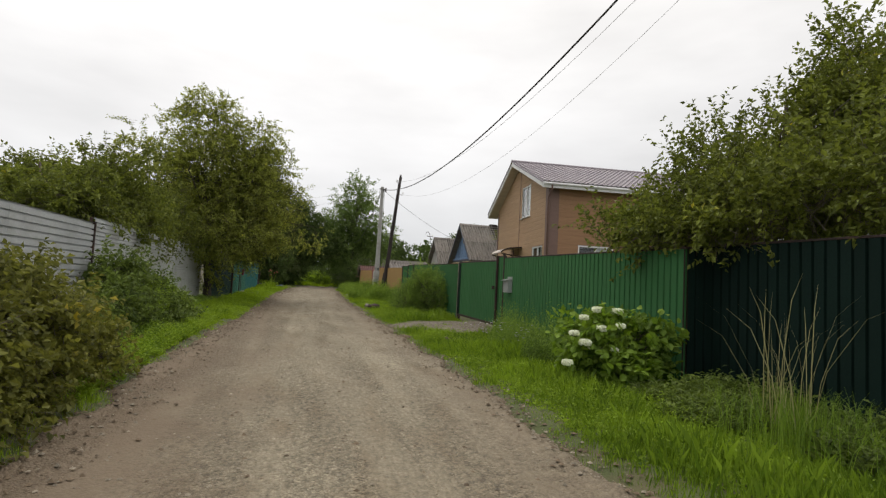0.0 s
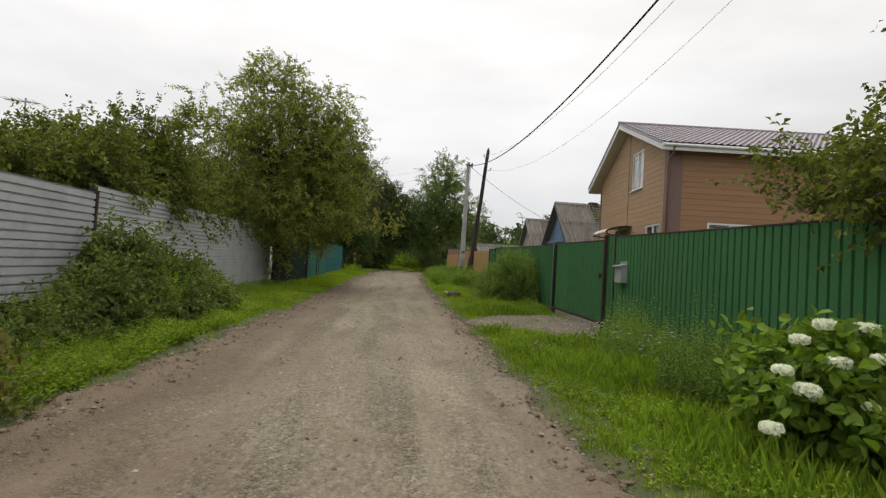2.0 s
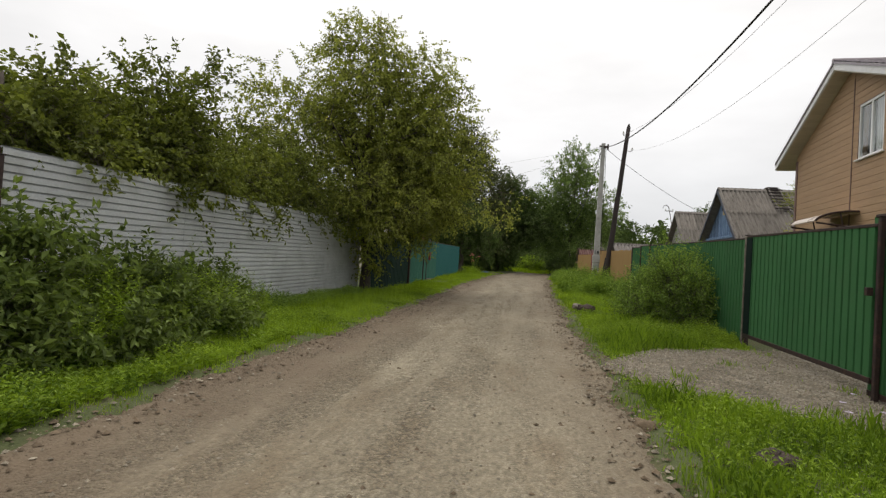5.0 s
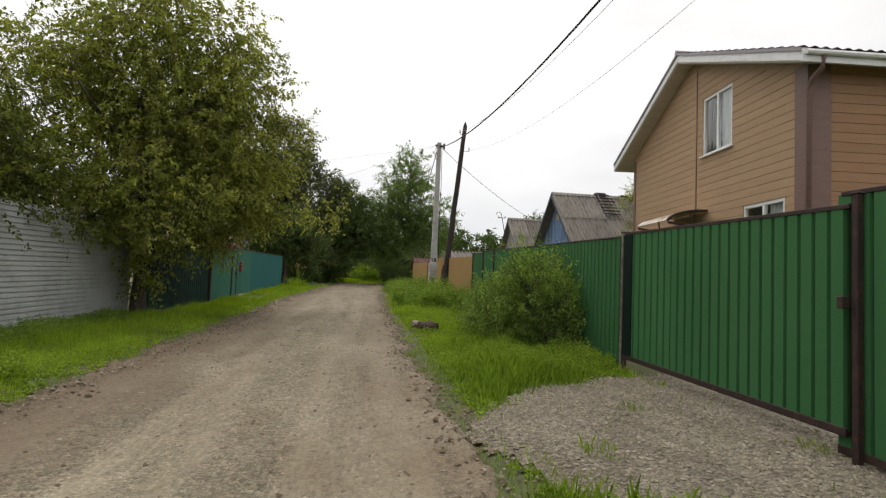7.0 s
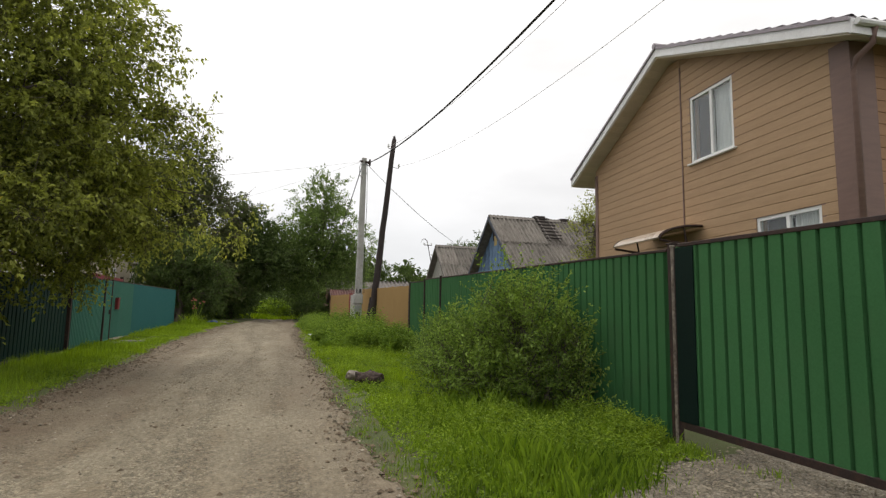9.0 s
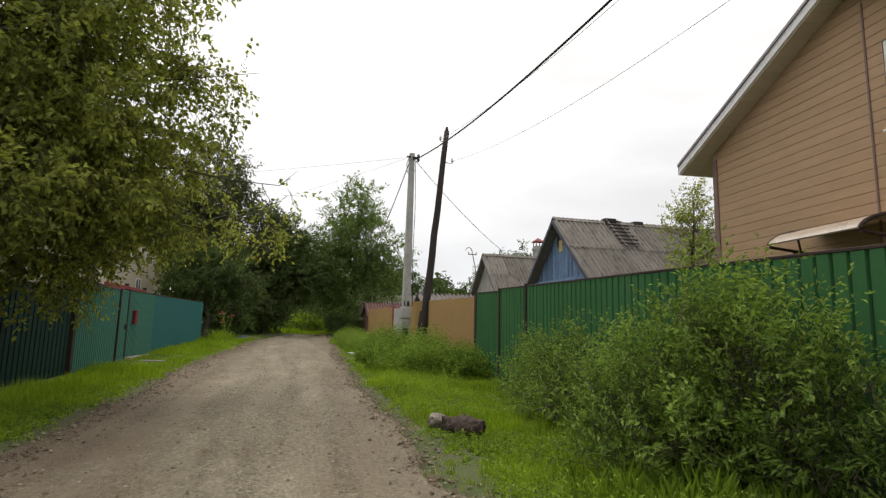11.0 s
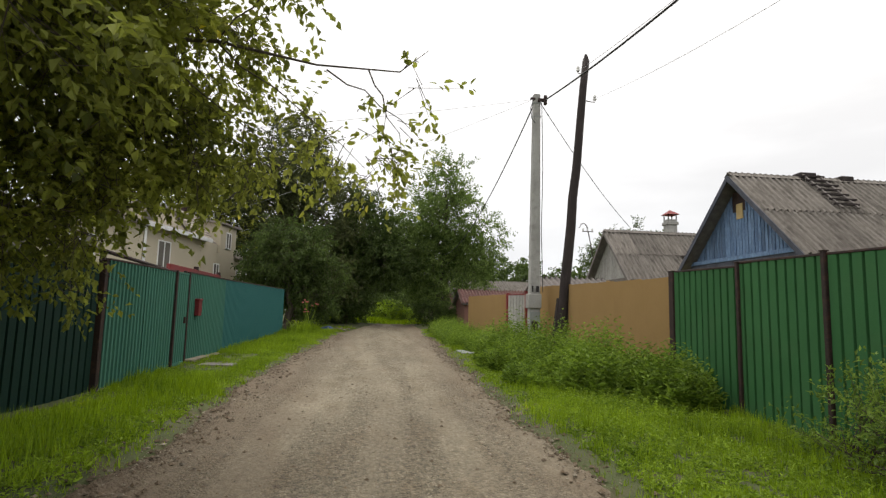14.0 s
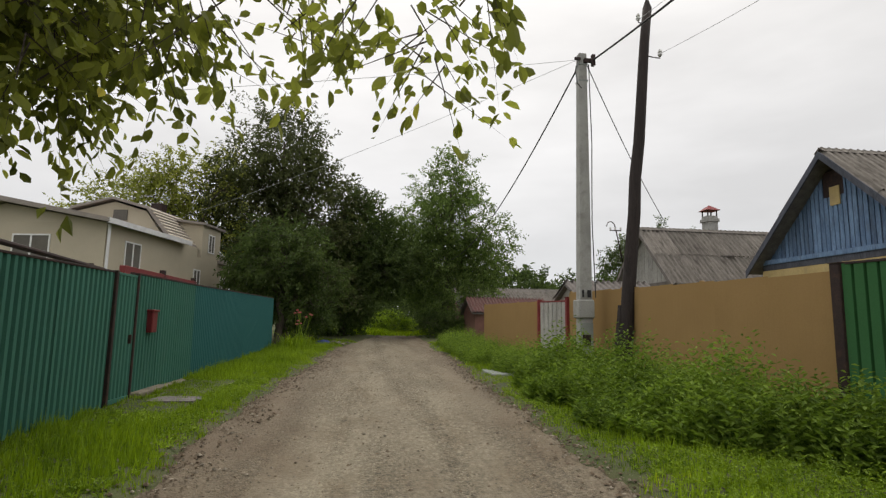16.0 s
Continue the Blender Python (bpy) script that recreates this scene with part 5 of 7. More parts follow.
shed("brick_outhouse", "low outhouse with a rusty red sheet roof", 5.8, 10.5, 55.5, 59.5, 2.5, 3.35, BRICK_RED, RUST_ROOF, 2)

# ---- cream house on the left ----
CT = radians(10)
cu, cv = Vector((math.sin(CT), math.cos(CT), 0)), Vector((-math.cos(CT), math.sin(CT), 0))
CO = Vector((-8.4, 44.8, 0))


def cpose(u, v, z):
    """Local x along cv (to the back of the plot), y along cu, from the front corner."""
    o = CO + cu * u + cv * v
    return Matrix(((-cv.x, cu.x, 0, o.x), (-cv.y, cu.y, 0, o.y), (0, 0, 1, z), (0, 0, 0, 1)))


cream = thing("cream_house", (-11, 48, 0.7), "large cream rendered house with mansard upper storeys", "house")


def cream_block(u0, u1, v0, v1, z0, z1, mat=PLASTER, name="wall"):
    return part(name, boxes(((-v1, u0, z0), (-v0, u1, z1)), m=cpose(0, 0, 0)), mat, cream)


cream_block(0.0, 6.2, 0.0, 7.0, 0.4, 5.0)
cream_block(6.2, 9.6, 0.0, 7.0, 0.4, 4.6)


def cream_solid(profile, u0, u1, mat, name, v_shift=0.0):
    """An outline in (v, z), pushed along the house."""
    bm = bmesh.new()
    solid(bm, [(-v, z) for v, z in profile], u1 - u0, cpose(u0, 0, 0))
    return part(name, bm, mat, cream)


cream_solid([(0, 5.0), (7.0, 5.0), (3.5, 5.62)], 0.0, 4.8, PLASTER, "gable_wall")
cream_solid([(-0.35, 4.96), (3.5, 5.66), (7.3, 4.96), (7.3, 5.10), (3.5, 5.82), (-0.35, 5.10)], -0.4, 5.0, BROWN_ROOF, "porch_roof")
cream_solid([(-0.36, 4.93), (-0.30, 4.93), (-0.30, 5.11), (-0.36, 5.11)], -0.4, 5.0, FASCIA, "gutter")
cream_solid([(0.6, 5.0), (1.6, 6.35), (3.0, 6.75), (4.6, 6.35), (5.8, 5.0)], 4.8, 8.2, PLASTER, "attic_wall")
cream_solid([(0.3, 4.95), (1.5, 6.42), (3.0, 6.83), (3.0, 6.93), (1.45, 6.52), (0.15, 4.98)], 4.6, 7.4, BROWN_ROOF, "mansard_roof")
cream_solid([(5.9, 4.95), (4.7, 6.42), (3.0, 6.83), (3.0, 6.93), (4.75, 6.52), (6.05, 4.98)], 4.6, 7.4, BROWN_ROOF, "mansard_roof")
cream_solid([(0.02, 4.6), (0.02, 6.1), (3.2, 6.5), (3.2, 4.6)], 6.6, 8.4, PLASTER, "dormer_wall")
cream_solid([(-0.15, 6.07), (3.3, 6.5), (3.3, 6.6), (-0.15, 6.17)], 6.4, 8.6, BROWN_ROOF, "dormer_roof")
cream_solid([(-0.2, 4.5), (1.5, 5.9), (5.5, 5.9), (7.0, 4.5)], 8.2, 9.8, BROWN_ROOF, "low_roof")
for zz in np.linspace(0.12, 0.95, 9):
    cream_solid([(0.28 + 1.2 * zz - 0.10, 4.98 + 1.47 * zz), (0.28 + 1.2 * zz - 0.14, 5.0 + 1.47 * zz), (0.26 + 1.2 * zz - 0.06, 5.06 + 1.47 * zz)], 4.62, 7.38, SOFFIT, "roof_lath")
cside = cpose(0, 0, 0) @ Matrix(((0, -1, 0, 0), (1, 0, 0, 0), (0, 0, 1, 0), (0, 0, 0, 1)))
for uu, zz, ww, hh in ((1.1, 3.35, 0.85, 1.15), (6.0, 3.0, 0.5, 1.0), (8.6, 2.9, 0.45, 0.95), (7.2, 4.95, 0.5, 0.75)):
    part("window", boxes(((uu - 0.05, -0.03, zz - 0.05), (uu + ww + 0.05, 0.0, zz)), ((uu - 0.05, -0.03, zz + hh), (uu + ww + 0.05, 0, zz + hh + 0.05)), ((uu - 0.05, -0.03, zz), (uu, 0, zz + hh)), ((uu + ww, -0.03, zz), (uu + ww + 0.05, 0, zz + hh)), ((uu + ww / 2 - 0.03, -0.03, zz), (uu + ww / 2 + 0.03, 0, zz + hh)), m=cside), WHITE_PVC, cream)
    part("pane", boxes(((uu, -0.012, zz), (uu + ww, -0.004, zz + hh)), m=cside), ROOM, cream, "dark window panes")
for vv, zz, ww, hh in ((1.9, 3.3, 1.2, 1.25), (4.4, 3.3, 1.2, 1.25)):
    part("window", boxes(((-vv - ww - 0.05, -0.03, zz - 0.05), (-vv + 0.05, 0, zz)), ((-vv - ww - 0.05, -0.03, zz + hh), (-vv + 0.05, 0, zz + hh + 0.05)), ((-vv - ww - 0.05, -0.03, zz), (-vv - ww, 0, zz + hh)), ((-vv, -0.03, zz), (-vv + 0.05, 0, zz + hh)), ((-vv - ww / 2 - 0.03, -0.03, zz), (-vv - ww / 2 + 0.03, 0, zz + hh)), m=cpose(0, 0, 0)), WHITE_PVC, cream)
    part("pane", boxes(((-vv - ww, -0.012, zz), (-vv, -0.004, zz + hh)), m=cpose(0, 0, 0)), ROOM, cream, "dark window panes")
part("attic_window", boxes(((-3.0, 4.76, 5.95), (-2.4, 4.79, 6.4)), m=cpose(0, 0, 0)), ROOM, cream)
part("downpipe", tube(bmesh.new(), [cpose(0, 0, 0) @ Vector((0.08, 0.05, 4.95)), cpose(0, 0, 0) @ Vector((0.06, 0.05, 0.6))], 0.05, 8), FASCIA, cream)
part("chimney", boxes(((-2.7, 6.9, 6.4), (-2.2, 7.4, 7.15)), bevel=0.02, m=cpose(0, 0, 0)), RUST, cream)

# ---- poles and wires ----
wood_pole = thing("wooden_pole", (5.2, 36.2, 0.58), "dark leaning wooden utility pole with old insulators", "utility pole")
WB, WT = Vector((5.2, 36.2, 0.4)), Vector((5.97, 36.1, 8.72))
rngp = np.random.default_rng(5)
pts = [WB + (WT - WB) * s for s in np.linspace(0, 1, 12)]
bm = tube(bmesh.new(), [p + Vector((rngp.normal(0, 0.012), rngp.normal(0, 0.012), 0)) for p in pts], [0.15 - 0.055 * i / 11 for i in range(12)], 12)
part("shaft", bm, DARK_WOOD, wood_pole, smooth=True)
bm = bmesh.new()
bmesh.ops.create_cone(bm, segments=10, radius1=0.095, radius2=0.03, depth=0.2, cap_ends=True, matrix=Matrix.Translation(WT + Vector((0, 0, 0.09))))
part("top", bm, DARK_WOOD, wood_pole)


def insulator(parent, at, hook_to):
    bm = tube(bmesh.new(), [hook_to, (Vector(hook_to) + Vector(at)) / 2 + Vector((0, 0, -0.04)), Vector(at) + Vector((0, 0, -0.06)), at], 0.012, 6)
    part("hook", bm, RUST, parent)
    bm = bmesh.new()
    for z, r in ((0.0, 0.035), (0.03, 0.05), (0.06, 0.035), (0.09, 0.045), (0.12, 0.025)):
        bmesh.ops.create_cone(bm, segments=10, radius1=r, radius2=r * 0.8, depth=0.03, cap_ends=True, matrix=Matrix.Translation(Vector(at) + Vector((0, 0, z))))
    part("insulator", bm, CERAMIC, parent, "white ceramic insulator")


insulator(wood_pole, WT + Vector((-0.24, -0.05, -0.32)), WT + Vector((-0.02, 0, -0.36)))
insulator(wood_pole, WT + Vector((0.2, -0.1, -1.12)), WT + Vector((-0.08, -0.08, -1.14)))
bm = bmesh.new()
tube(bm, [WB + Vector((-0.05, -0.02, 0.9)), WB + Vector((0.09, 0.05, 1.9))], [0.10, 0.085], 8)
part("splice_post", bm, DARK_WOOD, wood_pole)

conc = thing("concrete_pole", (4.9, 37.3, 0.6), "tapered pale concrete utility pole with cable clamps", "utility pole")
bm = bmesh.new()
for (lo, wl), (hi, wh) in (((0.3, 0.155), (8.2, 0.095)),):
    a = [bm.verts.new((4.9 + sx * wl, 37.3 + sy * wl, lo)) for sx, sy in ((-1, -1), (1, -1), (1, 1), (-1, 1))]
    b = [bm.verts.new((4.97 + sx * wh, 37.35 + sy * wh, hi)) for sx, sy in ((-1, -1), (1, -1), (1, 1), (-1, 1))]
    bm.faces.new(a[::-1]), bm.faces.new(b)
    for i in range(4):
        bm.faces.new((a[i], a[(i + 1) % 4], b[(i + 1) % 4], b[i]))
bmesh.ops.bevel(bm, geom=list(bm.edges), offset=0.018, segments=1, affect="EDGES")
part("shaft", bm, CONCRETE, conc)
part("collar", boxes(((4.72, 37.12, 2.05), (5.08, 37.48, 2.45)), bevel=0.02), CONCRETE, conc)
for i, (mx0, mx1) in enumerate(((4.80, 4.84), (4.92, 5.0))):
    part("marking", boxes(((mx0, 37.114, 2.5), (mx1, 37.13, 2.66))), CABLE, conc, "black painted mark")
part("poster", boxes(((4.75, 37.105, 1.2), (5.03, 37.145, 1.95)), bevel=0.003), GREY_BOX, conc, "torn grey notice remains")
part("poster_scrap", boxes(((4.79, 37.098, 1.45), (4.97, 37.104, 1.7))), RUST, conc)
part("bracket", boxes(((4.98, 37.2, 7.95), (5.2, 37.26, 8.05)), ((5.14, 37.12, 7.85), (5.22, 37.22, 8.12)), ((4.76, 37.2, 8.0), (4.9, 37.26, 8.06)), bevel=0.008), RUST, conc)
for zz in (7.9, 7.5):
    part("strap", boxes(((4.86, 37.24, zz), (5.08, 37.46, zz + 0.04))), GREY_BOX, conc)
part("earth_wire", tube(bmesh.new(), [(5.09, 37.22, 7.9), (5.12, 37.2, 6), (5.08, 37.18, 4.2), (5.12, 37.16, 2.5)], 0.012, 5), CABLE, conc)
part("loop", tube(bmesh.new(), [(4.84, 37.2, 8.0), (4.74, 37.15, 7.7), (4.78, 37.15, 7.4), (4.9, 37.2, 7.3)], 0.012, 5), CABLE, conc)


def line(name, label, pts, r, mat):
    ob = thing(name, pts[0], label, "cable")
    part("strand", tube(bmesh.new(), pts, r, 5), mat, ob, smooth=True)
    return ob


def sagging(a, b, sag, k=24):
    a, b = Vector(a), Vector(b)
    return [a + (b - a) * s - Vector((0, 0, 4 * sag * s * (1 - s))) for s in np.linspace(0, 1, k)]


CA, CB, CC = 0.0062, -0.184, 0.0053
line("main_cable", "thick black overhead cable running along the lane", [(5.18 + CA * u, 37.2 - u, 8.0 + CB * u + CC * u * u) for u in np.linspace(0, 37.5, 40)], 0.022, CABLE)
TA, TB, TC = 0.0234, -0.213, 0.0075
line("overhead_wire", "thin aluminium overhead wire from the wooden pole", [(6.1 + TA * u, 36.0 - u, 7.6 + TB * u + TC * u * u) for u in np.linspace(0, 36, 40)], 0.0045, WIRE)
line("overhead_wire", "thin aluminium wire above the black cable", [(5.75 + CA * u, 36.0 - u, 8.4 + CB * u + CC * u * u) for u in np.linspace(0, 36, 40)], 0.0055, WIRE)
line("service_wire", "thin wire from concrete pole across the lane", sagging((4.78, 37.25, 8.0), (-8.5, 34.9, 5.0), 0.12), 0.005, WIRE)
line("service_wire", "thin wire from concrete pole to the cream house", sagging((4.78, 37.25, 7.98), (-8.2, 47.7, 5.3), 0.2), 0.005, WIRE)
line("far_cable", "black overhead cable running on beyond the trees", sagging((4.9, 37.4, 7.9), (5.5, 66, 6.5), 1.3), 0.02, CABLE)
line("service_wire", "thin black wire down to the chimney house roof", sagging((5.1, 37.35, 7.95), (12.18, 46.5, 6.03), 0.2), 0.012, CABLE)
mast = thing("roof_mast", (11.3, 48.9, 4.4), "bent steel service mast with insulators by the roof", "mast")
part("pipe", tube(bmesh.new(), [(11.5, 48.9, 4.2), (11.12, 48.9, 6.1), (11.04, 48.9, 6.42), (10.9, 48.9, 6.55), (10.74, 48.9, 6.5), (10.66, 48.9, 6.32)], 0.025, 6), RUST, mast, smooth=True)
part("crossbar", boxes(((10.82, 48.88, 6.12), (11.36, 48.92, 6.16))), RUST, mast)
for xx in (10.85, 11.08, 11.33):
    part("insulator", boxes(((xx - 0.035, 48.87, 6.16), (xx + 0.035, 48.93, 6.29)), bevel=0.01), CERAMIC, mast)
ant = thing("tv_antenna", (-11.3, 22, 2.0), "thin television antenna on a tall mast behind the trees", "antenna")
part("mast", tube(bmesh.new(), [(-11.3, 22, 0.3), (-11.3, 22, 6.2)], 0.025, 6), WIRE, ant)
part("boom", tube(bmesh.new(), [(-11.95, 22, 6.12), (-10.85, 22, 6.05)], 0.02, 5), WIRE, ant)
for i in range(6):
    part("element", tube(bmesh.new(), [(-11.9 + 0.2 * i, 21.6, 6.11 - 0.01 * i), (-11.9 + 0.2 * i, 22.4, 6.11 - 0.01 * i)], 0.008, 4), WIRE, ant)

# ---- trees ----
lane_tree = tree("lane_tree", (-4.0, 26.5, 0.43), (-4.3, 26.5, 7.4), 0.16,
     [(-4.2, 26.5, 6.4, 2.2, 2.4, 2.3), (-4.7, 26.3, 8.2, 1.6, 1.6, 1.5), (-3.0, 26.4, 5.4, 2.1, 2.2, 1.7), (-2.0, 27.1, 5.2, 1.5, 1.2, 1.0), (-5.4, 27.6, 5.0, 1.8, 2.2, 1.9), (-6.2, 24.6, 5.8, 1.6, 1.7, 1.7), (-2.7, 26.8, 6.9, 1.2, 1.3, 1.2), (-2.5, 26.5, 7.8, 1.3, 1.3, 1.0), (-1.8, 26.6, 6.7, 1.1, 1.2, 0.9), (-4.5, 26.5, 9.2, 1.0, 1.0, 0.8)],
     3600, 20, 0.108, L_TREE, "broad old fruit tree leaning over the lane's edge", limbs=26, seed=11, droop=0.4, twig_len=0.55, ratio=0.6, hollow=0.3)
foliage("lower_crown", lane_tree, [(-2.7, 26.8, 4.0, 1.7, 2.0, 1.3), (-4.2, 25.6, 3.6, 1.7, 2.0, 1.3), (-3.3, 27.9, 3.5, 1.3, 1.3, 1.4), (-3.1, 28.4, 2.9, 0.5, 0.8, 0.5), (-3.4, 27.4, 5.0, 1.4, 1.2, 1.0), (-2.3, 27.5, 5.6, 1.1, 0.9, 0.8), (-4.0, 26.6, 2.0, 0.7, 0.9, 1.1), (-3.4, 25.3, 3.2, 1.3, 1.3, 0.9), (-2.2, 27.8, 4.4, 1.2, 1.2, 0.9)],
        1950, 19, 0.106, L_TREE, twig_len=0.55, droop=0.4, ratio=0.62, seed=111, hollow=0.2)
over = thing("overhanging_branch", (-2.4, 27.0, 3.6), "long leafy tree branch reaching out over the lane", "branch")
foliage("leafage", over, [(0.5, 27.6, 3.6, 0.4, 0.3, 0.3), (0.35, 28.1, 3.2, 0.4, 0.35, 0.25), (0.85, 27.5, 3.95, 0.25, 0.25, 0.2), (-1.2, 27.6, 4.4, 0.7, 0.7, 0.6), (-1.5, 28.2, 3.8, 0.8, 0.8, 0.75), (-2.0, 28.8, 3.65, 0.8, 0.8, 0.6), (-0.3, 26.9, 5.7, 0.8, 0.6, 0.45), (-0.15, 27.7, 3.6, 0.35, 0.35, 0.4), (-0.6, 27.9, 3.4, 0.4, 0.4, 0.4), (-0.75, 28.5, 3.5, 0.45, 0.4, 0.35), (-0.3, 28.5, 3.58, 0.35, 0.35, 0.3), (-1.1, 28.7, 3.45, 0.4, 0.4, 0.35), (0.1, 28.2, 3.5, 0.3, 0.3, 0.25), (0.5, 28.1, 3.45, 0.25, 0.25, 0.2)], 430, 10, 0.088, L_TREE, seed=31, droop=0.5, twig_len=0.36, ratio=0.58, hollow=0.1, full=True)
foliage("inner_leafage", over, [(-1.5, 28.2, 3.7, 0.75, 0.7, 0.65), (-1.9, 28.6, 3.25, 0.7, 0.6, 0.6), (-1.5, 27.9, 4.5, 0.8, 0.6, 0.6), (-1.2, 28.0, 3.2, 0.45, 0.45, 0.4), (-0.9, 27.9, 4.5, 0.5, 0.5, 0.4), (-2.3, 29.1, 4.1, 0.9, 0.8, 0.7), (-1.4, 28.7, 4.2, 0.7, 0.6, 0.5), (-1.9, 28.9, 3.7, 0.7, 0.7, 0.5)], 330, 13, 0.088, L_TREE, seed=33, droop=0.5, twig_len=0.36, ratio=0.58, hollow=0.1, full=True)
foliage("low_leafage", over, [(-1.95, 27.5, 2.6, 0.4, 0.45, 0.4), (-2.4, 28.2, 2.65, 0.4, 0.5, 0.45), (-2.6, 27.6, 2.5, 0.6, 0.6, 0.5), (-2.2, 27.8, 3.15, 0.5, 0.5, 0.4), (-2.4, 28.2, 2.05, 0.22, 0.25, 0.22)], 300, 13, 0.078, L_TREE, seed=34, droop=0.45, twig_len=0.34, ratio=0.6, hollow=0.1)
bm = bmesh.new()
rb = np.random.default_rng(8)
main = [(-3.6, 26.7, 3.4), (-2.2, 27.2, 4.1), (-1.0, 27.5, 4.3), (-0.1, 27.62, 4.2), (0.7, 27.55, 4.16), (1.0, 27.85, 4.55)]
tube(bm, main, [0.036, 0.027, 0.017, 0.010, 0.007, 0.003], 7)
for s, e in (((-1.0, 27.5, 4.3), (0.4, 27.6, 3.2)), ((0.0, 27.6, 4.15), (0.9, 27.5, 3.5)), ((0.4, 27.58, 4.17), (0.75, 27.5, 3.3)), ((-1.6, 27.35, 4.2), (-0.4, 28.0, 3.3)), ((0.75, 27.55, 4.2), (0.84, 27.58, 4.3)), ((-1.0, 27.5, 4.3), (-0.2, 27.3, 5.1))):
    tube(bm, wiggle(s, e, 6, 0.025, rb), [0.009, 0.008, 0.007, 0.005, 0.004, 0.002], 5)
tube(bm, wiggle((-3.9, 26.6, 4.8), (0.3, 26.9, 5.9), 7, 0.05, rb), [0.035, 0.03, 0.024, 0.017, 0.011, 0.007, 0.003], 6)
part("bough", bm, BARK, over, smooth=True)

tree("fence_tree", (-6.3, 14.6, 0.25), (-6.2, 15.0, 4.0), 0.10, [(-6.0, 13.4, 2.6, 1.1, 1.2, 0.7), (-6.1, 15.8, 3.25, 1.2, 1.2, 1.15), (-7.6, 14.8, 2.8, 1.4, 1.5, 1.0), (-5.5, 14.8, 2.8, 0.6, 1.2, 0.5), (-8.8, 15.5, 2.9, 1.5, 1.5, 0.9), (-5.3, 14.6, 3.0, 0.8, 1.3, 0.6), (-4.8, 15.2, 2.85, 0.5, 0.9, 0.4)], 2500, 21, 0.108, L_HEDGE, "spreading garden tree hanging over the zinc fence", limbs=14, seed=12, twig_len=0.5, hollow=0.15, ratio=0.58)
tree("fence_tree", (-6.3, 18.4, 0.3), (-6.0, 18.0, 4.6), 0.12, [(-5.6, 17.6, 3.75, 1.2, 1.2, 1.2), (-4.9, 17.6, 2.9, 0.85, 1.4, 0.7), (-4.75, 16.6, 2.8, 0.45, 0.9, 0.4), (-5.3, 20.2, 3.1, 1.3, 1.6, 1.0), (-7.4, 18.8, 3.3, 1.6, 1.6, 1.1)], 2200, 21, 0.108, L_HEDGE, "garden tree with drooping boughs over the zinc fence", limbs=14, seed=13, twig_len=0.5, hollow=0.15, ratio=0.58)
tree("fence_tree", (-6.0, 22.8, 0.4), (-5.8, 22.8, 4.0), 0.11, [(-5.2, 22.4, 3.4, 1.3, 1.6, 1.1), (-6.4, 23.2, 3.9, 1.6, 1.7, 1.3), (-4.8, 24.0, 3.0, 1.0, 1.3, 0.9)], 1100, 26, 0.095, L_HEDGE, "leafy garden tree close behind the zinc fence", limbs=10, seed=14, twig_len=0.5, hollow=0.3, ratio=0.58)
tree("corner_tree", (8.0, 8.2, 0.2), (8.2, 7.9, 5.2), 0.12, [(8.8, 7.6, 4.5, 1.0, 1.1, 1.4), (7.4, 8.4, 3.5, 1.3, 1.2, 1.1), (6.4, 8.8, 2.7, 1.0, 1.1, 0.6), (9.4, 7.0, 4.2, 1.6, 1.5, 1.7), (7.6, 6.8, 3.1, 1.5, 1.4, 0.8), (8.9, 7.4, 5.9, 0.4, 0.5, 0.7), (6.9, 5.2, 3.2, 1.0, 1.2, 0.8), (6.2, 8.2, 2.75, 0.7, 0.8, 0.42), (6.5, 6.8, 2.85, 0.8, 1.2, 0.5), (5.9, 7.7, 2.5, 0.4, 0.5, 0.3), (6.6, 5.6, 2.7, 0.7, 1.0, 0.4), (6.7, 4.0, 2.75, 0.7, 1.0, 0.4), (5.8, 8.1, 2.45, 0.45, 0.8, 0.33), (5.85, 7.2, 2.5, 0.4, 0.6, 0.3), (6.1, 6.4, 2.55, 0.5, 0.8, 0.35)], 3900, 19, 0.102, L_HEDGE, "garden tree with upright shoots leaning over the green fence", limbs=18, seed=15, droop=0.05, up=0.75, twig_len=0.55, hollow=0.25, ratio=0.58)
tree("house_tree", (11.9, 31.0, 0.5), (12.1, 31.0, 5.6), 0.07, [(12.1, 31.0, 4.6, 0.75, 0.75, 1.4), (12.3, 31.2, 3.3, 0.9, 0.9, 1.1)], 430, 18, 0.085, L_TREE, "slender sparse young tree behind the green fence", limbs=10, seed=16, droop=0.1, up=0.5, hollow=0.2)
tree("garden_tree", (17.5, 56.5, 0.9), (17.6, 56.5, 6.4), 0.2, [(17.4, 56.5, 6.3, 2.4, 2.0, 1.2), (15.4, 56.5, 5.6, 1.6, 1.6, 1.0)], 700, 18, 0.17, L_FAR, "round leafy tree behind the chimney house", limbs=10, seed=29, twig_len=0.7, hollow=0.3)
tree("willow_tree", (-4.6, 57.5, 0.9), (-4.9, 57.3, 12.0), 0.3, [(-5.0, 57, 10.8, 2.6, 2.6, 2.9), (-3.2, 57.5, 8.6, 2.6, 2.6, 2.4), (-6.6, 57, 8.2, 2.6, 2.6, 2.4), (-4.5, 56.0, 5.4, 3.2, 2.4, 2.2), (-2.4, 56.2, 4.0, 1.6, 1.6, 1.4)], 2300, 16, 0.225, L_WILLOW, "tall grey-green willow at the end of the fences", limbs=22, seed=17, droop=0.3, twig_len=1.0, hollow=0.3)
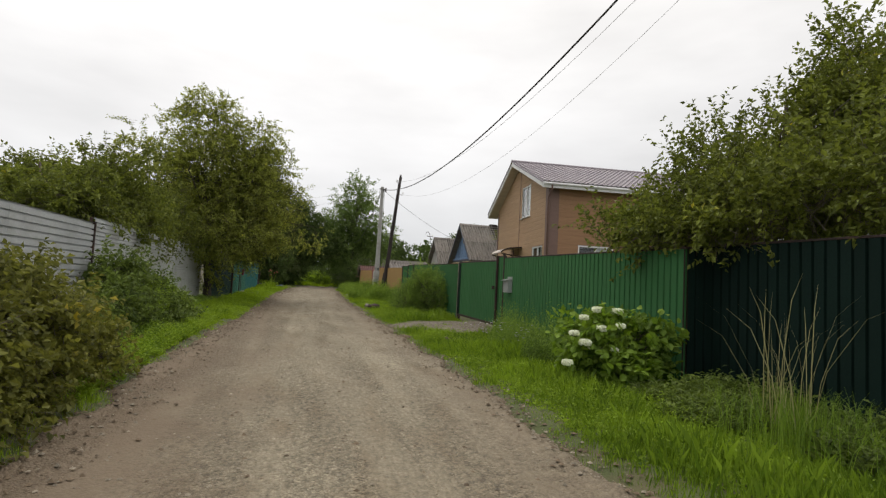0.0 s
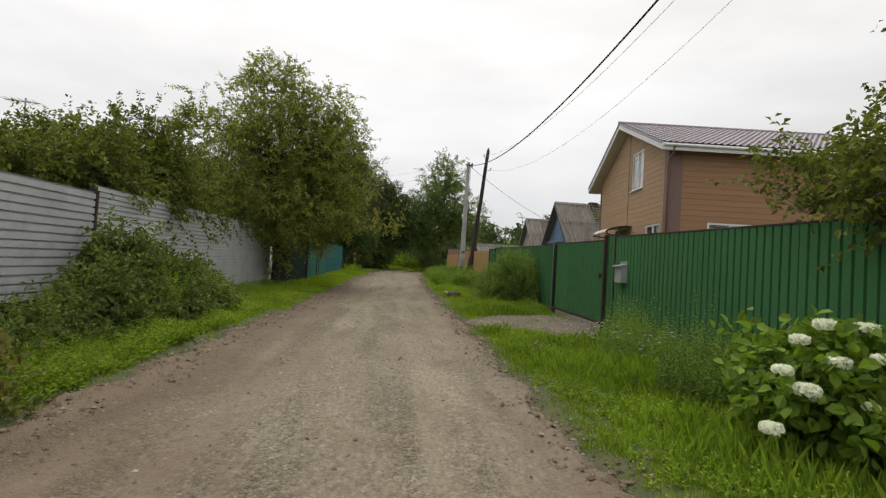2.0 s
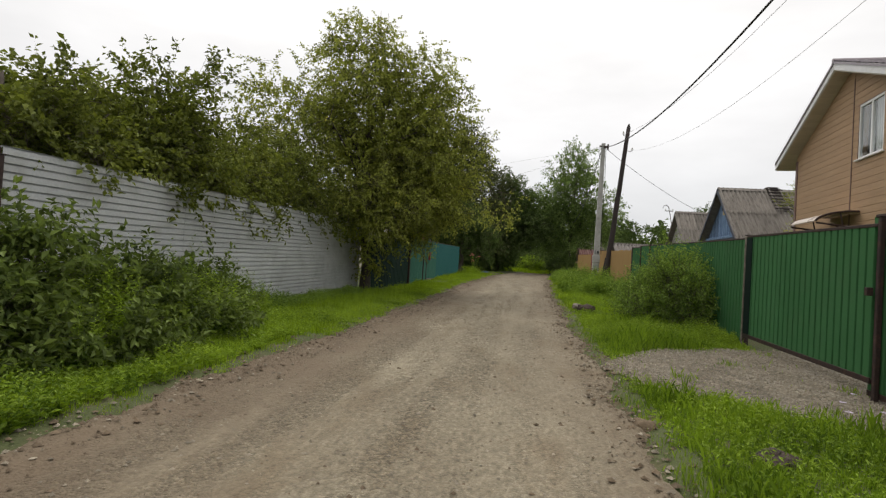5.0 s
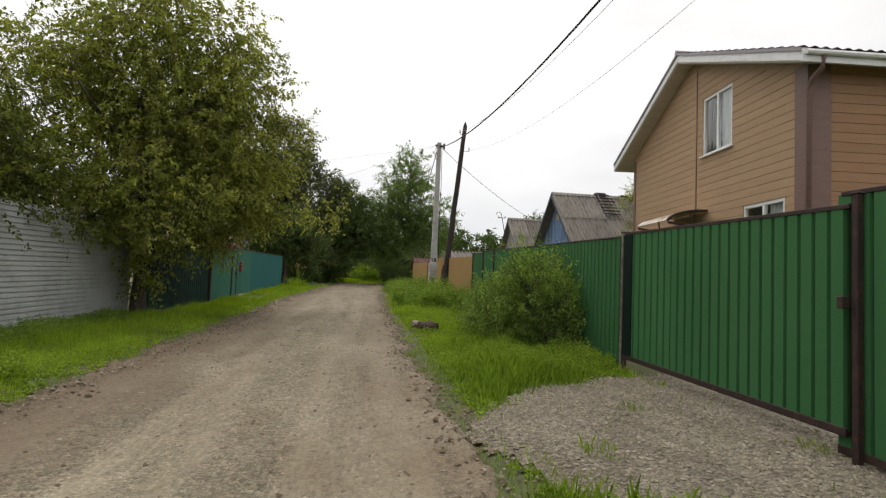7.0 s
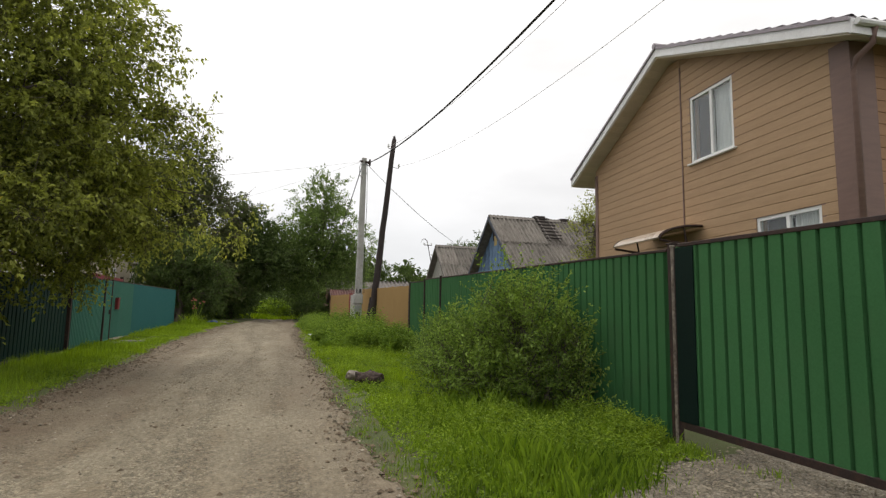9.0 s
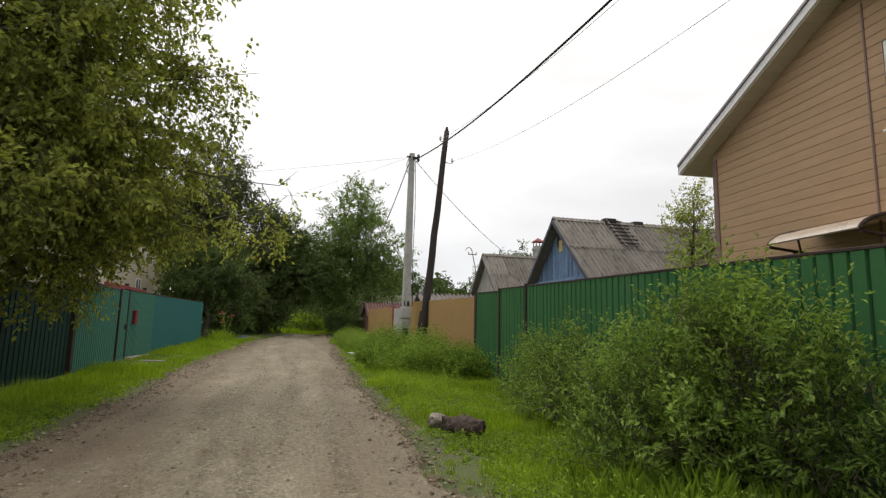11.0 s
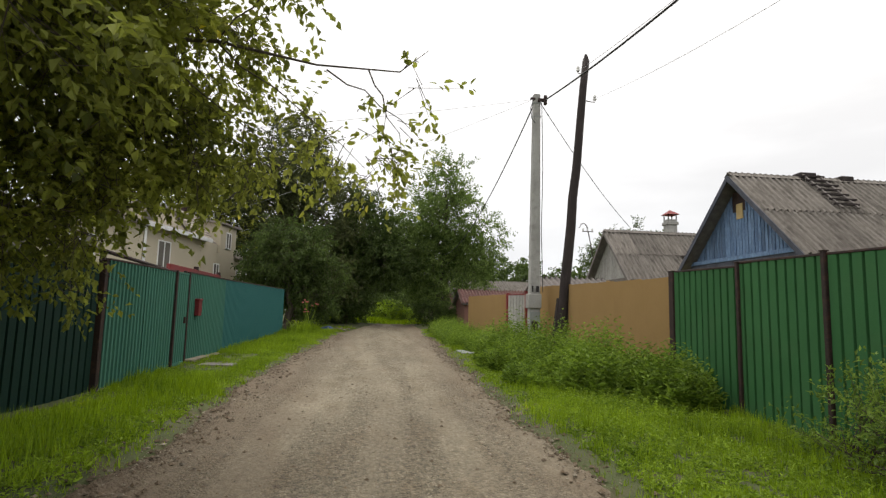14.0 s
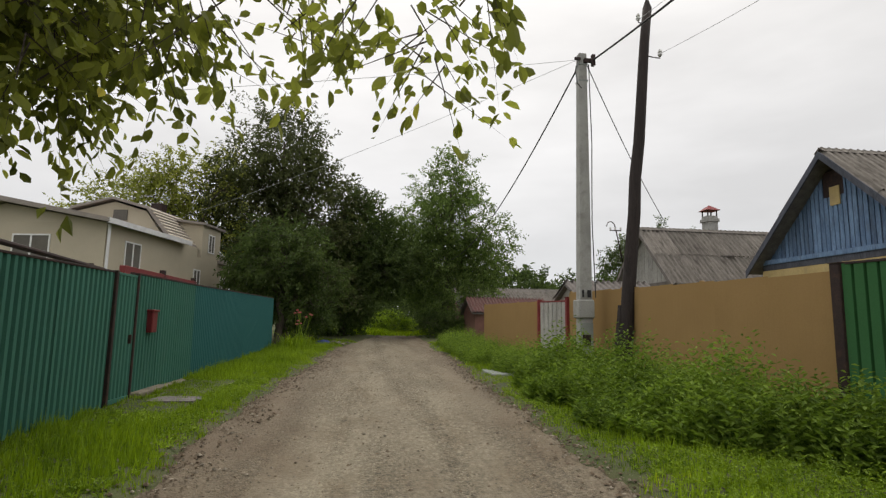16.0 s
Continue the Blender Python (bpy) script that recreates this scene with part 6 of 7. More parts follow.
tree("roadside_tree", (-1.4, 60.5, 0.95), (-1.0, 60.5, 7.5), 0.22, [(-0.4, 60, 7.2, 2.3, 2.3, 2.4), (-1.6, 59.5, 4.8, 2.2, 2.2, 2.2), (0.4, 61, 5.0, 1.6, 2.2, 1.8), (-2.4, 60, 2.6, 1.6, 1.8, 1.6), (-0.9, 61, 2.4, 1.2, 1.6, 1.5), (0.9, 61.5, 6.6, 1.8, 2.0, 2.2), (2.0, 61, 5.2, 1.4, 1.8, 1.1), (0.9, 58.5, 5.2, 1.5, 1.5, 1.0), (2.2, 59.5, 5.8, 1.3, 1.4, 1.0)], 2800, 16, 0.215, L_FAR, "dense dark roadside tree shading the lane's end", limbs=16, seed=18, twig_len=0.8, hollow=0.3)
tree("roadside_tree", (5.3, 63, 1.0), (5.6, 63, 11.0), 0.28, [(5.3, 63, 11.2, 2.2, 2.2, 2.2), (5.8, 63, 8.2, 3.2, 3.0, 2.6), (7.4, 63.4, 6.2, 2.4, 2.4, 2.2), (4.4, 62.5, 5.4, 2.0, 2.2, 2.2), (5.6, 62, 3.0, 2.3, 2.0, 1.7), (3.2, 63, 7.2, 1.7, 2.0, 2.2), (3.9, 62.5, 4.0, 1.0, 1.6, 1.6)], 2700, 17, 0.21, L_POPLAR, "tall leafy green tree beside the lane's end", limbs=20, seed=19, twig_len=0.9, hollow=0.3)
tree("garden_tree", (-10.5, 57, 0.9), (-10.5, 57, 9.0), 0.25, [(-10, 56.5, 9.2, 3.0, 2.6, 1.9), (-13, 58, 8.0, 2.6, 2.6, 2.0), (-7.6, 56.5, 6.6, 2.0, 2.2, 2.4)], 900, 18, 0.19, L_TREE, "tall sparse tree behind the cream house", limbs=16, seed=20, twig_len=1.0, hollow=0.2)
tree("shade_tree", (-3.7, 50.6, 0.85), (-3.6, 50.8, 5.0), 0.16, [(-3.4, 50.8, 4.6, 1.9, 1.9, 1.7), (-2.6, 51.4, 2.9, 1.5, 1.6, 1.5), (-4.6, 51.2, 3.8, 1.6, 1.6, 1.6)], 1300, 17, 0.175, L_FAR, "dense dark tree past the blue-green fence", limbs=12, seed=21, twig_len=0.7, hollow=0.3)
far_woods = thing("far_trees", (10, 110, 1), "distant line of broadleaf trees", "trees", kind="stuff")
rw = np.random.default_rng(4)
fb = []
for i in range(46):
    fx = -70 + 150 * i / 45 + rw.normal(0, 1.5)
    fh = rw.uniform(5.5, 9.0)
    fb.append((fx, 112 + rw.normal(0, 6), 1 + fh * 0.55, 3.4, 3.0, fh * 0.5))
foliage("crowns", far_woods, fb, 4600, 10, 0.95, L_FAR, seed=22, twig_len=1.6, hollow=0.4, sticks=False)
# Dark leaf green stands for the deep shade closing the lane.
mid_woods = thing("thicket", (2, 80, 1), "thicket closing the view down the lane, leaves darkened for deep shade", "bushes", kind="stuff")
foliage("leafage", mid_woods, [(1.6, 73, 1.9, 2.6, 2.0, 1.2), (4.0, 77, 2.6, 2.8, 2.0, 2.0), (-1.8, 75, 3.4, 2.4, 2.6, 3.0), (-5.4, 74, 4, 2.8, 3, 3.8), (7.2, 75, 4.0, 2.4, 2.6, 3.6), (2.2, 84, 4.4, 4.4, 3.0, 4.2), (-3, 92, 5, 4, 3, 4.6), (9, 90, 5, 5, 3, 4.4), (-11, 72, 4.5, 4, 3, 4.2), (-16, 66, 4.5, 4, 3, 4), (12.5, 80, 5.2, 3.0, 3, 3.6), (17, 82, 4.6, 3.2, 3, 3.0), (22, 84, 4.0, 3.5, 3, 2.6)], 3600, 13, 0.38, L_FAR, seed=23, twig_len=0.9, hollow=0.3, sticks=False)

# Lighter leaf green gives this bush its sunlit look.
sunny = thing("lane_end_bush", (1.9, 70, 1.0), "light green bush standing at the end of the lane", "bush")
foliage("leafage", sunny, [(1.6, 70, 1.7, 1.7, 1.2, 0.8), (3.0, 70.5, 1.5, 1.2, 1.0, 0.7)], 420, 16, 0.16, L_WEED, seed=24, twig_len=0.5, hollow=0.2)

# ---- bushes and weeds ----
def bush(name, at, blobs, twigs, per, leaf, mat, label, seed, stems=12, **kw):
    ob = thing(name, at, label, "bush", {"fence_bush": "bushes along the green fence", "verge_bush": "bushes along the zinc fence"}.get(name, ""))
    root = foliage("leafage", ob, blobs, twigs, per, leaf, mat, seed=seed, floor_z=at[2] - 0.02, **kw)
    rng = np.random.default_rng(seed)
    bm = bmesh.new()
    for q in root[rng.choice(len(root), stems)]:
        s = np.array(at) + np.array([rng.normal(0, 0.15), rng.normal(0, 0.15), -0.1])
        tube(bm, wiggle(s, q, 5, 0.06, rng), [0.018, 0.014, 0.011, 0.008, 0.004], 5)
    tagged(part("woody_base", bm, BARK, ob), kind="stuff")
    return ob


bush("dark_bush", (4.3, 59.0, 0.97), [(4.3, 59.0, 1.8, 1.1, 1.0, 0.85), (5.3, 59.4, 1.6, 0.9, 0.9, 0.7)], 500, 16, 0.13, L_FAR, "dark low bush at the shaded end of the lane", 47, twig_len=0.5, hollow=0.2)
bush("fence_bush", (5.0, 21.8, 0.36), [(4.95, 21.9, 1.25, 0.7, 0.85, 0.95), (4.5, 22.4, 0.85, 0.7, 0.85, 0.65), (5.2, 21.3, 0.95, 0.4, 0.55, 0.75), (5.0, 21.9, 1.75, 0.35, 0.4, 0.3)], 1250, 22, 0.068, L_BUSH, "dense round green bush against the green fence", 41, twig_len=0.5, up=0.9, droop=0.05, hollow=0.3, ratio=0.42)
bush("fence_bush", (5.05, 24.6, 0.4), [(5.1, 24.0, 1.05, 0.5, 0.9, 0.75), (5.0, 25.4, 0.95, 0.6, 0.9, 0.65), (4.7, 24.6, 0.7, 0.6, 0.8, 0.4)], 800, 20, 0.062, L_BUSH, "loose green bush against the green fence", 42, twig_len=0.5, up=0.9, droop=0.05, hollow=0.25, ratio=0.42)
bush("fence_bush", (5.05, 27.2, 0.45), [(5.15, 26.3, 0.95, 0.45, 0.7, 0.6), (5.2, 27.1, 0.85, 0.35, 0.5, 0.5)], 420, 18, 0.06, L_BUSH, "small green bush against the green fence", 43, twig_len=0.38, up=0.7, droop=0.1, hollow=0.3, ratio=0.42)
bush("bramble_bush", (-2.9, 6.5, 0.1), [(-2.9, 6.3, 0.85, 0.65, 0.9, 0.75), (-3.3, 7.3, 0.8, 0.6, 0.8, 0.75), (-2.7, 5.2, 0.65, 0.55, 0.8, 0.6), (-2.5, 6.4, 0.4, 0.35, 1.2, 0.35), (-3.0, 3.6, 0.6, 0.7, 1.2, 0.55), (-2.6, 4.4, 0.5, 0.5, 0.9, 0.45), (-2.5, 7.4, 0.45, 0.4, 0.8, 0.4)], 2700, 18, 0.082, L_VINE, "tangled olive-green bramble beside the lane", 44, twig_len=0.36, up=0.4, droop=0.3, hollow=0.3, ratio=0.68)
bush("verge_bush", (-3.9, 13.2, 0.22), [(-3.85, 13.3, 1.05, 0.45, 0.8, 0.75), (-3.7, 14.8, 0.8, 0.5, 1.0, 0.55), (-3.5, 11.9, 0.45, 0.5, 0.8, 0.32), (-3.9, 16.6, 0.75, 0.4, 1.0, 0.5), (-3.5, 12.4, 0.6, 0.6, 1.0, 0.5), (-3.3, 13.8, 0.45, 0.55, 1.2, 0.42), (-3.3, 15.6, 0.45, 0.5, 1.2, 0.4)], 2000, 18, 0.115, L_BRAMBLE, "overgrown green bush against the zinc fence", 45, twig_len=0.4, up=0.5, droop=0.2, hollow=0.3, fill=0.6)
bush("verge_bush", (-3.7, 9.6, 0.18), [(-3.5, 10.0, 0.32, 0.5, 1.0, 0.22), (-3.7, 8.6, 0.45, 0.5, 0.8, 0.32), (-3.5, 11.0, 0.42, 0.5, 1.0, 0.36)], 700, 20, 0.07, L_BRAMBLE, "low weedy bush below the zinc fence", 46, twig_len=0.35, up=0.5, hollow=0.3, fill=0.7)


def weed_patch(name, label, place, count, height, leaf, mat, seed, per=16, spread=0.16, category="weeds"):
    """Upright weeds: leaning stems with leaves in pairs. place(rng, n) gives x, y and a height factor."""
    rng = np.random.default_rng(seed)
    x, y, hf = place(rng, count)
    count = len(x)
    base = np.stack([x, y, ground_height(x, y) - 0.02], 1)
    h = height * hf * (0.5 + 0.7 * rng.random(count))
    lean = unit(np.stack([rng.normal(0, spread, count), rng.normal(0, spread, count), np.ones(count)], 1))
    s = np.linspace(0.12, 1, per)[None, :, None]
    pos = base[:, None] + lean[:, None] * s * h[:, None, None]
    turn = rng.random((count, 1)) * 6.28 + np.arange(per)[None, :] * 2.4
    grow = unit(np.stack([np.cos(turn), np.sin(turn), 0.25 + 0.5 * rng.random((count, per))], -1))
    size = (leaf * (1.15 - 0.6 * s[..., 0]) * (0.7 + 0.6 * rng.random((count, per)))).ravel()
    v, f = leaf_arrays(pos.reshape(-1, 3), grow.reshape(-1, 3), size, 0.42)
    tip = base + lean * h[:, None]
    side = np.stack([np.ones(count), np.zeros(count), np.zeros(count)], 1) * 0.004
    sv = np.stack([base - side, base + side, tip], 1).reshape(-1, 3)
    sf = np.arange(count * 3).reshape(-1, 3) + len(v)
    ob = new(name, raw_mesh(name, np.concatenate([v, sv]), np.concatenate([f, sf]), mat))
    return tagged(ob, label, category, kind="stuff")


def strip(x0, x1, y0, y1):
    def place(rng, n):
        x, y = rng.uniform(x0, x1, n), rng.uniform(y0, y1, n)
        free = ~in_drive(x, y) & ~in_yard(x, y)
        x, y = x[free], y[free]
        return x, y, 0.55 + 0.45 * np.sin(x * 2.3 + y * 0.9) * np.sin(y * 1.7 + x)
    return place


def mound(items):
    def place(rng, n):
        k = rng.integers(0, len(items), n)
        q = np.array(items)[k]
        a, r = rng.random(n) * 6.28, np.sqrt(rng.random(n))
        return q[:, 0] + np.cos(a) * r * q[:, 2], q[:, 1] + np.sin(a) * r * q[:, 3], q[:, 4] * (1.05 - 0.55 * r)
    return place


weed_patch("nettle_patch", "dense green nettles and weeds before the ochre fence", mound([(4.6, 32.0, 0.9, 1.2, 1.0), (4.3, 34.0, 1.0, 1.3, 1.0), (4.0, 36.0, 0.9, 1.2, 1.05), (5.1, 30.6, 0.5, 0.9, 0.75), (3.6, 35.0, 0.6, 0.9, 0.55), (3.8, 32.8, 0.7, 1.0, 0.45)]), 3600, 1.2, 0.135, L_NETTLE, 51, per=14)
weed_patch("far_weeds", "tall green weeds along the ochre fence", mound([(4.2, 39.5, 0.8, 1.5, 1.0), (3.9, 42.5, 0.8, 2.0, 1.0), (3.9, 46, 0.8, 2.2, 1.0), (4.3, 50, 1.0, 2.5, 1.1)]), 2400, 0.85, 0.10, L_NETTLE, 52, per=14)
weed_patch("drive_weeds", "spreading light green weeds beside the gravel drive", mound([(4.4, 19.6, 0.7, 0.6, 0.8), (5.1, 19.9, 0.5, 0.5, 0.8), (4.0, 20.5, 0.6, 0.8, 0.7), (5.0, 20.2, 0.4, 0.6, 0.9)]), 1300, 0.5, 0.06, L_WEED, 53, per=14)
weed_patch("fence_weeds", "tall flowering weeds along the green fence", mound([(5.0, 10.3, 0.45, 1.0, 1.0), (4.8, 11.8, 0.55, 1.0, 1.0), (5.2, 13.2, 0.35, 0.8, 0.9), (4.5, 9.4, 0.5, 0.7, 0.75)]), 1150, 1.1, 0.06, L_BUSH, 54, per=18)
weed_patch("corner_weeds", "mixed leafy weeds below the dark green fence", mound([(5.4, 6.2, 0.5, 0.6, 0.8), (5.1, 5.2, 0.6, 0.6, 0.7), (5.6, 4.3, 0.4, 0.7, 0.8), (4.6, 6.4, 0.4, 0.4, 0.55), (5.4, 3.2, 0.5, 0.6, 0.7), (4.6, 5.4, 0.5, 0.5, 0.6), (4.9, 6.0, 0.6, 0.5, 0.8), (5.2, 3.8, 0.7, 0.7, 0.9), (5.5, 5.6, 0.5, 0.8, 1.0)]), 2000, 0.55, 0.125, L_BRAMBLE, 55, per=10)
weed_patch("zinc_weeds", "tall feathery green weeds along the zinc fence", mound([(-3.5, 15.4, 0.6, 1.2, 1.0), (-3.7, 17.2, 0.5, 1.2, 0.85), (-3.4, 13.6, 0.6, 1.0, 0.85), (-3.7, 14.4, 0.5, 0.9, 1.0)]), 1100, 1.35, 0.075, L_WEED, 56, per=30)
weed_patch("foot_weeds", "low dark weeds at the foot of the zinc fence", mound([(-4.0, 19.6, 0.35, 1.4, 0.9), (-3.9, 22.0, 0.4, 1.4, 0.7), (-3.9, 24.4, 0.4, 1.2, 0.6), (-3.2, 12.0, 0.6, 1.2, 1.0)]), 1500, 0.5, 0.085, L_BUSH, 59, per=12)
weed_patch("left_low_weeds", "low leafy weeds along the lane's edge", strip(-3.5, -2.12, 6.5, 18.5), 3600, 0.36, 0.075, L_WEED, 57, per=10)
weed_patch("clover_mat", "low clover and small herbs between the grass", strip(2.75, 5.5, 4.0, 36), 10000, 0.16, 0.066, L_WEED, 151, per=6, spread=0.5)
weed_patch("clover_mat", "low clover and small herbs between the grass", strip(-3.45, -1.75, 17.0, 46), 7500, 0.14, 0.066, L_WEED, 152, per=6, spread=0.5)
weed_patch("right_low_weeds", "broad-leaved low weeds in the verge", strip(3.0, 5.5, 3.0, 31), 6000, 0.30, 0.06, L_WEED, 58, per=8)

# hydrangea
hyd = thing("hydrangea_bush", (4.7, 7.6, 0.14), "hydrangea bush with white flower heads before the green fence", "bush")
foliage("leafage", hyd, [(4.65, 7.5, 0.72, 0.72, 0.65, 0.55), (5.0, 7.7, 0.6, 0.6, 0.6, 0.45), (4.42, 7.5, 0.5, 0.3, 0.45, 0.35)], 620, 9, 0.122, L_HYDR, seed=61, twig_len=0.25, up=0.4, droop=0.25, ratio=0.75, hollow=0.45, floor_z=0.18, full=True)
bm = bmesh.new()
rh = np.random.default_rng(62)
for i in range(16):
    a = rh.random() * 6.28
    tube(bm, wiggle((4.7 + 0.1 * math.cos(a), 7.6 + 0.1 * math.sin(a), 0.08), (4.7 + 0.6 * math.cos(a), 7.6 + 0.5 * math.sin(a), rh.uniform(0.5, 1.15)), 5, 0.03, rh), [0.01, 0.009, 0.008, 0.006, 0.004], 5)
tagged(part("woody_base", bm, BARK, hyd), kind="stuff")


def flower_head(parent, at, r, mat, seed, name="flower_head"):
    rng = np.random.default_rng(seed)
    n = 240
    d = unit(rng.normal(size=(n, 3)) * np.array([1, 1, 0.8]) + np.array([0, 0, 0.35]))
    p = np.array(at) + d * np.array([r, r, r * 0.45])
    v, f = leaf_arrays(p, unit(np.cross(d, rng.normal(size=(n, 3)))), np.full(n, r * 0.5), 0.85, 0.1, 0)
    adopt(new(name, raw_mesh(name, v, f, mat)), parent)


for i, (hx, hy, hz, hr) in enumerate(((4.42, 7.25, 1.26, 0.10), (4.72, 7.2, 1.24, 0.12), (4.18, 7.2, 1.14, 0.09), (4.38, 7.05, 1.0, 0.10), (4.62, 6.95, 1.05, 0.09), (3.98, 7.1, 0.92, 0.09), (4.1, 7.0, 0.80, 0.11), (3.84, 7.0, 0.52, 0.10), (4.5, 6.9, 0.72, 0.07), (5.35, 7.1, 0.86, 0.06), (4.25, 7.1, 0.72, 0.06), (4.9, 7.4, 1.2, 0.06))):
    flower_head(hyd, (hx - 0.2, hy + 0.05, hz + 0.05), hr * 0.72, PETAL, 70 + i)

asters = thing("wild_asters", (4.8, 11.4, 0.2), "pale lilac wild flowers among the fence weeds", "flowers", kind="stuff")
ra = np.random.default_rng(63)
n = 90
ap = np.stack([ra.normal(4.75, 0.3, n), ra.normal(12.2, 0.9, n), ra.uniform(0.45, 0.82, n)], 1)
for j in range(1):
    cen = np.repeat(ap, 6, 0)
    ang = np.tile(np.arange(6) * math.pi / 3, n) + np.repeat(ra.random(n), 6)
    v, f = leaf_arrays(cen, np.stack([np.cos(ang), np.sin(ang), 0.2 + 0 * ang], 1), np.full(len(cen), 0.032), 0.55, 0.1)
    adopt(new("bloom", raw_mesh("bloom", v, f, LILAC)), asters)
lily = thing("lily_clump", (-2.5, 47.4, 0.82), "clump of coral flowers on tall stems by the fence end", "flowers")
bm = bmesh.new()
for i in range(12):
    q = (-2.3 + ra.normal(0, 0.25), 47.4 + ra.normal(0, 0.2), 0.82 + ra.uniform(0.7, 1.5))
    tube(bm, wiggle((-2.3 + ra.normal(0, 0.08), 47.4, 0.78), q, 4, 0.03, ra), 0.008, 4)
    flower_head(lily, q, 0.045, PINK, 90 + i, "flower")
tagged(part("woody_base", bm, L_WEED, lily), kind="stuff")


def blades(name, label, x, y, h, width, mat, seed, category="grass", lean=0.45, bent=True, ribbon=False):
    """Grass: bent, tapering blades."""
    rng = np.random.default_rng(seed)
    n = len(x)
    z = ground_height(x, y) - 0.01
    a = rng.random(n) * 6.28
    side = np.stack([np.cos(a), np.sin(a), 0 * a], 1) * (width * (0.6 + 0.8 * rng.random(n)))[:, None]
    b = rng.random(n) * 6.28
    ln = np.stack([np.cos(b), np.sin(b), 0 * b], 1) * (h * lean * rng.random(n))[:, None]
    up = np.array([0, 0, 1.0]) * h[:, None]
    base = np.stack([x, y, z], 1)
    mid = base + up * 0.6 + ln * 0.35
    if ribbon:
        m1, m2 = base + up * 0.45 + ln * 0.2, base + up * 0.8 + ln * 0.6
        v = np.stack([base - side, base + side, m1 - side * 0.8, m1 + side * 0.8, m2 - side * 0.5, m2 + side * 0.5, base + up * 0.95 + ln * 1.1 - side * 0.1, base + up * 0.95 + ln * 1.1 + side * 0.1], 1).reshape(-1, 3)
        i = np.arange(n)[:, None] * 8
        f = np.concatenate([i + np.array(q) for q in ((0, 1, 3, 2), (2, 3, 5, 4), (4, 5, 7, 6))], 0)
    elif bent:
        v = np.stack([base - side, base + side, mid + side * 0.7, base + up * 0.92 + ln], 1).reshape(-1, 3)
        i = np.arange(n)[:, None] * 4
        f = np.concatenate([i + np.array([0, 1, 2]), i + np.array([0, 2, 3])], 0)
    else:
        v = np.stack([base - side, base + side, base + up + ln], 1).reshape(-1, 3)
        f = np.arange(n * 3).reshape(-1, 3)
    ob = new(name, raw_mesh(name, v, f, mat))
    return tagged(ob, label, category, kind="stuff")


def verge_points(n, seed, side, y0, y1):
    """Grass in tufts of differing height, thinner and shorter towards the lane."""
    rng = np.random.default_rng(seed)
    m = n // 16
    ty = y0 + (y1 - y0) * rng.random(m)
    if side > 0:
        tx = road_right(ty) + rng.random(m) ** 0.9 * (5.6 - road_right(ty))
    else:
        tx = road_left(ty) - rng.random(m) ** 0.9 * (road_left(ty) - np.where(ty < 27, -4.4, -3.5))
    grown = np.minimum(np.exp(rng.normal(0, 0.36, m)), 1.7) * (0.72 + 0.38 * np.sin(tx * 1.9 + ty * 0.6 + seed) * np.sin(ty * 1.1 - tx * 0.8))
    k = rng.integers(0, m, n)
    x, y = tx[k] + rng.normal(0, 0.045, n), ty[k] + rng.normal(0, 0.055, n)
    keep = ~in_drive(x + rng.normal(0, 0.14, n), y + rng.normal(0, 0.16, n)) | (rng.random(n) < 0.004 + 0.3 * (np.sin(x * 3.1) * np.sin(y * 2.3) > 0.82))
    edge_d = np.where(side > 0, x - road_right(y), road_left(y) - x)
    keep &= rng.random(n) < np.clip(0.12 + edge_d * 2.6 + 0.35 * np.sin(y * 2.7 + x) * np.sin(y * 6.1), 0.02, 1)
    h = (0.06 + 0.13 * rng.random(n) ** 1.3) * grown[k] * np.clip(0.5 + edge_d * 0.75, 0.4, 1.2) * np.where(in_yard(x, y), 0.4, np.where(in_drive(x, y), 0.65, 1.0))
    return x[keep], y[keep], h[keep]


blades("verge_grass", "bright green uncut grass along the lane", *verge_points(175000, 81, 1, 2.0, 22), 0.0036, L_LUSH, 1)
blades("verge_grass", "bright green uncut grass along the lane", *verge_points(95000, 82, 1, 22, 54), 0.0065, L_GRASS, 2, bent=False)
blades("verge_grass", "bright green uncut grass along the zinc fence", *verge_points(125000, 83, -1, 2.0, 27), 0.0045, L_GRASS, 3, bent=False)
blades("verge_grass", "bright green uncut grass along the teal fence", *verge_points(85000, 84, -1, 27, 54), 0.0065, L_GRASS, 4, bent=False)
rg = np.random.default_rng(85)
tx, ty = rg.normal(4.95, 0.13, 34), rg.normal(4.7, 0.13, 34)
blades("tall_reed", "tall dry grass stalks before the dark green fence", tx, ty, 0.6 + 1.2 * rg.random(34), 0.005, L_DRY, 5, "grass", lean=0.55, ribbon=True)
tx, ty = rg.normal(4.8, 0.3, 900), rg.normal(4.3, 0.5, 900)
blades("tall_grass", "long green grass below the dry stalks", tx, ty, 0.25 + 0.4 * rg.random(900), 0.0035, L_HYDR, 6, "grass", lean=0.6, ribbon=True)
ex, ey = 0.5 + rg.normal(0, 2.2, 9000), rg.uniform(62, 72, 9000)
blades("far_grass", "bright green grass where the lane ends", ex, ey, 0.2 + 0.3 * rg.random(9000), 0.02, L_GRASS, 7)

# ---- log, stone, small things ----
log = thing("rotten_log", (3.2, 24.2, 0.5), "short rotten log lying in the verge grass", "log")
lb = [(3.03 + 0.30 * q, 24.62 - 0.48 * q, 0.53) for q in np.linspace(0, 1, 26)]
bm = tube(bmesh.new(), lb, [0.115 * (0.75 + 0.35 * math.sin(math.pi * (0.12 + 0.8 * i / 25))) for i in range(26)], 22)
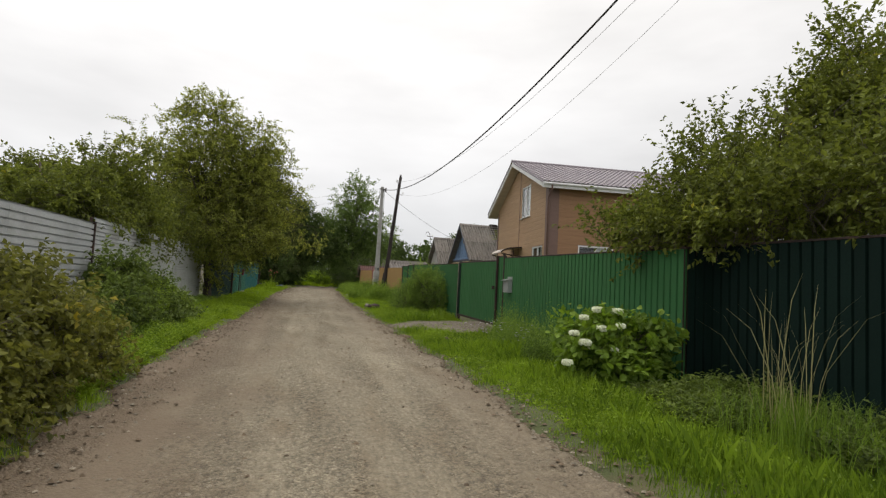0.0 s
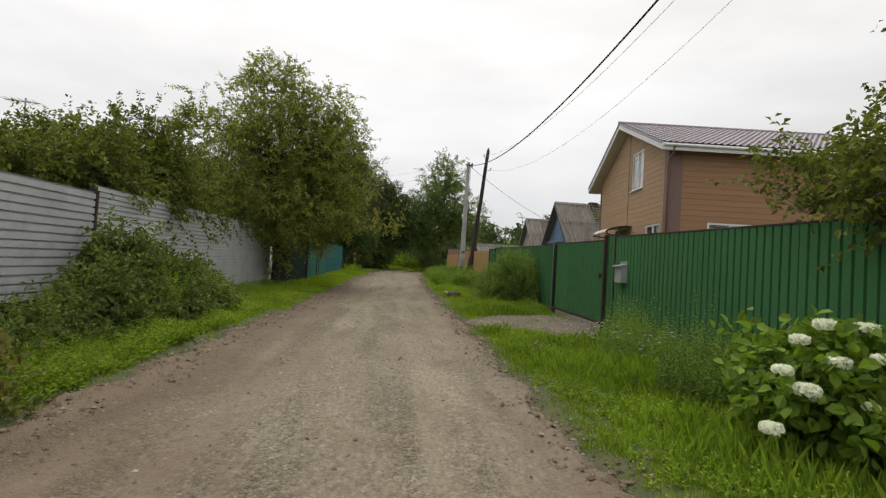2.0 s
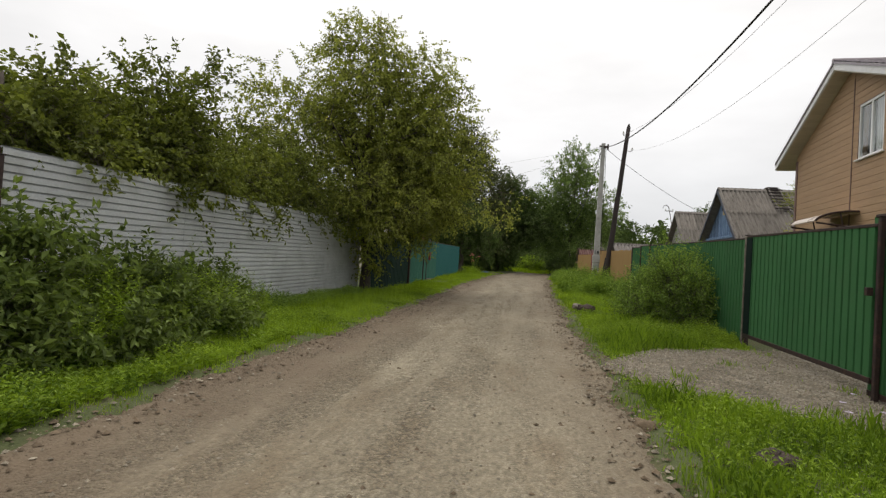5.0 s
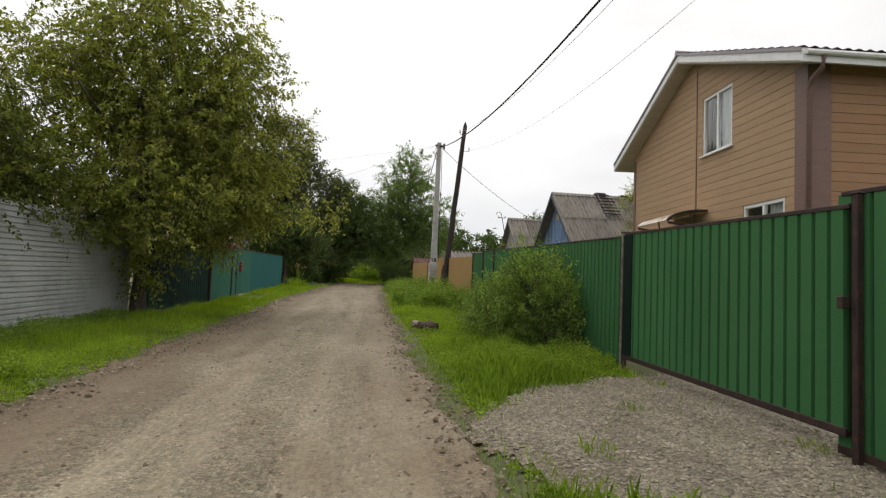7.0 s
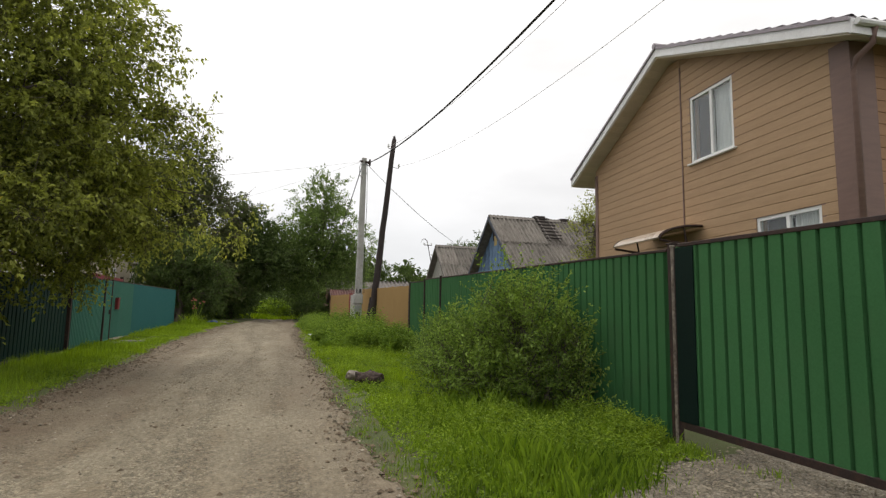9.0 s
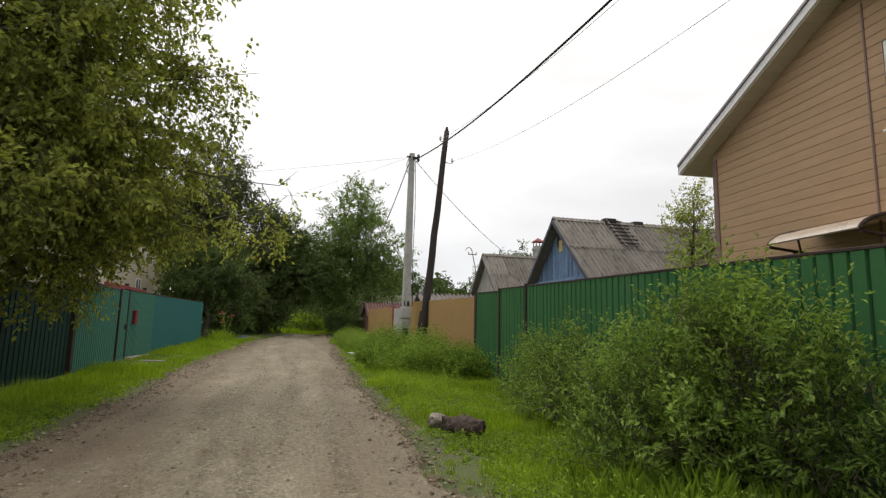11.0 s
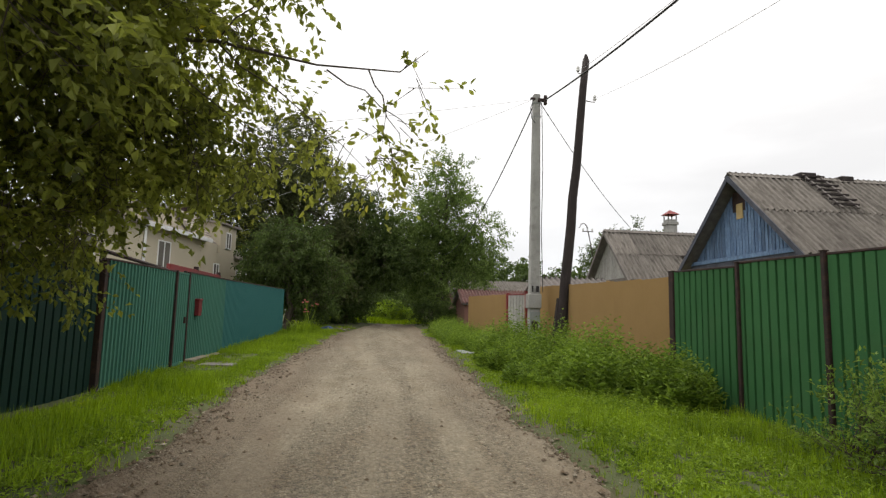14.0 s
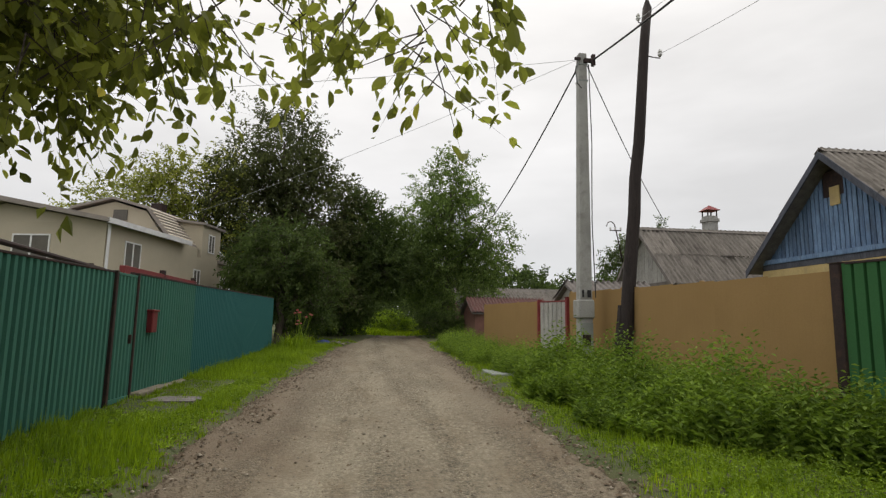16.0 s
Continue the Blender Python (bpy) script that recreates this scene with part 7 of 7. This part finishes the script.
for v in bm.verts:
    for f, a in ((7, 0.075), (21, 0.04)):
        v.co += Vector((noise.noise(v.co * f), noise.noise(v.co * f + Vector((5, 0, 0))), noise.noise(v.co * f + Vector((0, 7, 0))))) * a
part("trunk_piece", bm, LOG_WOOD, log, smooth=True)
stone = thing("pale_stone", (2.95, 24.76, 0.5), "pale grey rounded stone beside the log", "stone")
bm = bmesh.new()
bmesh.ops.create_icosphere(bm, subdivisions=3, radius=0.125, matrix=Matrix.Translation((2.95, 24.76, 0.56)) @ Matrix.Diagonal((1.1, 0.8, 0.75, 1)))
for v in bm.verts:
    v.co += Vector((noise.noise(v.co * 9), noise.noise(v.co * 9 + Vector((5, 0, 0))), noise.noise(v.co * 9 + Vector((0, 7, 0))))) * 0.055
part("boulder", bm, PALE_STEEL, stone, smooth=True)
rubbish = thing("blue_sack", (-1.75, 50.6, 0.85), "blue plastic sack and rubble lying by the lane", "sack")
bm = bmesh.new()
bmesh.ops.create_icosphere(bm, subdivisions=3, radius=0.25, matrix=Matrix.Translation((-1.75, 50.6, 0.95)) @ Matrix.Diagonal((1.3, 1, 0.6, 1)))
for v in bm.verts:
    v.co += Vector((noise.noise(v.co * 4), noise.noise(v.co * 4 + Vector((5, 0, 0))), noise.noise(v.co * 4 + Vector((0, 7, 0))))) * 0.09
part("sack", bm, BLUE_PLASTIC, rubbish, smooth=True)

clod = thing("earth_lump", (3.41, 12.75, 0.22), "dark lump of earth lying in the verge grass", "earth")
bm = bmesh.new()
bmesh.ops.create_icosphere(bm, subdivisions=3, radius=0.14, matrix=Matrix.Translation((3.41, 12.75, 0.27)) @ Matrix.Diagonal((1.2, 1, 0.6, 1)))
for v in bm.verts:
    v.co += Vector((noise.noise(v.co * 9), noise.noise(v.co * 9 + Vector((5, 0, 0))), noise.noise(v.co * 9 + Vector((0, 7, 0))))) * 0.06
part("lump", bm, LOG_WOOD, clod)
crossing = thing("concrete_slab", (3.6, 39.2, 0.7), "pale cracked concrete slab before the white gate", "slab")
part("slab", boxes(((3.15, 38.6, 0.62), (4.5, 39.9, 0.735)), bevel=0.02), GREY_BOX, crossing)
rq = np.random.default_rng(12)
rub = np.stack([rq.normal(-1.35, 0.3, 60), rq.normal(51.5, 0.6, 60), 0.92 + 0.05 * rq.random(60)], 1)
scatter_stones("rubble", rub, 0.06 + 0.16 * rq.random(60) ** 2, STONE, "broken stones heaped beside the blue sack", "rubble")
blades("lily_leaves", "arching green strap leaves below the coral flowers", rq.normal(-2.5, 0.28, 260), rq.normal(47.3, 0.28, 260), 0.3 + 0.4 * rq.random(260), 0.012, L_GRASS, 9, "plant", lean=1.1, ribbon=True)

kerb_stone = thing("loose_rock", (2.66, 13.5, 0.25), "brown loose rock at the lane's edge", "stone")
bm = bmesh.new()
bmesh.ops.create_icosphere(bm, subdivisions=3, radius=0.11, matrix=Matrix.Translation((2.60, 13.5, 0.235)) @ Matrix.Diagonal((1.1, 0.8, 0.75, 1)))
for v in bm.verts:
    v.co += Vector((noise.noise(v.co * 6), noise.noise(v.co * 6 + Vector((5, 0, 0))), noise.noise(v.co * 6 + Vector((0, 7, 0))))) * 0.06
part("rock", bm, EARTH, kerb_stone)
